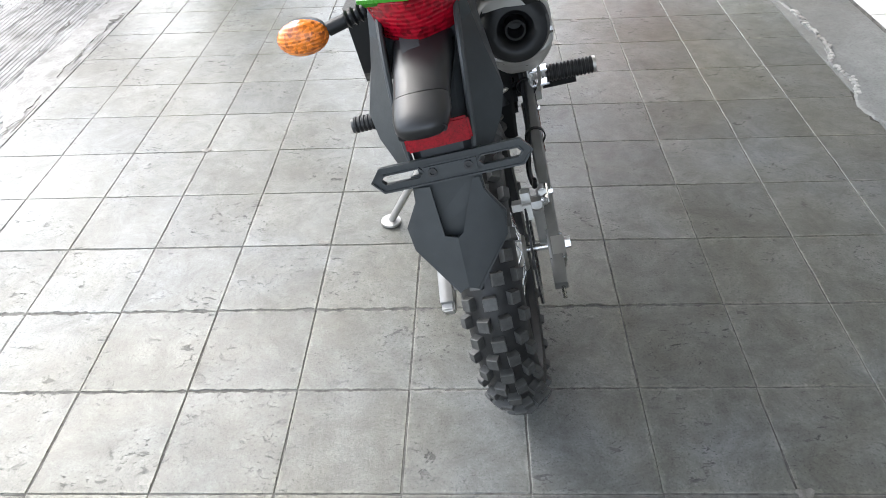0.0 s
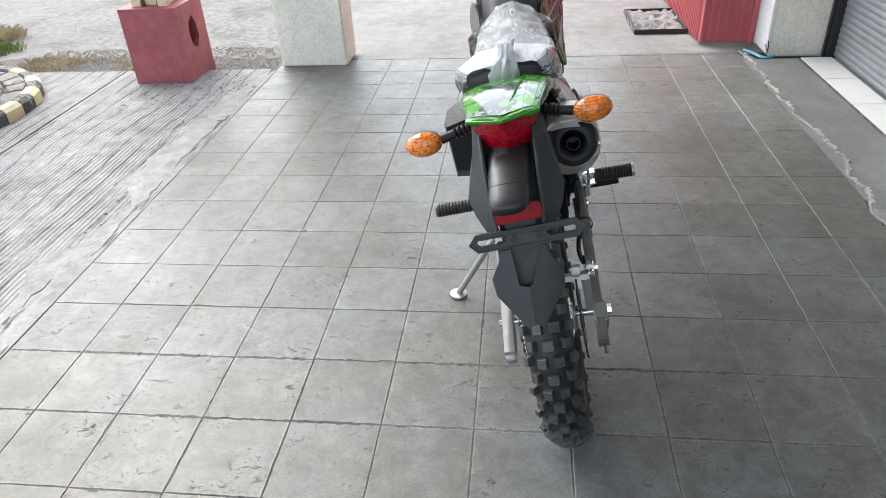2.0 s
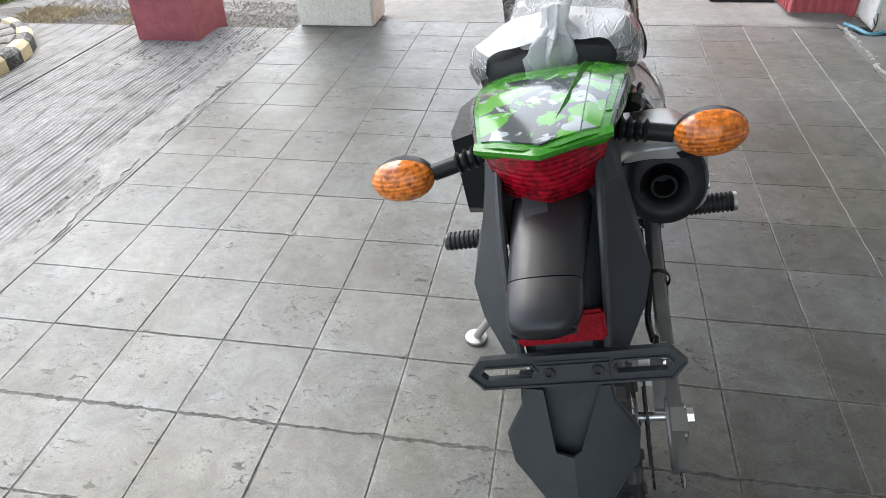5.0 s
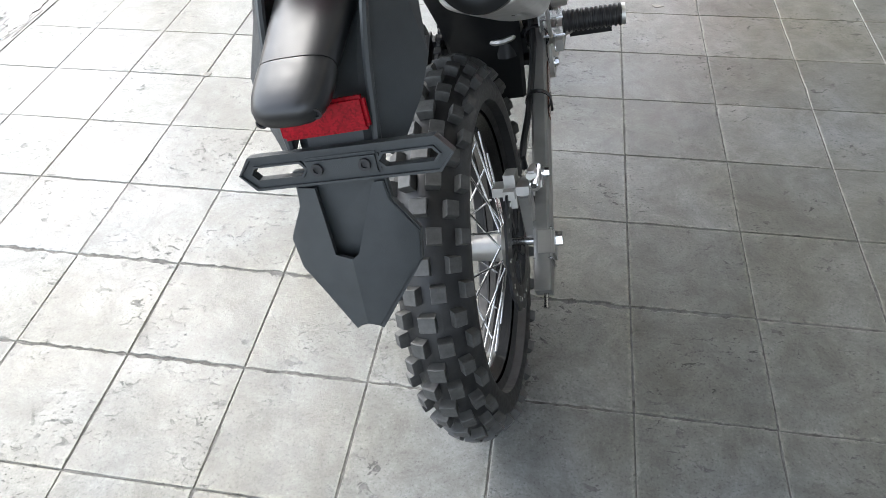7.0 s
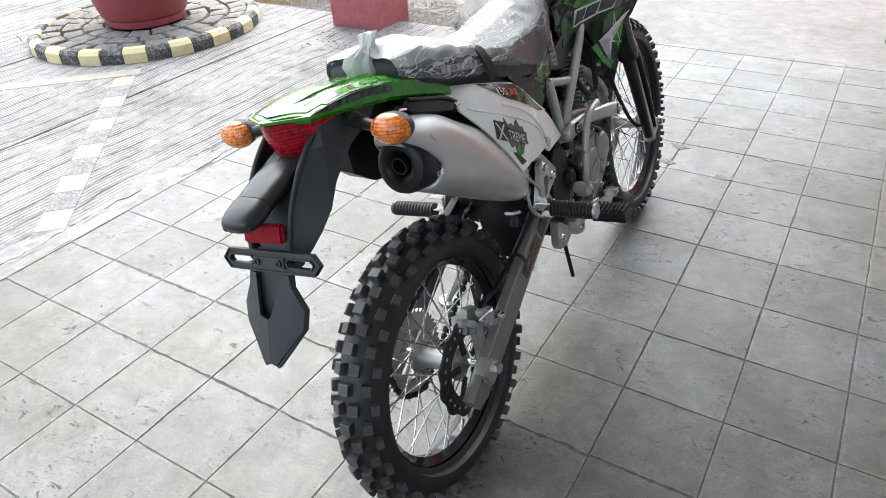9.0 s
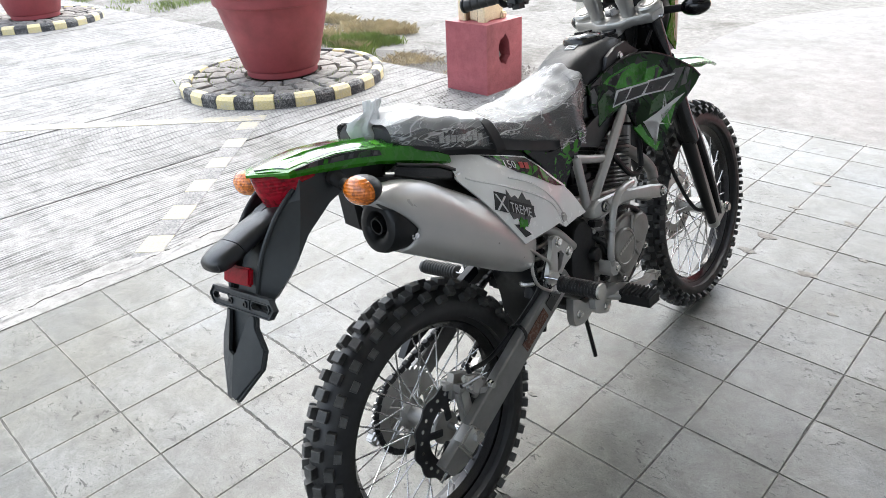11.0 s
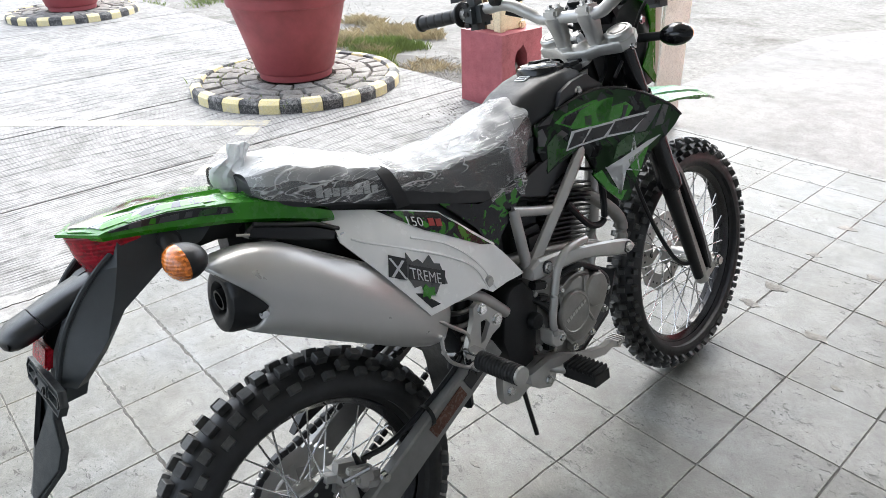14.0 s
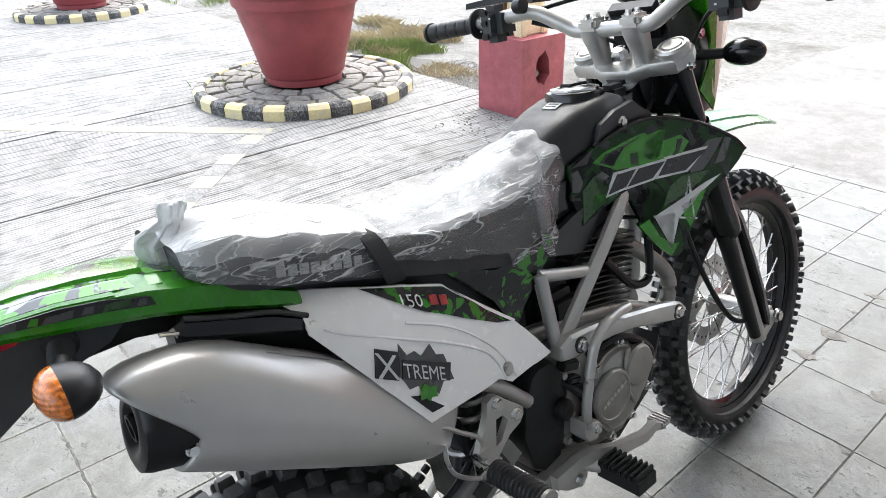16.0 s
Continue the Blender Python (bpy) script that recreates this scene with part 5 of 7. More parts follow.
def seat_ring(y, w, zl, ze, zc, grow=0.0, wob=0.0, seed=0.0):
    pts = []
    for sx, k in ((-1.0, 0.0), (-1.02, 0.35), (-1.0, 0.7), (-0.93, 0.95), (-0.78, 1.25), (-0.5, 1.7), (-0.2, 1.95), (0.2, 1.95), (0.5, 1.7), (0.78, 1.25), (0.93, 0.95), (1.0, 0.7), (1.02, 0.35), (1.0, 0.0)):
        z = zl + (ze - zl) * min(k, 1) + (zc - ze) * max(0, k - 1)
        x = sx * (w + grow)
        if wob:
            x += wob * noise.noise(Vector((y * 22, z * 26, seed + sx)))
            z += wob * 1.2 * noise.noise(Vector((y * 24, sx * 3.0, seed + 7)))
        pts.append((x, y, z + grow * (1 if k > 0.9 else 0)))
    return pts


def dense(rows, n):
    ys = np.linspace(rows[0][0], rows[-1][0], n)
    return [tuple(float(np.interp(y, [r[0] for r in rows], [r[k] for r in rows])) for k in range(len(rows[0]))) for y in ys]


part("seat", loft([seat_ring(*r) for r in dense(SEAT, 40)]), M_SEAT, bike, "black vinyl two-level seat", angle=60)


def seat_side(y, z):
    r = [float(np.interp(y, [q[0] for q in SEAT], [q[k] for q in SEAT])) for k in range(5)]
    return r[1] * 1.02


# pale block marks where a maker's name is printed
for i in range(8):
    y0 = 0.092 + 0.0138 * i
    h = 0.020 if i in (0, 6) else 0.013
    z0 = 0.898 - 0.215 * (y0 - 0.092)
    part("print_block", sheet([(y0, z0), (y0 + 0.0108, z0 - 0.002), (y0 + 0.0125, z0 - 0.002 + h), (y0 + 0.0017, z0 + h)], seat_side, 0.002, 1, 0.0015), M_INKWHITE, bike, "pale printed block on the seat")
part("seat_base", loft([[(sx * w, y, z) for sx, z in ((-1, z0), (-1, z1), (1, z1), (1, z0))] for y, w, z0, z1 in ((0.06, 0.078, 0.872, 0.905), (0.20, 0.084, 0.825, 0.868), (0.34, 0.088, 0.775, 0.825), (0.44, 0.088, 0.740, 0.800), (0.53, 0.084, 0.745, 0.805), (0.60, 0.070, 0.775, 0.845))]), M_BLACK, bike, "black plastic seat base")
# grab strap across the seat
rings = []
for s in np.linspace(-1, 1, 25):
    a = abs(s)
    y = 0.236 - 0.012 * (1 - a)
    ring = seat_ring(*[float(np.interp(y, [q[0] for q in SEAT], [q[k] for q in SEAT])) for k in range(5)], grow=0.011)
    f = (s + 1) / 2 * 13
    i = min(12, int(f))
    p = Vector(ring[i]).lerp(Vector(ring[i + 1]), f - i)
    skew = -0.035 * (1 - a) + 0.004
    rings.append([(p.x, p.y + skew - 0.013, p.z), (p.x, p.y + skew + 0.013, p.z - 0.004), (p.x * 0.97, p.y + skew + 0.013, p.z - 0.008), (p.x * 0.97, p.y + skew - 0.013, p.z - 0.006)])
part("grab_strap", loft(rings), M_STRAP, bike, "woven black grab strap")


def film_wrap():
    rows = dense(SEAT, 96)
    rings = []
    for r in rows:
        y = r[0]
        low = 0.022 if 0.24 < y < 0.46 else 0.006
        zl = min(r[2] + low, r[3] - 0.004)
        if y > 0.45:
            zl = r[2] - 0.006 + 0.02 * (y > 0.60)
        puff = 0.005 + 0.007 * max(0.0, noise.noise(Vector((y * 7, 3, 1))))
        if y < 0.16:
            puff += 0.002
        held = min(1.0, abs(y - 0.225) / 0.035)
        puff = 0.004 + (puff - 0.004) * held
        rings.append(seat_ring(y, r[1], zl, r[3] + (0.002 if y > 0.2 else 0.0), r[4] + 0.004, grow=puff, wob=(0.005 if y > 0.25 else 0.005) * held + 0.0005, seed=4.0))
    bm = bmesh.new()
    n = 6
    fine = []
    for ring in rings:
        pts = spline(ring, 4)
        fine.append([Vector((p.x + 0.002 * noise.noise(p * 40), p.y, p.z + 0.0025 * noise.noise(p * 34 + Vector((3, 1, 2))))) for p in pts])
    cut = int(len(fine) * 0.37)
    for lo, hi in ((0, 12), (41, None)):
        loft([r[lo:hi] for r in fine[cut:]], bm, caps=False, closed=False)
    # Top strips and upper edges are skinned apart to carry the painted glare.
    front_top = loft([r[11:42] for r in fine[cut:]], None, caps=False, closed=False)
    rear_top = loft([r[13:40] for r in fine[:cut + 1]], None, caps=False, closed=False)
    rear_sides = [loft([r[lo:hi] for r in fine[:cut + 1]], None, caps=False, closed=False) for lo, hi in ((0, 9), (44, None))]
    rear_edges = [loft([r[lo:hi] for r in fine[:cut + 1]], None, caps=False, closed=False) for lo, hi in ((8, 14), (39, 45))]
    # skirt that hangs loose round the front of the seat
    front_rows = []
    for k in range(36):
        q = math.pi * (k / 35) - math.pi / 2
        x, y = 0.118 * math.sin(q), 0.515 + 0.085 * math.cos(q)
        ztop = 0.945 - 0.05 * abs(math.sin(q))
        col = []
        for t in np.linspace(0, 1, 9):
            f = 0.97 + 0.05 * t + 0.045 * math.sin(k * 1.7 + t * 2) * t
            zz = ztop - (0.075 + 0.045 * abs(math.sin(q)) + 0.012 * math.sin(k * 2.3)) * t
            col.append((x * f, 0.515 + (y - 0.515) * f - 0.01 * (1 - t), zz))
        front_rows.append(col)
    loft(front_rows, bm, caps=False, closed=False)
    return bm, front_top, rear_top, rear_sides, rear_edges


wrap = thing("plastic_cover", "crumpled clear plastic film wrapped over the motorcycle seat", "plastic cover", m=BIKE)
clear, front_top, rear_top, rear_sides, rear_edges = film_wrap()
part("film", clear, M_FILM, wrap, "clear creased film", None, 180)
part("film", front_top, M_FILM_GLARE, wrap, "clear creased film, white sky glare put into its top", None, 180)
part("film", rear_top, M_FILM_DENSE, wrap, "milky layered film, its white standing partly for sky glare", None, 180)
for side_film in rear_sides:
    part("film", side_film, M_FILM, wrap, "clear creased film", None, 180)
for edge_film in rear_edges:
    part("film", edge_film, M_FILM_GLARE, wrap, "creased film with white glare put into its haze", None, 180)
# bunched, knotted end of the film
def bunch(rows, folds, seed):
    """Gathered film: pleated rings of (x, y, z, radius, pleat depth)."""
    rings = []
    for k, (x, y, z, r, d) in enumerate(rows):
        ring = []
        for i in range(72):
            q = 2 * math.pi * i / 72
            rr = r * (1 + d * math.sin(folds * q + 1.3 * noise.noise(Vector((math.cos(q), math.sin(q), seed + k * 0.2)))) + 0.35 * d * math.sin(2.3 * folds * q + k))
            ring.append((x + rr * math.cos(q), y + rr * math.sin(q) * 0.9, z + 0.35 * r * noise.noise(Vector((math.cos(q) * 2, math.sin(q) * 2, seed)))))
        ring = [Vector(p) + 0.22 * r * noise.noise_vector(Vector(p) * 55 + Vector((seed, k * 0.3, 0))) for p in ring]
        rings.append(ring)
    return loft(rings)


part("knot", bunch([(0.000, 0.014, 0.920, 0.022, 0.05), (0.000, 0.012, 0.932, 0.031, 0.08), (0.000, 0.012, 0.945, 0.034, 0.10), (0.002, 0.014, 0.958, 0.031, 0.12), (0.006, 0.019, 0.968, 0.022, 0.16), (0.010, 0.023, 0.975, 0.014, 0.18), (0.012, 0.026, 0.982, 0.013, 0.24), (0.014, 0.029, 0.990, 0.015, 0.28), (0.015, 0.030, 0.996, 0.014, 0.30), (0.015, 0.030, 0.997, 0.005, 0.3)], 8, 2.0), M_KNOT, wrap, "bunched white end of the film", None, 180)
# ---- tank and shrouds ----
TANK = ((0.56, 0.055, 0.80, 0.862, 0.900), (0.60, 0.066, 0.79, 0.895, 0.930), (0.64, 0.074, 0.785, 0.915, 0.951), (0.69, 0.080, 0.78, 0.935, 0.967), (0.74, 0.084, 0.78, 0.950, 0.975), (0.785, 0.084, 0.79, 0.952, 0.975), (0.815, 0.078, 0.80, 0.935, 0.960), (0.845, 0.066, 0.81, 0.900, 0.920), (0.86, 0.05, 0.82, 0.865, 0.88))
rings = []
for y, w, zl, ze, zc in dense(TANK, 36):
    half = [(0.90, zl), (1.0, ze - 0.05), (1.0, ze - 0.018), (0.95, ze), (0.84, (ze + zc) / 2 + 0.004), (0.66, zc - 0.004), (0.36, zc - 0.001)]
    rings.append([(-w * k, y, z) for k, z in half] + [(0, y, zc)] + [(w * k, y, z) for k, z in reversed(half)])
tank = part("fuel_tank", loft(rings), M_TANK, bike, "grained matt black fuel tank", angle=50)
CAP_AT = Matrix.Translation((0, 0.753, 0.972)) @ Matrix.Rotation(radians(-3), 4, "X")
part("filler_cap", lathe([(0.001, 0.019), (0.026, 0.019), (0.034, 0.016), (0.040, 0.012), (0.050, 0.009), (0.052, 0.005), (0.052, -0.02), (0.001, -0.02)], 40), M_GLOSSBLACK, tank, "round black filler cap", CAP_AT)
part("cap_ring", lathe([(0.036, 0.0165), (0.043, 0.0145), (0.043, 0.010), (0.036, 0.010)], 40, close=True), M_CHROME, tank, "bright ring of the cap", CAP_AT)
part("cap_flap", block((0.026, 0.052, 0.006), (0.0, 0.0, 0.020), 0.0025), M_GLOSSBLACK, tank, "black keyhole flap", CAP_AT)
part("tank_label", block((0.030, 0.020, 0.0015), (0.004, 0.688, 0.9675), 0, Matrix.Rotation(0.30, 4, "X")), M_INKWHITE, tank, "small white sticker on the tank")
for dy in (-0.004, 0.004):
    part("label_bar", block((0.022, 0.003, 0.001), (0.004, 0.688 + dy, 0.9688 + 0.3 * dy), 0, Matrix.Rotation(0.30, 4, "X")), M_INKGREY, tank)
for sgn in (1, -1):
    cover = part("tank_side_cover", sheet([(0.628, 0.880), (0.690, 0.902), (0.706, 0.934), (0.742, 0.949), (0.790, 0.957), (0.806, 0.944), (0.840, 0.925), (0.80, 0.895), (0.70, 0.875)], lambda y, z: 0.090 + 0.05 * (y - 0.7), 0.010, 2, 0.0, sgn), M_SATIN, bike, "satin black cover beside the tank")
    part("cover_bolt", bolt((sgn * 0.094, 0.757, 0.927), 0.008, 0.005), M_CHROME, cover)
# steering head under the top yoke
part("steering_head", tube([(0, 0.886, 0.985), (0, 0.908, 0.935), (0, 0.940, 0.862)], 0.027, 18, 2), M_BLACK, bike, "black steering head")
part("head_ring", tube([(0, 0.884, 0.975), (0, 0.888, 0.966)], 0.034, 20, 1), M_ALLOY, bike, "bright steering bearing ring")
part("head_gusset", sheet([(0.845, 0.948), (0.885, 0.952), (0.880, 0.915), (0.872, 0.895)], lambda y, z: 0.026, 0.006, 1), M_SILVER, bike, "silver frame gusset")


def shroud_x(y, z):
    return 0.092 + 0.17 * (y - 0.70) + 0.10 * max(0.0, 0.90 - z)


SHROUD = [(0.626, 0.883), (0.684, 0.901), (0.725, 0.913), (0.759, 0.919), (0.801, 0.922), (0.844, 0.917), (0.887, 0.905), (0.938, 0.885), (0.982, 0.862), (1.019, 0.839), (1.044, 0.814), (1.021, 0.796), (0.978, 0.772), (0.940, 0.759), (0.911, 0.732), (0.879, 0.706), (0.847, 0.666), (0.828, 0.665), (0.808, 0.682), (0.777, 0.714), (0.755, 0.748), (0.786, 0.759), (0.818, 0.769), (0.832, 0.782), (0.823, 0.795), (0.787, 0.803), (0.739, 0.807), (0.718, 0.807), (0.668, 0.793), (0.636, 0.780), (0.623, 0.828)]
for sgn in (1, -1):
    outline = SHROUD if sgn > 0 else [(0.70, 0.80), (0.70, 0.905)] + SHROUD[4:20]
    sh = part("tank_shroud", sheet(outline, shroud_x, 0.006, 3, 0.0, sgn), M_SHROUD, bike, "black tank shroud with green, grey and silver graphics", None, 25)
    marks = [
        ("green_flash", M_GREEN, [(0.676, 0.877), (0.701, 0.888), (0.743, 0.895), (0.785, 0.901), (0.821, 0.898), (0.845, 0.895), (0.812, 0.893), (0.796, 0.883), (0.783, 0.872), (0.824, 0.877), (0.879, 0.878), (0.898, 0.862), (0.877, 0.846), (0.861, 0.839), (0.818, 0.846), (0.761, 0.849), (0.721, 0.854), (0.703, 0.864)]),
        ("green_flash", M_DARKGREEN, [(0.637, 0.783), (0.647, 0.837), (0.674, 0.855), (0.692, 0.846), (0.681, 0.823), (0.719, 0.812), (0.669, 0.800)]),
        ("green_flash", M_DARKGREEN, [(0.837, 0.794), (0.870, 0.805), (0.892, 0.803), (0.939, 0.799), (0.912, 0.783), (0.847, 0.767), (0.817, 0.764)]),
        ("green_flash", M_GREEN, [(0.860, 0.752), (0.901, 0.763), (0.929, 0.770), (0.894, 0.725), (0.875, 0.708), (0.864, 0.734)]),
        ("green_flash", M_GREEN, [(0.755, 0.745), (0.780, 0.750), (0.799, 0.713), (0.825, 0.691), (0.843, 0.688), (0.821, 0.669), (0.789, 0.699)]),
        ("green_flash", M_GREEN, [(0.660, 0.797), (0.668, 0.824), (0.684, 0.822), (0.710, 0.811), (0.676, 0.802)]),
        ("grey_flash", M_INKGREY, [(0.756, 0.873), (0.777, 0.872), (0.773, 0.851), (0.755, 0.854)]),
        ("grey_flash", M_INKGREY, [(0.789, 0.871), (0.808, 0.871), (0.811, 0.851), (0.790, 0.853)]),
        ("grey_flash", M_INKGREY, [(0.630, 0.870), (0.643, 0.873), (0.650, 0.851), (0.640, 0.837), (0.626, 0.840)]),
        ("grey_flash", M_INKGREY, [(0.674, 0.852), (0.692, 0.859), (0.706, 0.847), (0.677, 0.839)]),
        ("grey_flash", M_INKGREY, [(0.889, 0.828), (0.948, 0.853), (0.985, 0.850), (0.951, 0.821), (0.924, 0.803), (0.893, 0.805)]),
        ("grey_flash", M_INKGREY, [(0.991, 0.849), (1.007, 0.843), (0.981, 0.806), (0.956, 0.806)]),
        ("silver_flash", M_INKWHITE, [(0.792, 0.751), (0.846, 0.761), (0.927, 0.779), (0.969, 0.784), (0.917, 0.765), (0.874, 0.748), (0.850, 0.732), (0.824, 0.682), (0.814, 0.688), (0.838, 0.733), (0.843, 0.745)]),
        ("silver_flash", M_INKWHITE, [(0.792, 0.7535), (0.896, 0.7205), (0.896, 0.717), (0.792, 0.750)]),
        ("silver_flash", M_INKWHITE, [(0.869, 0.759), (0.886, 0.801), (0.889, 0.800), (0.890, 0.723), (0.886, 0.724), (0.884, 0.785), (0.872, 0.757)]),
        ("black_line", M_INKBLACK, [(0.690, 0.873), (0.705, 0.884), (0.744, 0.890), (0.786, 0.896), (0.745, 0.887), (0.708, 0.880), (0.696, 0.873), (0.716, 0.862)]),
        ("black_line", M_INKBLACK, [(0.870, 0.872), (0.884, 0.871), (0.868, 0.848), (0.850, 0.845), (0.862, 0.853)]),
    ]
    for name, mat, o in marks if sgn > 0 else marks[3:5]:
        part(name, sheet(o, shroud_x, 0.003, 2, 0.0022 if name == "black_line" else 0.0012, sgn), mat, sh)
    if sgn < 0:
        continue
    # three bold slanted blocks with a pale outline in place of a model name
    for o in ([(0.722, 0.846), (0.763, 0.845), (0.736, 0.821), (0.697, 0.818)], [(0.771, 0.844), (0.832, 0.842), (0.798, 0.820), (0.741, 0.820)], [(0.839, 0.844), (0.938, 0.839), (0.879, 0.814), (0.813, 0.820)]):
        cy, cz = sum(p[0] for p in o) / 4, sum(p[1] for p in o) / 4
        for grow, lift, mat in ((0.0042, 0.0022, M_INKWHITE), (0.0, 0.0034, M_INKBLACK)):
            part("logo_block", sheet([(y + math.copysign(grow * 1.3, y - cy), z + math.copysign(grow, z - cz)) for y, z in o], shroud_x, 0.003, 2, lift, sgn), mat, sh)
    part("shroud_rim", tube([(shroud_x(y, z) - 0.001, y, z) for y, z in SHROUD[1:11]], 0.0035, 8, 4), M_GLOSSBLACK, sh, "gloss black rolled edge")
# black filler between tank and shroud
bm = loft([[(sx * w, y, z) for sx, z in ((-1, zl), (-1.02, zh), (1.02, zh), (1, zl))] for y, w, zl, zh in ((0.575, 0.070, 0.785, 0.85), (0.66, 0.082, 0.775, 0.872), (0.80, 0.098, 0.80, 0.895), (0.93, 0.112, 0.795, 0.872), (1.0, 0.10, 0.80, 0.84))])
part("tank_skirt", bm, M_GLOSSBLACK, bike, "gloss black tank skirt")

# ---- side panels ----


def panel_x(y, z):
    yy = (-0.05, 0.05, 0.115, 0.2, 0.335, 0.45, 0.526, 0.6)
    zt = float(np.interp(y, yy, (0.95, 0.90, 0.874, 0.862, 0.822, 0.72, 0.632, 0.55)))
    xt = float(np.interp(y, yy, (0.06, 0.062, 0.07, 0.09, 0.105, 0.108, 0.100, 0.08)))
    swell = float(np.interp(y, (0.15, 0.40), (0.075, 0.030)))
    return xt + swell * (1 - math.exp(-max(0.0, zt - z) / 0.06))


PANEL = [(0.088, 0.866), (0.112, 0.868), (0.174, 0.852), (0.254, 0.827), (0.312, 0.807), (0.326, 0.791), (0.378, 0.747), (0.430, 0.703), (0.470, 0.656), (0.503, 0.614), (0.444, 0.622), (0.398, 0.618), (0.370, 0.638), (0.288, 0.643), (0.232, 0.645), (0.175, 0.724), (0.139, 0.776), (0.110, 0.818), (0.128, 0.816), (0.143, 0.818), (0.142, 0.827), (0.112, 0.840)]
INSET = [(0.190, 0.846), (0.254, 0.825), (0.310, 0.805), (0.326, 0.789), (0.378, 0.745), (0.423, 0.706), (0.392, 0.717), (0.340, 0.747), (0.296, 0.773), (0.266, 0.789), (0.240, 0.808), (0.216, 0.827)]
for sgn in (1, -1):
    pan = part("side_panel", sheet(PANEL, panel_x, 0.005, 3, 0.0, sgn), M_WHITE, bike, "white side panel with dark printed graphics", None, 30)
    part("graphic_band", sheet(INSET, panel_x, 0.003, 3, 0.0012, sgn), M_CAMO, pan, "black band with green splashes")
    part("panel_edge", sheet([(0.322, 0.797), (0.327, 0.792), (0.380, 0.747), (0.432, 0.704), (0.426, 0.703), (0.374, 0.746)], panel_x, 0.003, 2, 0.002, sgn), M_WHITE, pan)
    for ridge, r in (([(0.128, 0.820), (0.152, 0.806), (0.222, 0.771), (0.286, 0.737), (0.342, 0.700), (0.368, 0.672), (0.388, 0.628)], 0.0022), ([(0.232, 0.788), (0.297, 0.755), (0.345, 0.716), (0.383, 0.673), (0.410, 0.621)], 0.0018)):
        part("panel_ridge", tube([(sgn * panel_x(y, z), y, z) for y, z in ridge], r, 8, 6), M_WHITE, pan, "raised fold of the panel")
    part("panel_bolt", bolt((sgn * panel_x(0.391, 0.643), 0.391, 0.643), 0.009, 0.006), M_ALLOY, pan)
    part("vent", sheet([(0.236, 0.659), (0.258, 0.657), (0.222, 0.692), (0.208, 0.698)], panel_x, 0.002, 1, 0.0012, sgn), M_BLACK, pan, "dark triangular opening")
    part("splat", sheet([(0.199, 0.731), (0.204, 0.749), (0.210, 0.770), (0.218, 0.751), (0.231, 0.751), (0.239, 0.740), (0.257, 0.748), (0.263, 0.731), (0.275, 0.726), (0.271, 0.708), (0.283, 0.685), (0.265, 0.691), (0.253, 0.678), (0.245, 0.695), (0.231, 0.689), (0.223, 0.706), (0.209, 0.708), (0.205, 0.719)], panel_x, 0.003, 2, 0.0012, sgn), M_INKGREY, pan, "grey ink splat")
    part("splat", sheet([(0.225, 0.700), (0.233, 0.705), (0.239, 0.696), (0.251, 0.693), (0.245, 0.685), (0.249, 0.677), (0.240, 0.681), (0.235, 0.675), (0.231, 0.684), (0.221, 0.686), (0.227, 0.692)], panel_x, 0.003, 2, 0.0022, sgn), M_GREEN, pan, "green ink splat")


def lettering(text, at, size, slope, target, material, label, lift=0.003, stretch=1.0):
    """Letters laid on a curved panel, on the right side."""
    bm = letters(text, size, 0.0)
    for v in bm.verts:
        u, w = v.co.x * stretch, v.co.y
        y, z = at[0] + u * math.cos(slope) + w * 0.12, at[1] + u * math.sin(slope) + w
        v.co = Vector((panel_x(y, z) + lift, y, z))
    return part("lettering", bm, material, target, label, None, 60)


right_panel = bpy.data.objects["side_panel"]
part("letter_block", sheet([(0.166, 0.744), (0.177, 0.778), (0.207, 0.761), (0.196, 0.727)], panel_x, 0.003, 2, 0.0022), M_INKBLACK, right_panel)
part("letter_block", sheet([(0.201, 0.727), (0.209, 0.750), (0.283, 0.710), (0.275, 0.687)], panel_x, 0.003, 2, 0.0022), M_INKBLACK, right_panel)
lettering("X", (0.169, 0.743), 0.047, -0.50, right_panel, M_INKWHITE, "pale printed letter")
lettering("TREME", (0.2045, 0.7275), 0.0275, -0.52, right_panel, M_INKWHITE, "pale printed letters", 0.003, 0.90)
lettering("150", (0.232, 0.808), 0.0225, -0.34, right_panel, M_INKWHITE, "white outlined number", 0.003, 1.15)
for k in range(2):
    y0 = 0.280 + 0.0155 * k
    part("print_block", sheet([(y0, 0.792 - 0.006 * k), (y0 + 0.012, 0.7885 - 0.006 * k), (y0 + 0.014, 0.801 - 0.006 * k), (y0 + 0.002, 0.8045 - 0.006 * k)], panel_x, 0.002, 1, 0.0022), M_INKRED, right_panel, "red printed block")

# green-splashed panel below the seat nose
for sgn in (1, -1):
    part("frame_cover", sheet([(0.33, 0.815), (0.43, 0.780), (0.50, 0.790), (0.565, 0.800), (0.545, 0.765), (0.475, 0.70), (0.455, 0.670), (0.415, 0.735), (0.37, 0.782)], lambda y, z: 0.098, 0.012, 2, 0.0, sgn), M_CAMO, bike, "black cover with green splashes")

for sgn in (1, -1):
    part("frame_cover", sheet([(0.49, 0.777), (0.58, 0.792), (0.617, 0.805), (0.74, 0.830), (0.70, 0.785), (0.628, 0.735), (0.524, 0.764), (0.482, 0.712), (0.455, 0.700)], lambda y, z: 0.092, 0.012, 1, 0.0, sgn), M_SATIN, bike, "plain black inner frame cover")

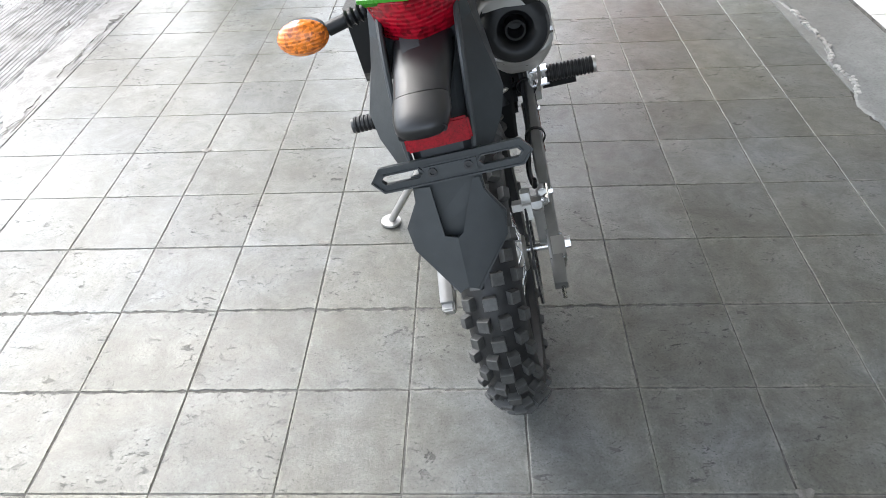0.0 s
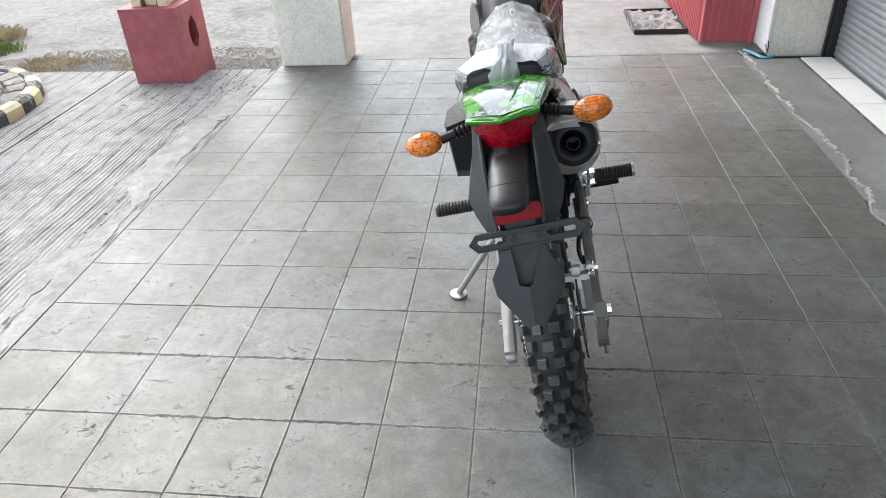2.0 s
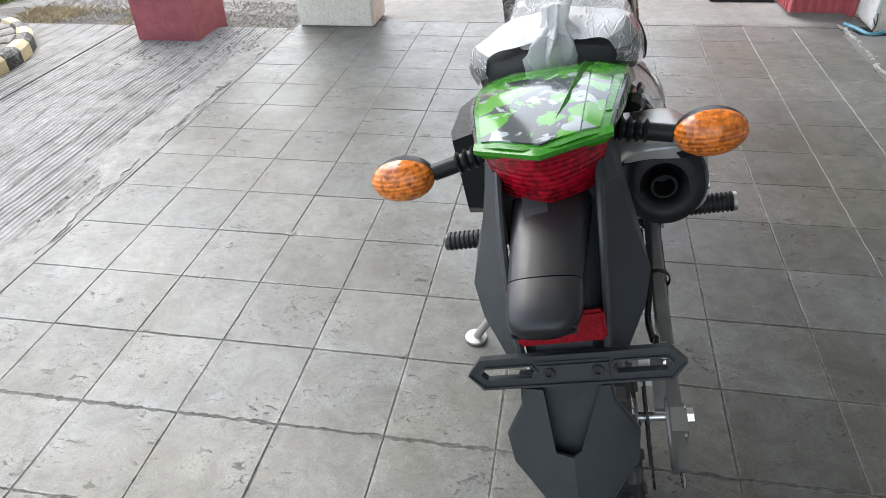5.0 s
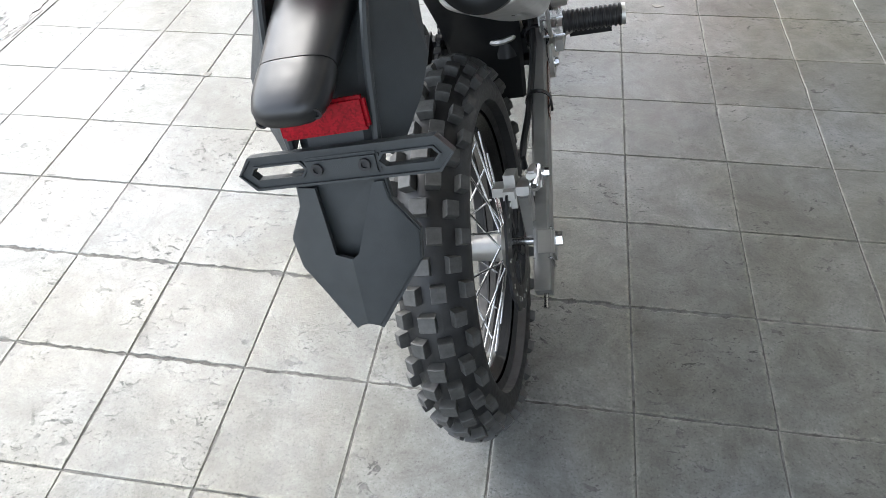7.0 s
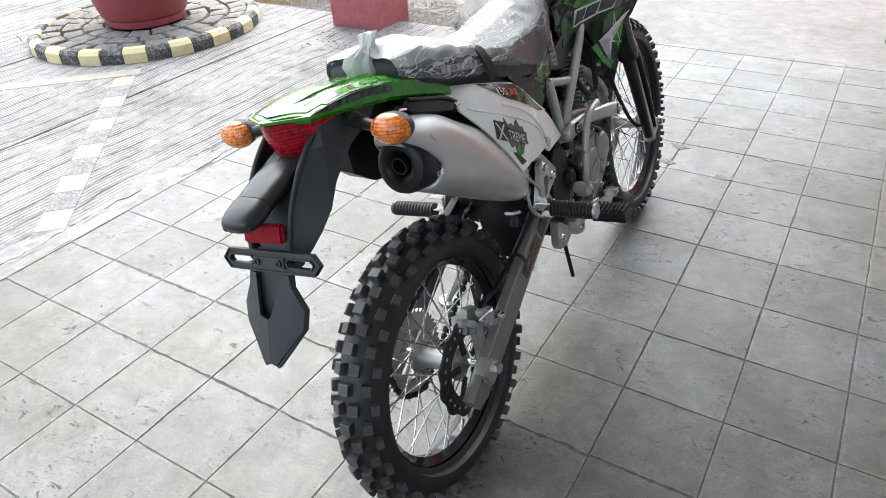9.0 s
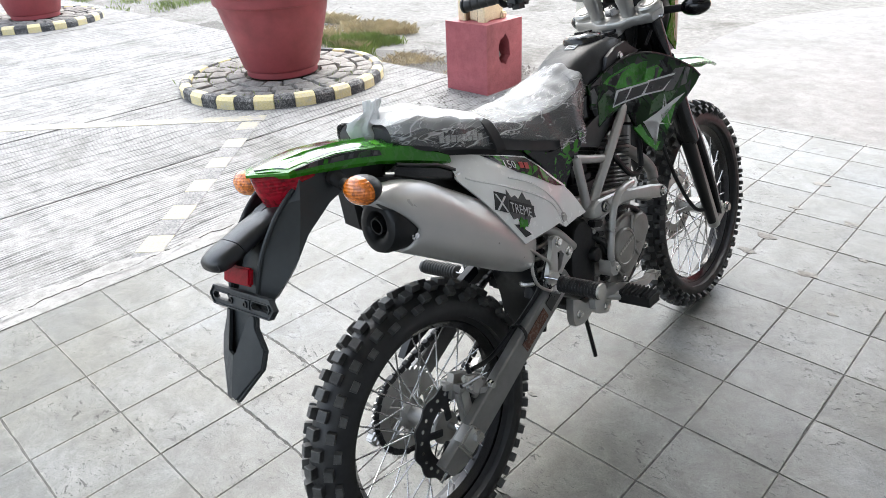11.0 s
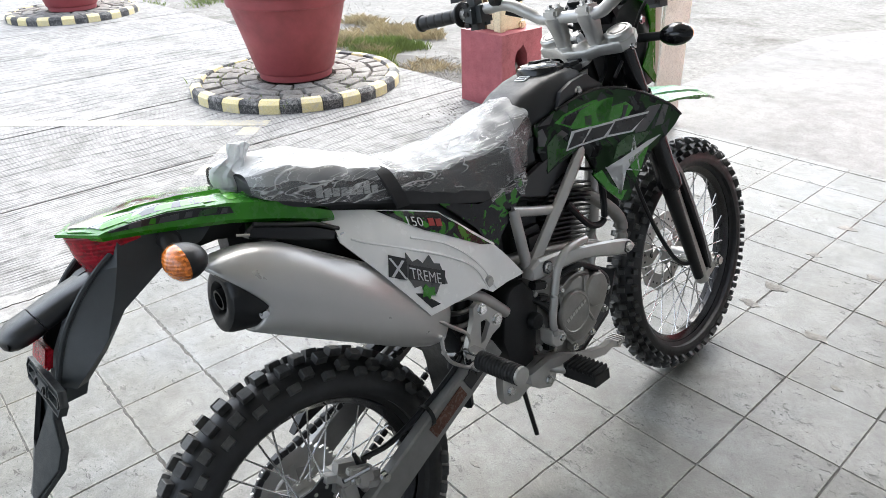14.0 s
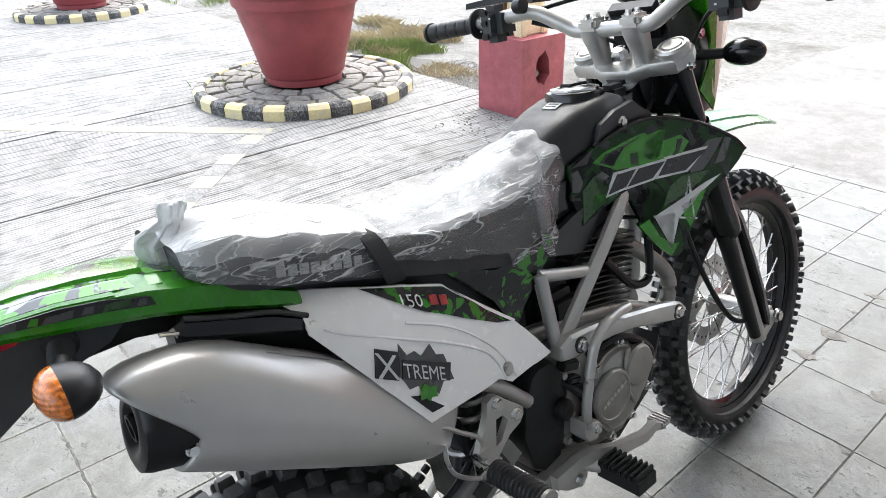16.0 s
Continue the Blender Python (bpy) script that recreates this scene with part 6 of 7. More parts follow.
# long black grab rail / tool box over the muffler
rail = part("side_rail", loft([[(x0, y, z0), (x1, y, z0), (x1 + 0.003, y, z0 + 0.004), (x1 + 0.001, y, z1 - 0.004), (x1 - 0.004, y, z1), (x0, y, z1)] for y, x0, x1, z0, z1 in ((-0.028, 0.070, 0.096, 0.872, 0.884), (-0.018, 0.070, 0.100, 0.868, 0.891), (0.075, 0.070, 0.103, 0.834, 0.860), (0.118, 0.070, 0.103, 0.817, 0.838), (0.148, 0.070, 0.098, 0.808, 0.818))]), M_GLOSSBLACK, bike, "black plastic rail beside the tail", angle=25)
part("rail_edge", tube([(0.100, -0.018, 0.892), (0.104, 0.03, 0.876), (0.104, 0.078, 0.861), (0.103, 0.118, 0.839)], 0.0035, 8, 5), M_SATIN, rail)
part("rail_bolt", bolt((0.105, 0.119, 0.827), 0.007, 0.005), M_CHROME, rail)
part("rail_pin", tube([(0.098, -0.026, 0.878), (0.098, -0.046, 0.884)], 0.0022, 6, 1), M_CHROME, rail)
# dark box on the far side of the tail
bm = loft([[(-x0, y, z0), (-x1, y, z0 + 0.008), (-x1, y, z1 - 0.01), (-x0, y, z1)] for y, x0, x1, z0, z1 in ((0.015, 0.098, 0.144, 0.735, 0.858), (0.06, 0.09, 0.155, 0.70, 0.85), (0.20, 0.09, 0.165, 0.66, 0.83), (0.30, 0.09, 0.15, 0.65, 0.81))])
part("side_box", bm, M_BLACK, bike, "black plastic side cover")

# ---- muffler ----
MUF_DIR, MUF_UP = Vector((0, 0.862, -0.507)), Vector((0, 0.507, 0.862))
MUF_AT = Vector((0.112, -0.088, 0.836))


def shell_ring(s_top, h_top, s_side, s_low, h_low, hw, n=64, grow=1.0):
    """One line round the muffler shell; its top, sides and bottom may lie at different places along it."""
    ring = []
    for k in range(n):
        q = 2 * math.pi * k / n
        c, v = math.cos(q), math.sin(q)
        w = abs(v)
        s = s_side + ((s_top if v > 0 else s_low) - s_side) * w
        h = -0.022 + ((h_top + 0.022) * w ** 0.80 if v > 0 else (h_low + 0.022) * w ** 0.72)
        x = hw * math.copysign(abs(c) ** 0.62, c) * (1.0 - 0.20 * max(0.0, h) / 0.07)
        # pressed fold that runs from the top down to the front
        over = max(0.0, min(1.0, (h - 0.061 + 0.32 * (s - 0.077)) / 0.030))
        start = max(0.0, min(1.0, (s - 0.055) / 0.06))
        press = 0.0065 * over * over * (3 - 2 * over) * start
        x -= math.copysign(press, x) if abs(c) > 0.2 else 0.0
        ring.append(MUF_AT + Vector((x * grow, 0, 0)) + MUF_DIR * s + MUF_UP * (h - 0.4 * press) * grow)
    return ring


SHELL = (  # along the top, height of the top, along the sides, along the bottom, height of the bottom, half width
    (-0.033, 0.010, 0.054, 0.046, -0.064, 0.0525), (-0.0335, 0.014, 0.0545, 0.047, -0.0655, 0.0545), (-0.030, 0.021, 0.057, 0.049, -0.0665, 0.0560), (-0.018, 0.032, 0.062, 0.053, -0.067, 0.0570), (0.0, 0.043, 0.070, 0.061, -0.067, 0.0575), (0.025, 0.055, 0.086, 0.080, -0.067, 0.0580),
    (0.055, 0.0635, 0.105, 0.102, -0.067, 0.0582), (0.085, 0.0675, 0.125, 0.124, -0.067, 0.0582), (0.120, 0.0685, 0.148, 0.148, -0.067, 0.0578), (0.155, 0.0685, 0.172, 0.172, -0.067, 0.0570), (0.195, 0.068, 0.205, 0.205, -0.067, 0.0558), (0.24, 0.066, 0.24, 0.24, -0.067, 0.0540), (0.30, 0.062, 0.30, 0.30, -0.067, 0.0505),
    (0.35, 0.057, 0.35, 0.35, -0.066, 0.0465), (0.40, 0.048, 0.40, 0.40, -0.061, 0.040), (0.43, 0.036, 0.43, 0.43, -0.050, 0.033), (0.445, 0.018, 0.445, 0.445, -0.038, 0.020))
muffler = part("muffler", loft([shell_ring(*SHELL[0], grow=0.95)] + [shell_ring(*r) for r in SHELL]), M_MUFFLER, bike, "satin silver exhaust muffler with a pressed fold", None, 50)


def cap_ring(y, r, n=64):
    return [Vector((0.1145 + r * math.cos(2 * math.pi * k / n), y + 0.22 * r * math.sin(2 * math.pi * k / n), 0.8085 + r * math.sin(2 * math.pi * k / n))) for k in range(n)]


edge = shell_ring(*SHELL[0], grow=0.965)
blend_in = [a.lerp(b, 0.55) for a, b in zip(edge, cap_ring(-0.086, 0.051))]
part("end_cap", loft([edge, blend_in, cap_ring(-0.090, 0.0495), cap_ring(-0.099, 0.045), cap_ring(-0.1025, 0.036), cap_ring(-0.102, 0.027), cap_ring(-0.096, 0.021), cap_ring(-0.088, 0.017), cap_ring(-0.066, 0.012)]), M_BLACK, muffler, "matt black muffler end cap", None, 40)
bm = lathe([(0.012, -0.006), (0.015, -0.006), (0.015, 0.02), (0.012, 0.02)], 24, "y", close=True)
part("tail_pipe", bm, M_BLACK, muffler, "", Matrix.Translation((0.1145, -0.096, 0.8085)))
part("cap_screw", bolt((0.1615, -0.062, 0.782), 0.006, 0.006), M_CHROME, muffler)
part("exhaust_pipe", tube([(0.03, 0.75, 0.70), (0.05, 0.83, 0.665), (0.075, 0.895, 0.59), (0.080, 0.86, 0.53), (0.070, 0.74, 0.58), (0.06, 0.52, 0.62), (0.085, 0.34, 0.64), (0.112, 0.25, 0.645)], 0.0155, 14, 7), M_ENGINE, bike, "warm grey exhaust header pipe")

# ---- frame ----
for sgn in (1, -1):
    part("frame_beam", tube([(sgn * 0.035, 0.915, 0.895), (sgn * 0.070, 0.82, 0.855), (sgn * 0.100, 0.735, 0.800), (sgn * 0.106, 0.672, 0.741), (sgn * 0.108, 0.620, 0.692), (sgn * 0.108, 0.524, 0.594)], 0.0145, 10, 6, flat=0.75), M_SILVER, bike, "silver frame beam")
    part("frame_strut", tube([(sgn * 0.100, 0.514, 0.742), (sgn * 0.104, 0.520, 0.68), (sgn * 0.107, 0.530, 0.592)], 0.0115, 10, 4), M_SILVER, bike, "silver frame strut")
    part("frame_strut", tube([(sgn * 0.100, 0.510, 0.739), (sgn * 0.102, 0.575, 0.720), (sgn * 0.102, 0.645, 0.702)], 0.0105, 10, 4), M_SILVER, bike, "silver frame strut")
    part("frame_strut", tube([(sgn * 0.100, 0.340, 0.634), (sgn * 0.108, 0.388, 0.606), (sgn * 0.106, 0.450, 0.545)], 0.012, 10, 4), M_DARKSTEEL if sgn < 0 else M_SILVER, bike, "frame strut behind the footrest bracket")
    rings = []
    for y, zt, zb, x in ((0.512, 0.606, 0.595, 0.118), (0.516, 0.618, 0.592, 0.124), (0.535, 0.633, 0.590, 0.130), (0.58, 0.631, 0.592, 0.134), (0.63, 0.625, 0.592, 0.138), (0.69, 0.612, 0.582, 0.140), (0.755, 0.598, 0.560, 0.140), (0.82, 0.579, 0.541, 0.137), (0.838, 0.570, 0.543, 0.136), (0.847, 0.559, 0.550, 0.135)):
        z, h = (zt + zb) / 2, (zt - zb) / 2
        rings.append([(sgn * (x + dx), y, z + k * h) for dx, k in ((-0.014, -0.8), (0.002, -1), (0.008, -0.75), (0.0105, 0.0), (0.008, 0.75), (0.002, 1), (-0.014, 0.8))])
    arm_ = part("engine_bracket", loft(rings), M_SILVER, bike, "silver engine bracket arm", None, 32)
    for y, z, x in ((0.818, 0.560, 0.144), (0.550, 0.612, 0.139)):
        part("bolt_seat", lathe([(0.014, 0.0), (0.014, 0.004), (0.012, 0.005), (0.001, 0.005)], 20, "x"), M_DARKSTEEL, arm_, "dark bolt recess", Matrix.Translation((sgn * x, y, z)) @ Matrix.Rotation(0 if sgn > 0 else math.pi, 4, "Z"))
        part("bracket_bolt", bolt((sgn * (x + 0.004), y, z), 0.009, 0.007), M_CHROME, arm_)
part("down_tube", tube([(0, 0.93, 0.88), (0, 0.90, 0.70), (0, 0.86, 0.50), (0, 0.78, 0.37)], 0.018, 12, 5), M_SILVER, bike)

# ---- engine ----
eng = part("engine", loft([[(sx * w, y, z) for sx, z in ((-1, z0), (-1, z1), (-0.8, z1 + 0.012), (0.8, z1 + 0.012), (1, z1), (1, z0), (0.8, z0 - 0.012), (-0.8, z0 - 0.012))] for y, w, z0, z1 in ((0.475, 0.085, 0.40, 0.54), (0.53, 0.105, 0.375, 0.565), (0.68, 0.108, 0.365, 0.565), (0.74, 0.10, 0.39, 0.54), (0.775, 0.08, 0.43, 0.51))]), M_ENGINE, bike, "warm grey air-cooled engine")
COVER = [(0.592, 0.524), (0.610, 0.540), (0.632, 0.550), (0.660, 0.552), (0.690, 0.543), (0.715, 0.528), (0.738, 0.503), (0.752, 0.466), (0.738, 0.446), (0.706, 0.418), (0.676, 0.399), (0.648, 0.393), (0.622, 0.398), (0.600, 0.425), (0.588, 0.477)]


def casting(outline, levels):
    """A cast lid: the outline drawn in towards its middle, level by level of (x, scale)."""
    cy, cz = sum(p[0] for p in outline) / len(outline), sum(p[1] for p in outline) / len(outline)
    return loft([[(x, cy + (y - cy) * k, cz + (z - cz) * k) for y, z in outline] for x, k in levels])


clutch = part("clutch_cover", casting(COVER, ((0.095, 1.0), (0.118, 1.0), (0.1185, 1.03), (0.124, 1.03), (0.1245, 0.97), (0.131, 0.93), (0.135, 0.84), (0.136, 0.6))), M_ENGINE, eng, "cast clutch cover", None, 30)
part("clutch_disc", lathe([(0.050, 0.0), (0.050, 0.005), (0.047, 0.009), (0.043, 0.010), (0.041, 0.008), (0.020, 0.009), (0.001, 0.009)], 40, "x"), M_ENGINE, clutch, "round raised cover", Matrix.Translation((0.134, 0.622, 0.478)))
part("filter_cover", lathe([(0.040, 0.0), (0.040, 0.008), (0.036, 0.013), (0.028, 0.0145), (0.001, 0.0145)], 32, "x"), M_ENGINE, clutch, "small round cover", Matrix.Translation((0.128, 0.704, 0.498)))
part("cover_rib", tube([(0.137, 0.672, 0.546), (0.139, 0.660, 0.510), (0.139, 0.664, 0.470), (0.137, 0.684, 0.432)], 0.0035, 8, 5), M_ENGINE, clutch, "raised casting rib")
for i in range(7):
    part("cast_block", block((0.0015, 0.0080, 0.007 + 0.002 * (i % 2)), (0.1435, 0.593 + 0.0098 * i, 0.471 + 0.0035 * i), 0, Matrix.Rotation(0.33, 4, "X")), M_ALLOY, clutch, "raised casting block")
for y, z in ((0.600, 0.538), (0.668, 0.560), (0.726, 0.530), (0.757, 0.480), (0.742, 0.432), (0.690, 0.396), (0.628, 0.386), (0.590, 0.432), (0.582, 0.500)):
    part("bolt_boss", lathe([(0.0095, 0.0), (0.0095, 0.016), (0.008, 0.018), (0.001, 0.018)], 14, "x"), M_ENGINE, clutch, "", Matrix.Translation((0.108, y, z)))
    part("cover_bolt", bolt((0.126, y, z), 0.0058, 0.006), M_CHROME, clutch)
part("case_web", casting([(0.485, 0.545), (0.56, 0.560), (0.60, 0.545), (0.605, 0.43), (0.575, 0.395), (0.50, 0.39)], ((0.06, 1.0), (0.098, 1.0), (0.104, 0.94))), M_DARKSTEEL, eng, "dark crankcase web")
part("round_cap", lathe([(0.019, 0.0), (0.019, 0.012), (0.016, 0.017), (0.010, 0.018), (0.001, 0.016)], 24, "x"), M_BLACK, eng, "round black cap", Matrix.Translation((0.110, 0.519, 0.497)))
for y, z, w, h in ((0.545, 0.568, 0.040, 0.018), (0.552, 0.538, 0.030, 0.012), (0.562, 0.515, 0.022, 0.016), (0.556, 0.418, 0.026, 0.014)):
    part("connector", block((0.020, w, h), (0.112, y, z), 0.003, Matrix.Rotation(-0.3, 4, "X")), M_BLACK, eng, "black cable connector")
for y, z in ((0.535, 0.550), (0.568, 0.556), (0.545, 0.470), (0.560, 0.446), (0.530, 0.425), (0.575, 0.402)):
    part("case_bolt", bolt((0.106, y, z), 0.0065, 0.008), M_ALLOY, eng)
CYL = Matrix.Translation((0.0, 0.715, 0.655)) @ Matrix.Rotation(radians(-12), 4, "X")
bm = block((0.105, 0.105, 0.17), (0, 0, 0), 0.02)
part("cylinder", bm, M_BARECYL, eng, "finned cylinder barrel", CYL)
for i in range(16):
    bm = block((0.148 - 0.003 * (i % 2), 0.146, 0.0024), (0, 0, -0.082 + 0.0105 * i), 0.0006)
    part("cooling_fin", bm, M_BARECYL, eng, "", CYL)
bm = block((0.125, 0.12, 0.07), (0, 0.0, 0.125), 0.014)
box(bm, (0.08, 0.09, 0.03), (0, 0, 0.17), 0.01)
part("cylinder_head", bm, M_DARKSTEEL, eng, "dark cylinder head", CYL)
bm = block((0.09, 0.11, 0.12), (0.0, 0.60, 0.655), 0.02)
box(bm, (0.05, 0.08, 0.06), (0.05, 0.60, 0.64), 0.015)
part("carburettor", bm, M_DARKSTEEL, bike, "dark carburettor and intake")
GUARD = [(0.462, 0.585), (0.480, 0.594), (0.509, 0.592), (0.538, 0.556), (0.541, 0.518), (0.530, 0.483), (0.522, 0.440), (0.506, 0.400), (0.468, 0.395), (0.444, 0.414), (0.428, 0.484), (0.440, 0.542)]
part("engine_guard", casting(GUARD, ((0.04, 1.0), (0.104, 1.0), (0.110, 0.95), (0.112, 0.80))), M_BLACK, bike, "black plastic guard behind the engine", None, 40)
part("guard_core", loft([[(sx * w, y, z) for sx, z in ((-1, z0), (-1, z1), (1, z1), (1, z0))] for y, w, z0, z1 in ((0.44, 0.050, 0.42, 0.64), (0.54, 0.070, 0.40, 0.60), (0.575, 0.075, 0.42, 0.58))]), M_DARKSTEEL, bike, "dark engine mount")
part("skid_plate", loft([[(-w, y, z), (w, y, z), (w, y, z + 0.012), (-w, y, z + 0.012)] for y, z, w in ((0.50, 0.335, 0.08), (0.70, 0.325, 0.085), (0.82, 0.37, 0.075), (0.88, 0.45, 0.06))]), M_BLACK, bike)
kick = part("kick_lever", tube([(0.148, 0.668, 0.634), (0.154, 0.628, 0.638), (0.158, 0.590, 0.634), (0.159, 0.563, 0.612), (0.158, 0.551, 0.584), (0.157, 0.540, 0.543), (0.154, 0.533, 0.499), (0.151, 0.540, 0.466)], 0.0085, 12, 5), M_SILVER, bike, "silver kick start lever")
part("lever_clamp", casting([(0.527, 0.481), (0.545, 0.470), (0.566, 0.462), (0.574, 0.448), (0.556, 0.432), (0.536, 0.436), (0.524, 0.452)], ((0.122, 1.0), (0.150, 1.0), (0.153, 0.9))), M_SILVER, kick, "clamp of the kick lever")
part("clamp_bolt", bolt((0.152, 0.558, 0.450), 0.0065, 0.006), M_CHROME, kick)
part("hose", tube([(0.075, 0.80, 0.79), (0.090, 0.812, 0.74), (0.092, 0.816, 0.655), (0.090, 0.812, 0.620), (0.088, 0.785, 0.615), (0.085, 0.755, 0.632), (0.08, 0.700, 0.695)], 0.008, 8, 6), M_BLACK, bike, "black breather hose")
part("hose", tube([(0.104, 0.600, 0.556), (0.118, 0.632, 0.568), (0.122, 0.672, 0.566), (0.122, 0.720, 0.540), (0.120, 0.760, 0.503), (0.110, 0.776, 0.465), (0.09, 0.776, 0.42)], 0.0075, 8, 6), M_BLACK, bike, "black hose over the clutch cover")
part("hose", tube([(0.09, 0.50, 0.56), (0.118, 0.55, 0.52), (0.116, 0.575, 0.47), (0.10, 0.56, 0.42)], 0.007, 8, 5), M_BLACK, bike)
part("cable", tube([(0.05, 0.86, 0.90), (0.10, 0.80, 0.76), (0.075, 0.72, 0.76), (0.05, 0.64, 0.69)], 0.004, 6, 6), M_BLACK, bike)

# footrests and their brackets


def ribbed(a, b, r, ribs, material, name, parent, label, capmat=None):
    a, b = Vector(a), Vector(b)
    u, v = ring_frame(b - a)
    rings = []
    n = ribs * 4
    for k in range(n + 1):
        p = a.lerp(b, k / n)
        rr = r * (1.0 if k % 4 in (1, 2) else 0.86)
        rings.append([p + u * rr * math.cos(q) + v * rr * math.sin(q) for q in (2 * math.pi * j / 18 for j in range(18))])
    peg = part(name, loft(rings), material, parent, label, None, 30)
    if capmat:
        d = (b - a).normalized()
        part("end_disc", loft([[p + u * r * 0.92 * math.cos(q) + v * r * 0.92 * math.sin(q) for q in (2 * math.pi * j / 18 for j in range(18))] for p in (b - d * 0.002, b + d * 0.004)]), capmat, peg, "grey end disc")
    return peg


for sgn in (1, -1):
    low = 0.0 if sgn > 0 else 0.024
    ribbed((sgn * 0.158, 0.320, 0.516 - low), (sgn * (0.258 + low), 0.322, 0.514 - low), 0.019, 13, M_RUBBER, "passenger_footrest", bike, "ribbed black rubber passenger footrest", M_ALLOY if sgn > 0 else M_INKGREY)
    bm = bmesh.new()
    for dz in (-0.016, 0.016):
        box(bm, (0.040, 0.028, 0.005), (sgn * 0.142, 0.322, 0.514 + dz), 0.0015)
    box(bm, (0.006, 0.028, 0.034), (sgn * 0.124, 0.322, 0.514), 0.0015)
    part("footrest_hinge", bm, M_CHROME, bike, "bright footrest hinge")
    o = [(0.347, 0.604), (0.358, 0.609), (0.371, 0.606), (0.391, 0.586), (0.417, 0.562), (0.416, 0.550), (0.407, 0.539), (0.384, 0.531), (0.363, 0.514), (0.351, 0.501), (0.316, 0.503), (0.311, 0.519), (0.330, 0.556), (0.343, 0.582)]
    hole = [(0.360, 0.570), (0.374, 0.570), (0.383, 0.557), (0.365, 0.530), (0.353, 0.526)]
    bm = bmesh.new()
    es = []
    for loop in (o, hole):
        vs = [bm.verts.new((sgn * 0.118, y, z)) for y, z in loop]
        es += [bm.edges.new((vs[i], vs[(i + 1) % len(vs)])) for i in range(len(vs))]
    bmesh.ops.triangle_fill(bm, use_beauty=True, edges=es)
    geo = bmesh.ops.extrude_face_region(bm, geom=bm.faces[:])
    bmesh.ops.translate(bm, verts=[g for g in geo["geom"] if isinstance(g, bmesh.types.BMVert)], vec=(sgn * 0.012, 0, 0))
    br = part("footrest_bracket", bm, M_SILVER, bike, "silver footrest bracket plate")
    part("bracket_bolt", bolt((sgn * 0.130, 0.366, 0.594), 0.009, 0.007), M_CHROME, br)
    part("bracket_bolt", bolt((sgn * 0.130, 0.400, 0.558), 0.009, 0.007), M_CHROME, br)
    # rider's serrated footrest
    rows = [[(sgn * x, 0.575 + dy, 0.370 + dz) for dy, dz in ((-0.024, -0.012), (0.024, -0.012), (0.024, 0.012), (-0.024, 0.012))] for x in (0.150, 0.235)]
    peg = part("rider_footrest", loft(rows), M_BLACK, bike, "black serrated rider footrest", Matrix.Translation((0, 0, 0)))
    for k in range(8):
        x = 0.155 + 0.0105 * k
        part("rib", block((0.005, 0.050, 0.012), (sgn * x, 0.575, 0.386), 0.0015), M_RUBBER, peg)
    bm = tube([(sgn * 0.11, 0.535, 0.385), (sgn * 0.135, 0.545, 0.378), (sgn * 0.16, 0.57, 0.370)], 0.012, 10, 4)
    part("footrest_mount", bm, M_ALLOY, bike)
part("lower_bracket", sheet([(0.396, 0.407), (0.402, 0.430), (0.425, 0.420), (0.450, 0.398), (0.480, 0.404), (0.516, 0.412), (0.571, 0.395), (0.556, 0.368), (0.552, 0.342), (0.537, 0.331), (0.500, 0.345), (0.472, 0.366), (0.435, 0.352), (0.400, 0.360), (0.394, 0.376)], lambda y, z: 0.125, 0.02, 1), M_ALLOY, bike, "cast alloy footrest carrier")
for y, z in ((0.415, 0.385), (0.470, 0.385), (0.512, 0.392), (0.530, 0.352), (0.556, 0.384)):
    part("carrier_bolt", bolt((0.126, y, z), 0.008, 0.008), M_CHROME, bike)
rings = []
for x, y, z, h in ((0.135, 0.46, 0.392, 0.012), (0.140, 0.52, 0.403, 0.012), (0.140, 0.565, 0.393, 0.012), (0.138, 0.63, 0.363, 0.011), (0.130, 0.715, 0.337, 0.010), (0.122, 0.755, 0.334, 0.009), (0.118, 0.792, 0.314, 0.007)):
    rings.append([(x - 0.008, y, z - h), (x + 0.008, y, z - h), (x + 0.008, y, z + h), (x - 0.008, y, z + h)])
ped = part("brake_pedal", loft(rings), M_SILVER, bike, "silver rear brake pedal", None, 50)
bm = block((0.036, 0.030, 0.010), (0.114, 0.787, 0.322), 0.003)
for k in range(4):
    box(bm, (0.036, 0.003, 0.006), (0.114, 0.776 + 0.008 * k, 0.329), 0.0)
part("pedal_pad", bm, M_ALLOY, ped)
part("heel_guard", tube([(0.132, 0.325, 0.545), (0.136, 0.317, 0.566), (0.142, 0.282, 0.597), (0.142, 0.254, 0.621), (0.142, 0.240, 0.619), (0.142, 0.252, 0.594), (0.142, 0.252, 0.566), (0.141, 0.265, 0.534), (0.138, 0.304, 0.502), (0.132, 0.322, 0.498)], 0.0036, 8, 6), M_ALLOY, bike, "bent grey wire guard")
bm = bmesh.new()
pts = []
for k in range(73):
    q = 2 * math.pi * k / 12
    t = k / 72
    pts.append((0.050 + 0.030 * math.cos(q), 0.352 + 0.05 * t + 0.030 * math.sin(q), 0.47 + 0.16 * t))
tube(pts, 0.0055, 6, 1, bm)
part("shock_spring", bm, M_ALLOY, bike, "grey coil spring of the shock absorber")
part("shock_body", tube([(0.050, 0.345, 0.45), (0.050, 0.405, 0.65)], 0.019, 12, 1), M_DARKSTEEL, bike)
part("return_rod", tube([(0.095, 0.475, 0.37), (0.095, 0.503, 0.215)], 0.0055, 8, 1), M_BLACK, bike, "thin black rod")
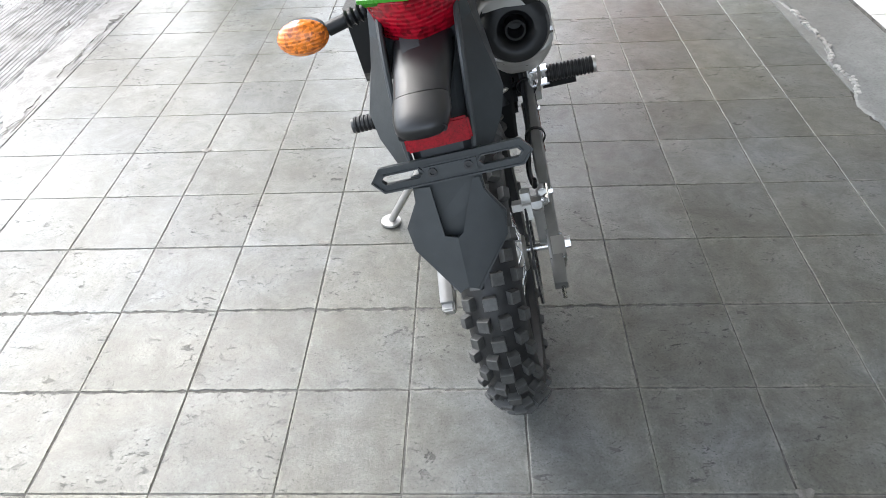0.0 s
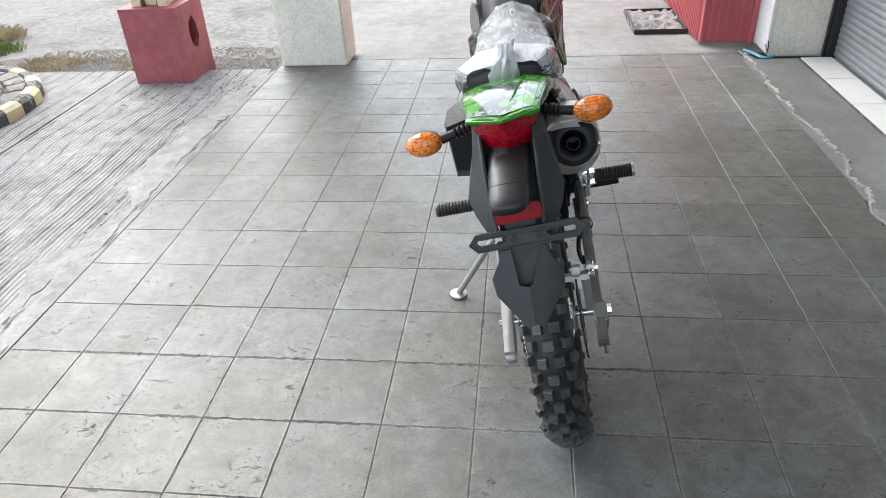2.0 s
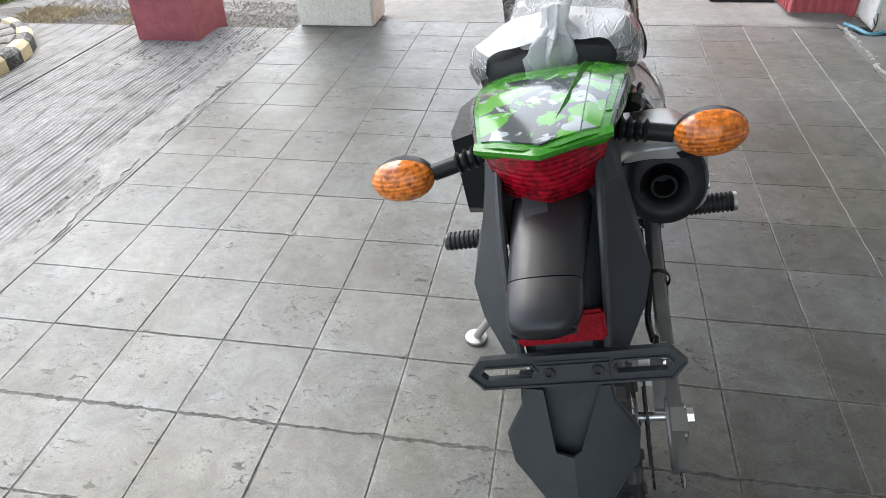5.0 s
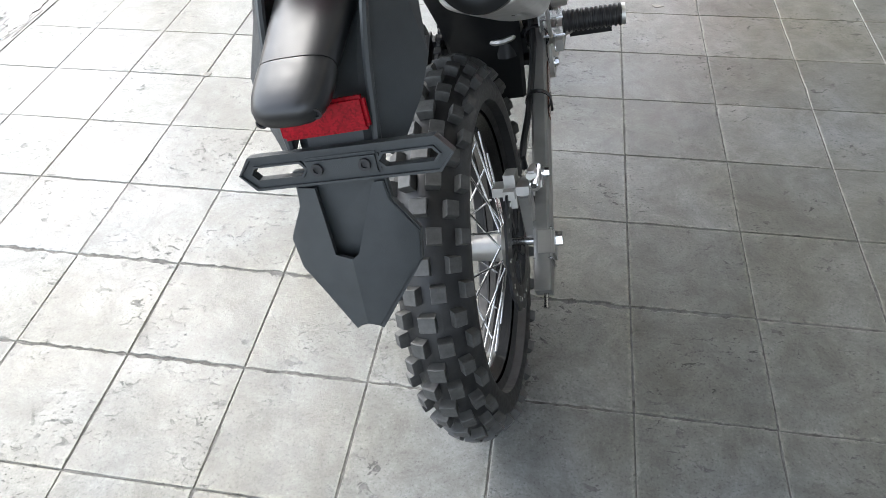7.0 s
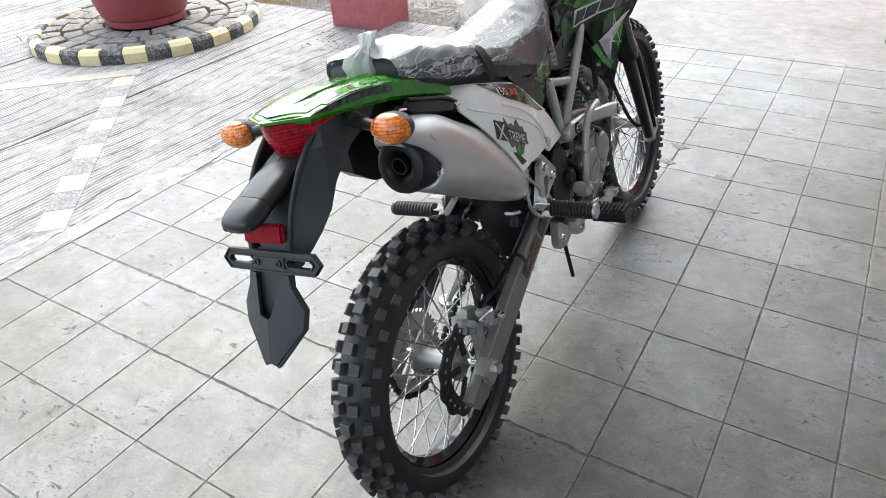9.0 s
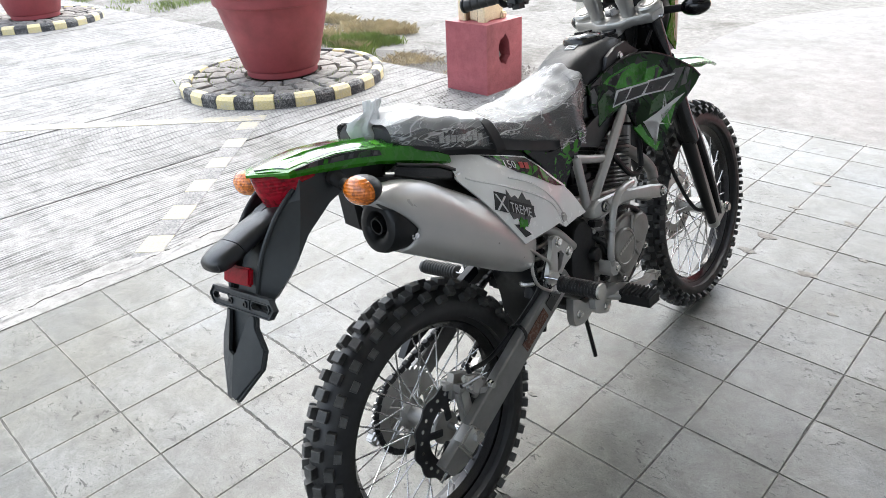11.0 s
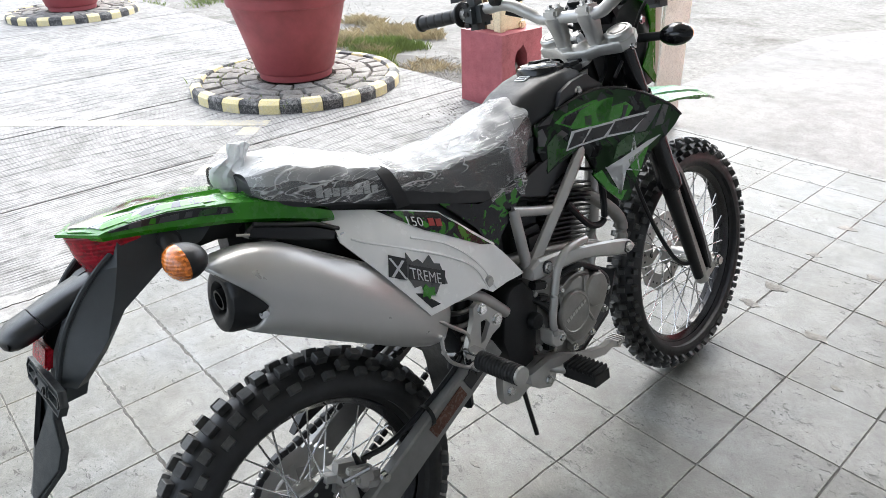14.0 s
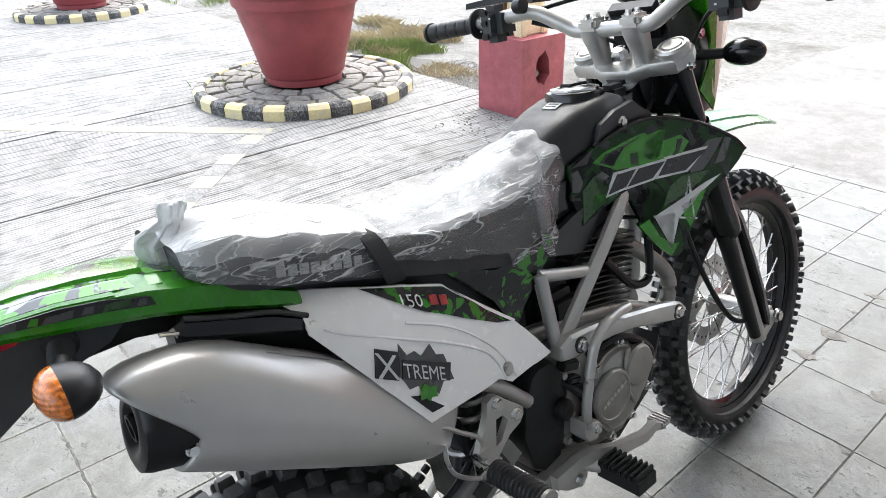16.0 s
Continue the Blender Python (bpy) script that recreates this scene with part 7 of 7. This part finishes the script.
# side stand, down on the floor
st = part("side_stand", tube([(-0.105, 0.455, 0.36), (-0.15, 0.462, 0.308), (-0.331, 0.499, 0.078)], 0.0105, 12, 5), M_ALLOY, bike, "grey steel side stand, folded down")
foot_m = Matrix.Translation((-0.335, 0.501, 0.0672)) @ Matrix.Rotation(radians(LEAN_DEG), 4, "Y")
part("stand_foot", lathe([(0.001, 0.0), (0.026, 0.0), (0.029, 0.003), (0.028, 0.009), (0.012, 0.013), (0.001, 0.014)], 24), M_ALLOY, st, "round stand foot", foot_m)

# ---- front end, steered slightly to the left ----

FRONT_END = STEER @ FORK_BACK


def leg_at(t):
    """A point on the fork leg's line, t metres up from the axle along the rake."""
    return Vector((0, 1.222, 0.345)) + RAKE * t


for sgn in (1, -1):
    off = Vector((sgn * 0.092, 0, 0))
    low = part("fork_slider", tube([leg_at(-0.045) + off, leg_at(0.10) + off, leg_at(0.305) + off], 0.0185, 18, 2), M_SILVER, bike, "silver fork slider", FRONT_END)
    part("rear_guard", tube([leg_at(-0.02) + off + Vector((sgn * 0.003, -0.013, -0.004)), leg_at(0.31) + off + Vector((sgn * 0.003, -0.013, -0.004))], (0.014, 0.019), 14, 2), M_BLACK, bike, "black guard behind the slider", FRONT_END)
    part("fork_tube", tube([leg_at(0.29) + off, leg_at(0.74) + off], 0.0225, 18, 1), M_GLOSSBLACK, bike, "black fork tube", FRONT_END)
    rings = []
    for t, r in ((0.300, 0.024), (0.302, 0.030), (0.33, 0.031), (0.36, 0.0285), (0.52, 0.0285), (0.58, 0.027)):
        p = leg_at(t) + off
        u, v = ring_frame(RAKE)
        rings.append([p + u * r * math.cos(q) + v * r * math.sin(q) for q in (2 * math.pi * j / 20 for j in range(20))])
    part("fork_guard", loft(rings), M_GLOSSBLACK, bike, "gloss black fork cover", FRONT_END)
    rings = []
    for t, w, d in ((0.36, 0.018, 0.034), (0.31, 0.030, 0.036), (0.20, 0.031, 0.040), (0.08, 0.029, 0.042), (-0.03, 0.022, 0.040)):
        p = leg_at(t) + off + Vector((0, d, d * 0.45))
        rings.append([p + Vector((w * a, b, 0)) for a, b in ((-0.9, -0.020), (-0.7, 0.0), (0.7, 0.0), (0.9, -0.020), (0.76, -0.026), (-0.76, -0.026))])
    part("slider_guard", loft(rings), M_BLACK, bike, "black plastic slider guard", FRONT_END)
    bm = block((0.036, 0.088, 0.050), leg_at(-0.012) + off + Vector((0, 0.036, 0)), 0.012, Matrix.Rotation(0.45, 4, "X"))
    part("axle_clamp", bm, M_ALLOY, bike, "cast axle clamp", FRONT_END)
    part("axle_nut", bolt((sgn * 0.112, FRONT[1], FRONT[2]), 0.013, 0.010), M_CHROME, bike, "", STEER)
part("front_axle", tube([(-0.10, FRONT[1], FRONT[2]), (0.10, FRONT[1], FRONT[2])], 0.009, 12, 1), M_CHROME, bike, "", STEER)
bm = block((0.045, 0.05, 0.10), (-0.078, 1.20, 0.40), 0.01, Matrix.Rotation(0.5, 4, "X"))
part("front_caliper", bm, M_ALLOY, bike, "front brake caliper", FRONT_END)
part("brake_hose", tube([leg_at(0.62) + Vector((0.04, -0.02, 0)), leg_at(0.40) + Vector((0.05, -0.075, 0)), leg_at(0.20) + Vector((0.055, -0.075, 0)), leg_at(0.05) + Vector((0.075, -0.055, 0)), leg_at(0.03) + Vector((0.105, 0.0, 0))], 0.006, 8, 6), M_BLACK, bike, "", FRONT_END)

# yokes, bar clamps and handlebar
for t, h, mat in ((0.722, 0.024, M_ALLOY), (0.53, 0.026, M_DARKSTEEL)):
    c = leg_at(t)
    outline = [(-0.128, 0.0), (-0.115, 0.030), (-0.075, 0.034), (-0.045, 0.012), (0.045, 0.012), (0.075, 0.034), (0.115, 0.030), (0.128, 0.0), (0.112, -0.032), (0.06, -0.040), (0.03, -0.060), (-0.03, -0.060), (-0.06, -0.040), (-0.112, -0.032)]
    rings = [[c + Vector((x * s, y * s * 0.92 + k * h * -0.40, k * h + y * 0.40 * s)) for x, y in outline] for k, s in ((-0.5, 0.96), (-0.35, 1.0), (0.35, 1.0), (0.5, 0.95))]
    part("fork_yoke", loft(rings), mat, bike, "cast alloy fork yoke" if mat is M_ALLOY else "dark lower fork yoke", FRONT_END, 40)
top_c = leg_at(0.735)
for sgn in (1, -1):
    bm = lathe([(0.030, -0.006), (0.030, 0.010), (0.026, 0.015), (0.023, 0.015), (0.022, 0.012), (0.018, 0.012), (0.017, 0.016), (0.001, 0.016)], 28)
    part("fork_cap", bm, M_ALLOY, bike, "round fork cap", FRONT_END @ Matrix.Translation(top_c + Vector((sgn * 0.092, 0, 0))) @ RAKE.to_track_quat("Z", "Y").to_matrix().to_4x4())
    rings = []
    for y, z, w, d in ((0.916, 0.992, 0.018, 0.020), (0.912, 1.004, 0.0165, 0.018), (0.902, 1.025, 0.0165, 0.017), (0.894, 1.044, 0.019, 0.019), (0.888, 1.058, 0.0205, 0.021), (0.884, 1.071, 0.0205, 0.022)):
        rings.append([(sgn * 0.045 + w * math.copysign(abs(math.cos(q)) ** 0.6, math.cos(q)), y + d * math.copysign(abs(math.sin(q)) ** 0.6, math.sin(q)), z) for q in (2 * math.pi * k / 20 for k in range(20))])
    riser = part("bar_clamp", loft(rings), M_ALLOY, bike, "cast alloy handlebar clamp", FRONT_END, 35)
    part("clamp_cap", block((0.040, 0.046, 0.022), (sgn * 0.045, 0.884, 1.0835), 0.006), M_ALLOY, riser, "cast clamp cap")
    for dy in (-0.014, 0.014):
        part("clamp_bolt", bolt((sgn * 0.045, 0.883 + dy, 1.095), 0.0065, 0.008, "z"), M_CHROME, riser)
for sgn in (1, -1):
    part("pinch_bolt", bolt((sgn * 0.122, 0.929, 0.993), 0.006, 0.008 * sgn), M_CHROME, bike, "", FRONT_END)
stem = lathe([(0.001, 0.012), (0.014, 0.012), (0.018, 0.006), (0.018, -0.006), (0.001, -0.006)], 6)
part("stem_nut", stem, M_CHROME, bike, "", FRONT_END @ Matrix.Translation(top_c + Vector((0, -0.028, 0.005))) @ RAKE.to_track_quat("Z", "Y").to_matrix().to_4x4())
bar = [(-0.40, 0.795, 1.108), (-0.30, 0.822, 1.112), (-0.22, 0.845, 1.118), (-0.165, 0.862, 1.118), (-0.11, 0.876, 1.090), (-0.075, 0.882, 1.074), (0.0, 0.884, 1.072), (0.075, 0.882, 1.074), (0.11, 0.876, 1.090), (0.165, 0.862, 1.118), (0.22, 0.845, 1.118), (0.30, 0.822, 1.112), (0.40, 0.795, 1.108)]
part("handlebar", tube(bar, 0.0138, 16, 5), M_SILVER, bike, "silver tubular handlebar", FRONT_END)
for sgn in (1, -1):
    rings = []
    for k in range(41):
        p = Vector((sgn * 0.285, 0.826, 1.112)).lerp(Vector((sgn * 0.400, 0.794, 1.107)), k / 40)
        u, v = ring_frame(Vector((sgn * 0.115, -0.032, -0.005)))
        r = (0.0165 + 0.0015 * k / 40) * (0.91 if k in (8, 16, 24, 32) else 1.0)
        rings.append([p + u * r * math.cos(q) + v * r * math.sin(q) for q in (2 * math.pi * j / 20 for j in range(20))])
    g = part("grip", loft(rings), M_RUBBER, bike, "grooved black rubber grip", FRONT_END, 30)
    part("grip_collar", lathe([(0.030, 0), (0.031, 0.003), (0.030, 0.006), (0.016, 0.007), (0.016, 0.0)], 22, "x"), M_RUBBER, g, "", Matrix.Translation((sgn * 0.283 - 0.003, 0.826, 1.112)))
    part("grip_end", lathe([(0.001, 0), (0.017, 0), (0.021, 0.003), (0.021, 0.008), (0.017, 0.010), (0.001, 0.010)], 20, "x"), M_RUBBER, g, "", Matrix.Translation((sgn * 0.402 - 0.005, 0.794, 1.107)))
    bm = block((0.056, 0.058, 0.072), (sgn * 0.246, 0.836, 1.108), 0.016)
    box(bm, (0.030, 0.030, 0.03), (sgn * 0.240, 0.862, 1.095), 0.008)
    sw = part("switch_box", bm, M_GREY_PLASTIC, bike, "charcoal handlebar switch box", FRONT_END)
    for dz, w, mat in ((0.024, 0.024, M_BLACK), (0.004, 0.020, M_BLACK), (-0.022, 0.022, M_BLACK)):
        part("switch", block((w, 0.008, 0.013), (sgn * 0.250, 0.807, 1.108 + dz), 0.003), mat, sw, "black switch")
    for dx, dz in ((-0.016, 0.012), (0.016, 0.012), (-0.012, -0.010)):
        part("switch_mark", block((0.004, 0.001, 0.003), (sgn * 0.250 + dx, 0.8065, 1.108 + dz), 0), M_INKWHITE, sw)
    bm = block((0.034, 0.034, 0.026), (sgn * 0.198, 0.868, 1.120), 0.006)
    part("lever_clamp", bm, M_DARKSTEEL, bike, "", FRONT_END)
    part("lever", tube([(sgn * 0.20, 0.888, 1.118), (sgn * 0.25, 0.895, 1.110), (sgn * 0.33, 0.872, 1.104), (sgn * 0.385, 0.852, 1.106)], (0.008, 0.006), 10, 5, flat=0.8), M_DARKSTEEL, bike, "dark hand lever", FRONT_END)
    # folded black mirror stub
    bm = loft([[(sgn * x, y + a, z + b) for a, b in ((-0.012, -0.004), (0.045, -0.006), (0.055, 0.006), (-0.010, 0.008))] for x, y, z in ((0.20, 0.91, 1.140), (0.30, 0.93, 1.150), (0.37, 0.92, 1.148), (0.395, 0.91, 1.146))])
    part("hand_shield", bm, M_BLACK, bike, "black plastic hand shield", FRONT_END)
bm = lathe([(0.001, 0.0), (0.013, 0.0), (0.015, 0.004), (0.015, 0.02), (0.001, 0.02)], 16, "x")
part("mirror_boss", bm, M_BLACK, bike, "", FRONT_END @ Matrix.Translation((-0.19, 0.838, 1.135)))
part("cable", tube([(-0.20, 0.89, 1.12), (-0.10, 0.98, 1.13), (0.0, 1.0, 1.08), (0.05, 0.93, 0.96), (0.06, 0.86, 0.90)], 0.0045, 8, 8), M_BLACK, bike, "", FRONT_END)
part("cable", tube([(-0.19, 0.88, 1.10), (-0.08, 0.96, 1.05), (0.02, 0.97, 1.00), (0.05, 0.92, 0.93)], 0.0045, 8, 8), M_BLACK, bike, "", FRONT_END)
part("cable", tube([(0.20, 0.89, 1.12), (0.12, 0.99, 1.15), (0.05, 1.0, 1.08), (0.06, 0.95, 0.97)], 0.0045, 8, 8), M_BLACK, bike, "", FRONT_END)
part("cable", tube([(0.22, 0.87, 1.11), (0.14, 0.94, 1.06), (0.10, 0.96, 1.00), (0.09, 0.90, 0.93)], 0.004, 8, 8), M_BLACK, bike, "", FRONT_END)

# headlight, cowl, dials
bm = loft([[(sx * w, y, z) for sx, z in ((-1, z0), (-1.05, (z0 + z1) / 2), (-0.8, z1), (0.8, z1), (1.05, (z0 + z1) / 2), (1, z0))] for y, w, z0, z1 in ((0.965, 0.07, 0.90, 1.06), (1.02, 0.085, 0.885, 1.09), (1.075, 0.080, 0.89, 1.07), (1.105, 0.06, 0.91, 1.03))])
part("headlight_shell", bm, M_BLACK, bike, "black headlight shell", FRONT_END)
for sgn in (1, -1):
    o = [(1.035, 1.100), (1.075, 1.085), (1.068, 1.03), (1.050, 0.965), (1.040, 0.93), (1.058, 0.905), (1.050, 0.890), (1.005, 0.935), (1.035, 0.975), (1.048, 1.025)]
    part("cowl_side", sheet(o, lambda y, z: 0.098 - 0.8 * (y - 1.05) ** 2, 0.004, 2, 0.0, sgn), M_GREEN, bike, "lime green headlight cowl", FRONT_END, 30)
    part("cowl_edge", sheet([(1.076, 1.085), (1.118, 1.082), (1.095, 1.02), (1.075, 0.96), (1.059, 0.905), (1.041, 0.93), (1.051, 0.965), (1.069, 1.03)], lambda y, z: 0.098 - 1.6 * (y - 1.05) ** 2, 0.004, 2, 0.0, sgn), M_CREAMPLASTIC, bike, "cream front edge of the cowl", FRONT_END, 30)
bm = loft([[(-w, y, z), (-w * 0.6, y + 0.01, z + 0.012), (w * 0.6, y + 0.01, z + 0.012), (w, y, z), (w * 0.6, y + 0.004, z + 0.004), (-w * 0.6, y + 0.004, z + 0.004)] for y, z, w in ((1.0, 1.115, 0.07), (1.05, 1.105, 0.09), (1.10, 1.03, 0.085), (1.115, 0.96, 0.07))])
part("cowl_top", bm, M_GREEN, bike, "lime green headlight cowl", FRONT_END, 30)
bm = block((0.12, 0.045, 0.075), (0.0, 0.965, 1.075), 0.012, Matrix.Rotation(0.6, 4, "X"))
part("dash", bm, M_BLACK, bike, "black instrument housing", FRONT_END)
part("cowl_bolt", bolt((0.10, 1.005, 1.04), 0.008, 0.006), M_CHROME, bike, "", FRONT_END)
bm = block((0.035, 0.05, 0.03), (0.02, 0.84, 0.965), 0.008)
part("ignition_lock", bm, M_DARKSTEEL, bike, "", FRONT_END)


def front_signal(sgn):
    at = Vector((sgn * 0.168, 1.035, 0.998))
    rings_a, rings_b = [], []
    for rings, dirn, ln in ((rings_a, 1, 0.020), (rings_b, -1, 0.030)):
        for k in range(8):
            t = k / 7
            s = math.sqrt(max(0.0, 1 - (t * 0.985) ** 2))
            rings.append([at + Vector((0.040 * s * math.cos(q), dirn * ln * t, 0.025 * s * math.sin(q))) for q in (2 * math.pi * j / 24 for j in range(24))])
    shell = part("turn_signal", loft(rings_b), M_GLOSSBLACK, bike, "black front turn signal shell", FRONT_END, 60)
    part("lens", loft(rings_a), M_AMBER, shell, "amber lens", None, 60)
    part("stalk", tube([(sgn * 0.09, 1.0, 1.0), at - Vector((sgn * 0.03, 0.006, 0))], 0.010, 10, 1), M_BLACK, shell)


front_signal(1)
front_signal(-1)

# high front fender
rings = []
for y, z, w, d in ((1.02, 0.842, 0.055, 0.020), (1.09, 0.852, 0.072, 0.026), (1.18, 0.848, 0.076, 0.026), (1.28, 0.833, 0.070, 0.024), (1.38, 0.808, 0.056, 0.020), (1.44, 0.786, 0.040, 0.014), (1.465, 0.775, 0.022, 0.008)):
    rings.append([(s * w, y, z - d * abs(s) ** 1.6) for s in (-1, -0.7, -0.35, 0, 0.35, 0.7, 1)] + [(s * w * 0.96, y, z - 0.006 - d * abs(s) ** 1.6) for s in (1, 0.7, 0.35, 0, -0.35, -0.7, -1)])
part("front_fender", loft(rings), M_GREEN, bike, "lime green high front fender", STEER, 40)
rings = []
for y, z, w, d in ((1.09, 0.853, 0.03, 0.010), (1.18, 0.849, 0.045, 0.012), (1.28, 0.834, 0.045, 0.012), (1.36, 0.815, 0.034, 0.010)):
    rings.append([(s * w, y, z + 0.003 - d * abs(s) ** 1.6) for s in (-1, -0.5, 0, 0.5, 1)] + [(s * w, y, z - 0.003 - d * abs(s) ** 1.6) for s in (1, 0.5, 0, -0.5, -1)])
part("fender_sticker", loft(rings), M_MINT, bike, "pale green sticker on the front fender", STEER, 40)
rings = []
for y, z, w in ((1.02, 0.838, 0.055), (0.985, 0.78, 0.05), (0.965, 0.70, 0.045), (0.955, 0.64, 0.04)):
    rings.append([(s * w, y - 0.012 * (1 - s * s), z) for s in (-1, -0.5, 0, 0.5, 1)] + [(s * w, y - 0.005 - 0.012 * (1 - s * s), z) for s in (1, 0.5, 0, -0.5, -1)])
part("fender_rear", loft(rings), M_BLACK, bike, "black rear half of the front fender", STEER, 40)

# ---- porch floor of cement tiles, laid last ----
PITCH, JOINT = 0.25, 0.0020
CHIPS = ((0.245, 1.712, 0.036), (0.476, 1.516, 0.034), (0.237, 1.555, 0.026), (0.592, 1.741, 0.016), (0.620, 1.302, 0.016), (0.242, 2.052, 0.026), (0.470, 2.03, 0.026), (0.240, 2.373, 0.030), (0.112, 0.342, 0.012), (-0.27, 0.26, 0.014), (0.76, -0.5, 0.016), (-0.75, 0.76, 0.016))
floor = setting("floor", block((3.03, 8.85, 0.10), (-0.005, -1.375, -0.0522)), M_MORTAR, "dark sunken mortar of the tiled porch floor")


def tile_mesh(half, seed, crack_low=0.0, crack_high=0.0):
    """One cement tile with worn, nibbled sides; a cracked side is more ragged."""
    random.seed(seed)
    n, ring = 5, []
    for (ax, ay), (bx, by) in (((-1, -1), (1, -1)), ((1, -1), (1, 1)), ((1, 1), (-1, 1)), ((-1, 1), (-1, -1))):
        low, high = ay == by == -1, ay == by == 1
        m = 21 if (low and crack_low) or (high and crack_high) else n
        for k in range(m):
            t = k / m
            bite = random.uniform(0, 0.0007) + (0.0028 * random.random() if random.random() < 0.14 else 0)
            if m == 21:
                bite = crack_low * random.random() ** 1.7 if low else crack_high * random.random() ** 1.7
            x, y = half * (ax + (bx - ax) * t), half * (ay + (by - ay) * t)
            if ax == bx:
                x -= ax * bite
            else:
                y -= ay * bite
            ring.append((x, y))
    shrink = lambda p, d: (p[0] - math.copysign(d if abs(p[0]) > half * 0.9 else 0, p[0]), p[1] - math.copysign(d if abs(p[1]) > half * 0.9 else 0, p[1]))
    bm = loft([[(*p, -0.02) for p in ring], [(*p, -0.0016) for p in ring], [(*shrink(p, 0.0016), 0.0) for p in ring]])
    data = bpy.data.meshes.new("tile")
    bmesh.ops.recalc_face_normals(bm, faces=bm.faces[:])
    bm.to_mesh(data)
    bm.free()
    data.materials.append(M_TILE)
    return data


half = (PITCH - JOINT) / 2
PLAIN = [tile_mesh(half, 600 + k) for k in range(9)]
lay = random.Random(77)
far_tiles = bmesh.new()
for c in range(-6, 6):
    for r in range(-23, 12):
        x, y = (c + 0.5) * PITCH, (r + 0.5) * PITCH
        if r < -6:
            loft([[(x + sx * half, y + sy * half, z) for sx, sy in ((-1, -1), (1, -1), (1, 1), (-1, 1))] for z in (-0.03, 0.0)], far_tiles)
            continue
        cracked = c <= 2 and r in (0, -1, -2)
        wide = 0.0075 if -5 <= c <= 1 else 0.006
        second = 0.0045 if -4 <= c <= 0 else 0.0025
        data = tile_mesh(half, 500 + c * 3 + r, {0: wide, -1: second}.get(r, 0.0), {-1: wide, -2: second}.get(r, 0.0)) if cracked else lay.choice(PLAIN)
        tilt = 0.12
        m = pose(x + lay.uniform(-0.0008, 0.0008), y + lay.uniform(-0.0008, 0.0008), lay.uniform(-0.001, 0.0), lay.uniform(-tilt, tilt), lay.uniform(-tilt, tilt), lay.uniform(-0.2, 0.2))
        placed("tile", data, floor, "", m)
tagged(part("far_tiles", far_tiles, M_TILE, floor), "", "", "", "stuff")
# narrow border course at the far end
for c in range(-6, 6):
    if (c + 0.5) * PITCH < -1.06:
        continue
    part("border_tile", block((PITCH - JOINT, 0.043, 0.03), ((c + 0.5) * PITCH, 3.026, -0.0155), 0.002), M_TILE, floor)

# ragged cement fillet where the tiles meet the cement strip
random.seed(9)
bm = bmesh.new()
ys = [3.04 - 0.022 * i for i in range(290)]
wander = [1.500 + 0.050 * noise.noise(Vector((y * 1.6, 7, 2))) + 0.030 * noise.noise(Vector((y * 6, 1, 2))) + random.uniform(-0.005, 0.005) for y in ys]
a = [bm.verts.new((x, y, 0.0008)) for x, y in zip(wander, ys)]
b = [bm.verts.new((x + random.uniform(0.003, 0.012), y, 0.0055 + random.uniform(0, 0.005))) for x, y in zip(wander, ys)]
c2 = [bm.verts.new((1.545 + random.uniform(-0.012, 0.02), y, 0.0032)) for y in ys]
for ra, rb in ((a, b), (b, c2)):
    for i in range(len(ys) - 1):
        bm.faces.new((ra[i], ra[i + 1], rb[i + 1], rb[i]))
setting("trim", bm, M_STRIP, "ragged cement edge over the last row of tiles")
bm = bmesh.new()
for i in range(len(ys) - 1):
    if noise.noise(Vector((ys[i] * 5, 4, 8))) > -0.05:
        w0, w1 = (0.002 + 0.010 * random.random() for _ in range(2))
        bm.faces.new([bm.verts.new(p) for p in ((wander[i] - w0, ys[i], 0.0006), (wander[i] + 0.002, ys[i], 0.0012), (wander[i + 1] + 0.002, ys[i + 1], 0.0012), (wander[i + 1] - w1, ys[i + 1], 0.0006))])
setting("trim_crack", bm, M_SOILGREY, "dirty crack along the ragged cement edge")
bm = bmesh.new()
for i in range(0, len(ys) - 1):
    if noise.noise(Vector((ys[i] * 4, 9, 3))) > 0.0:
        box(bm, (0.010 + 0.014 * random.random(), 0.012 + 0.016 * random.random(), 0.008), (wander[i] + 0.008 + 0.008 * random.random(), ys[i], 0.0075), 0.002, Matrix.Rotation(random.random() * 3, 4, "Z"))
tagged(part("cement_crumbs", bm, M_PALECEMENT), "pale broken cement along the ragged edge", "debris", "", "stuff")

# broken places in the tiles, filled with old mortar
random.seed(19)
for cx, cy, r in CHIPS:
    ring = []
    for k in range(13):
        q = 2 * math.pi * k / 13
        rr = r * random.uniform(0.55, 1.2)
        ring.append((cx + rr * math.cos(q) * 1.3, cy + rr * math.sin(q) * 0.8))
    bm = loft([[(x, y, -0.004) for x, y in ring], [(x, y, 0.0008) for x, y in ring], [(cx + (x - cx) * 0.6, cy + (y - cy) * 0.6, 0.0012) for x, y in ring]])
    part("broken_patch", bm, M_STONE, floor, "crumbled patch between tiles")
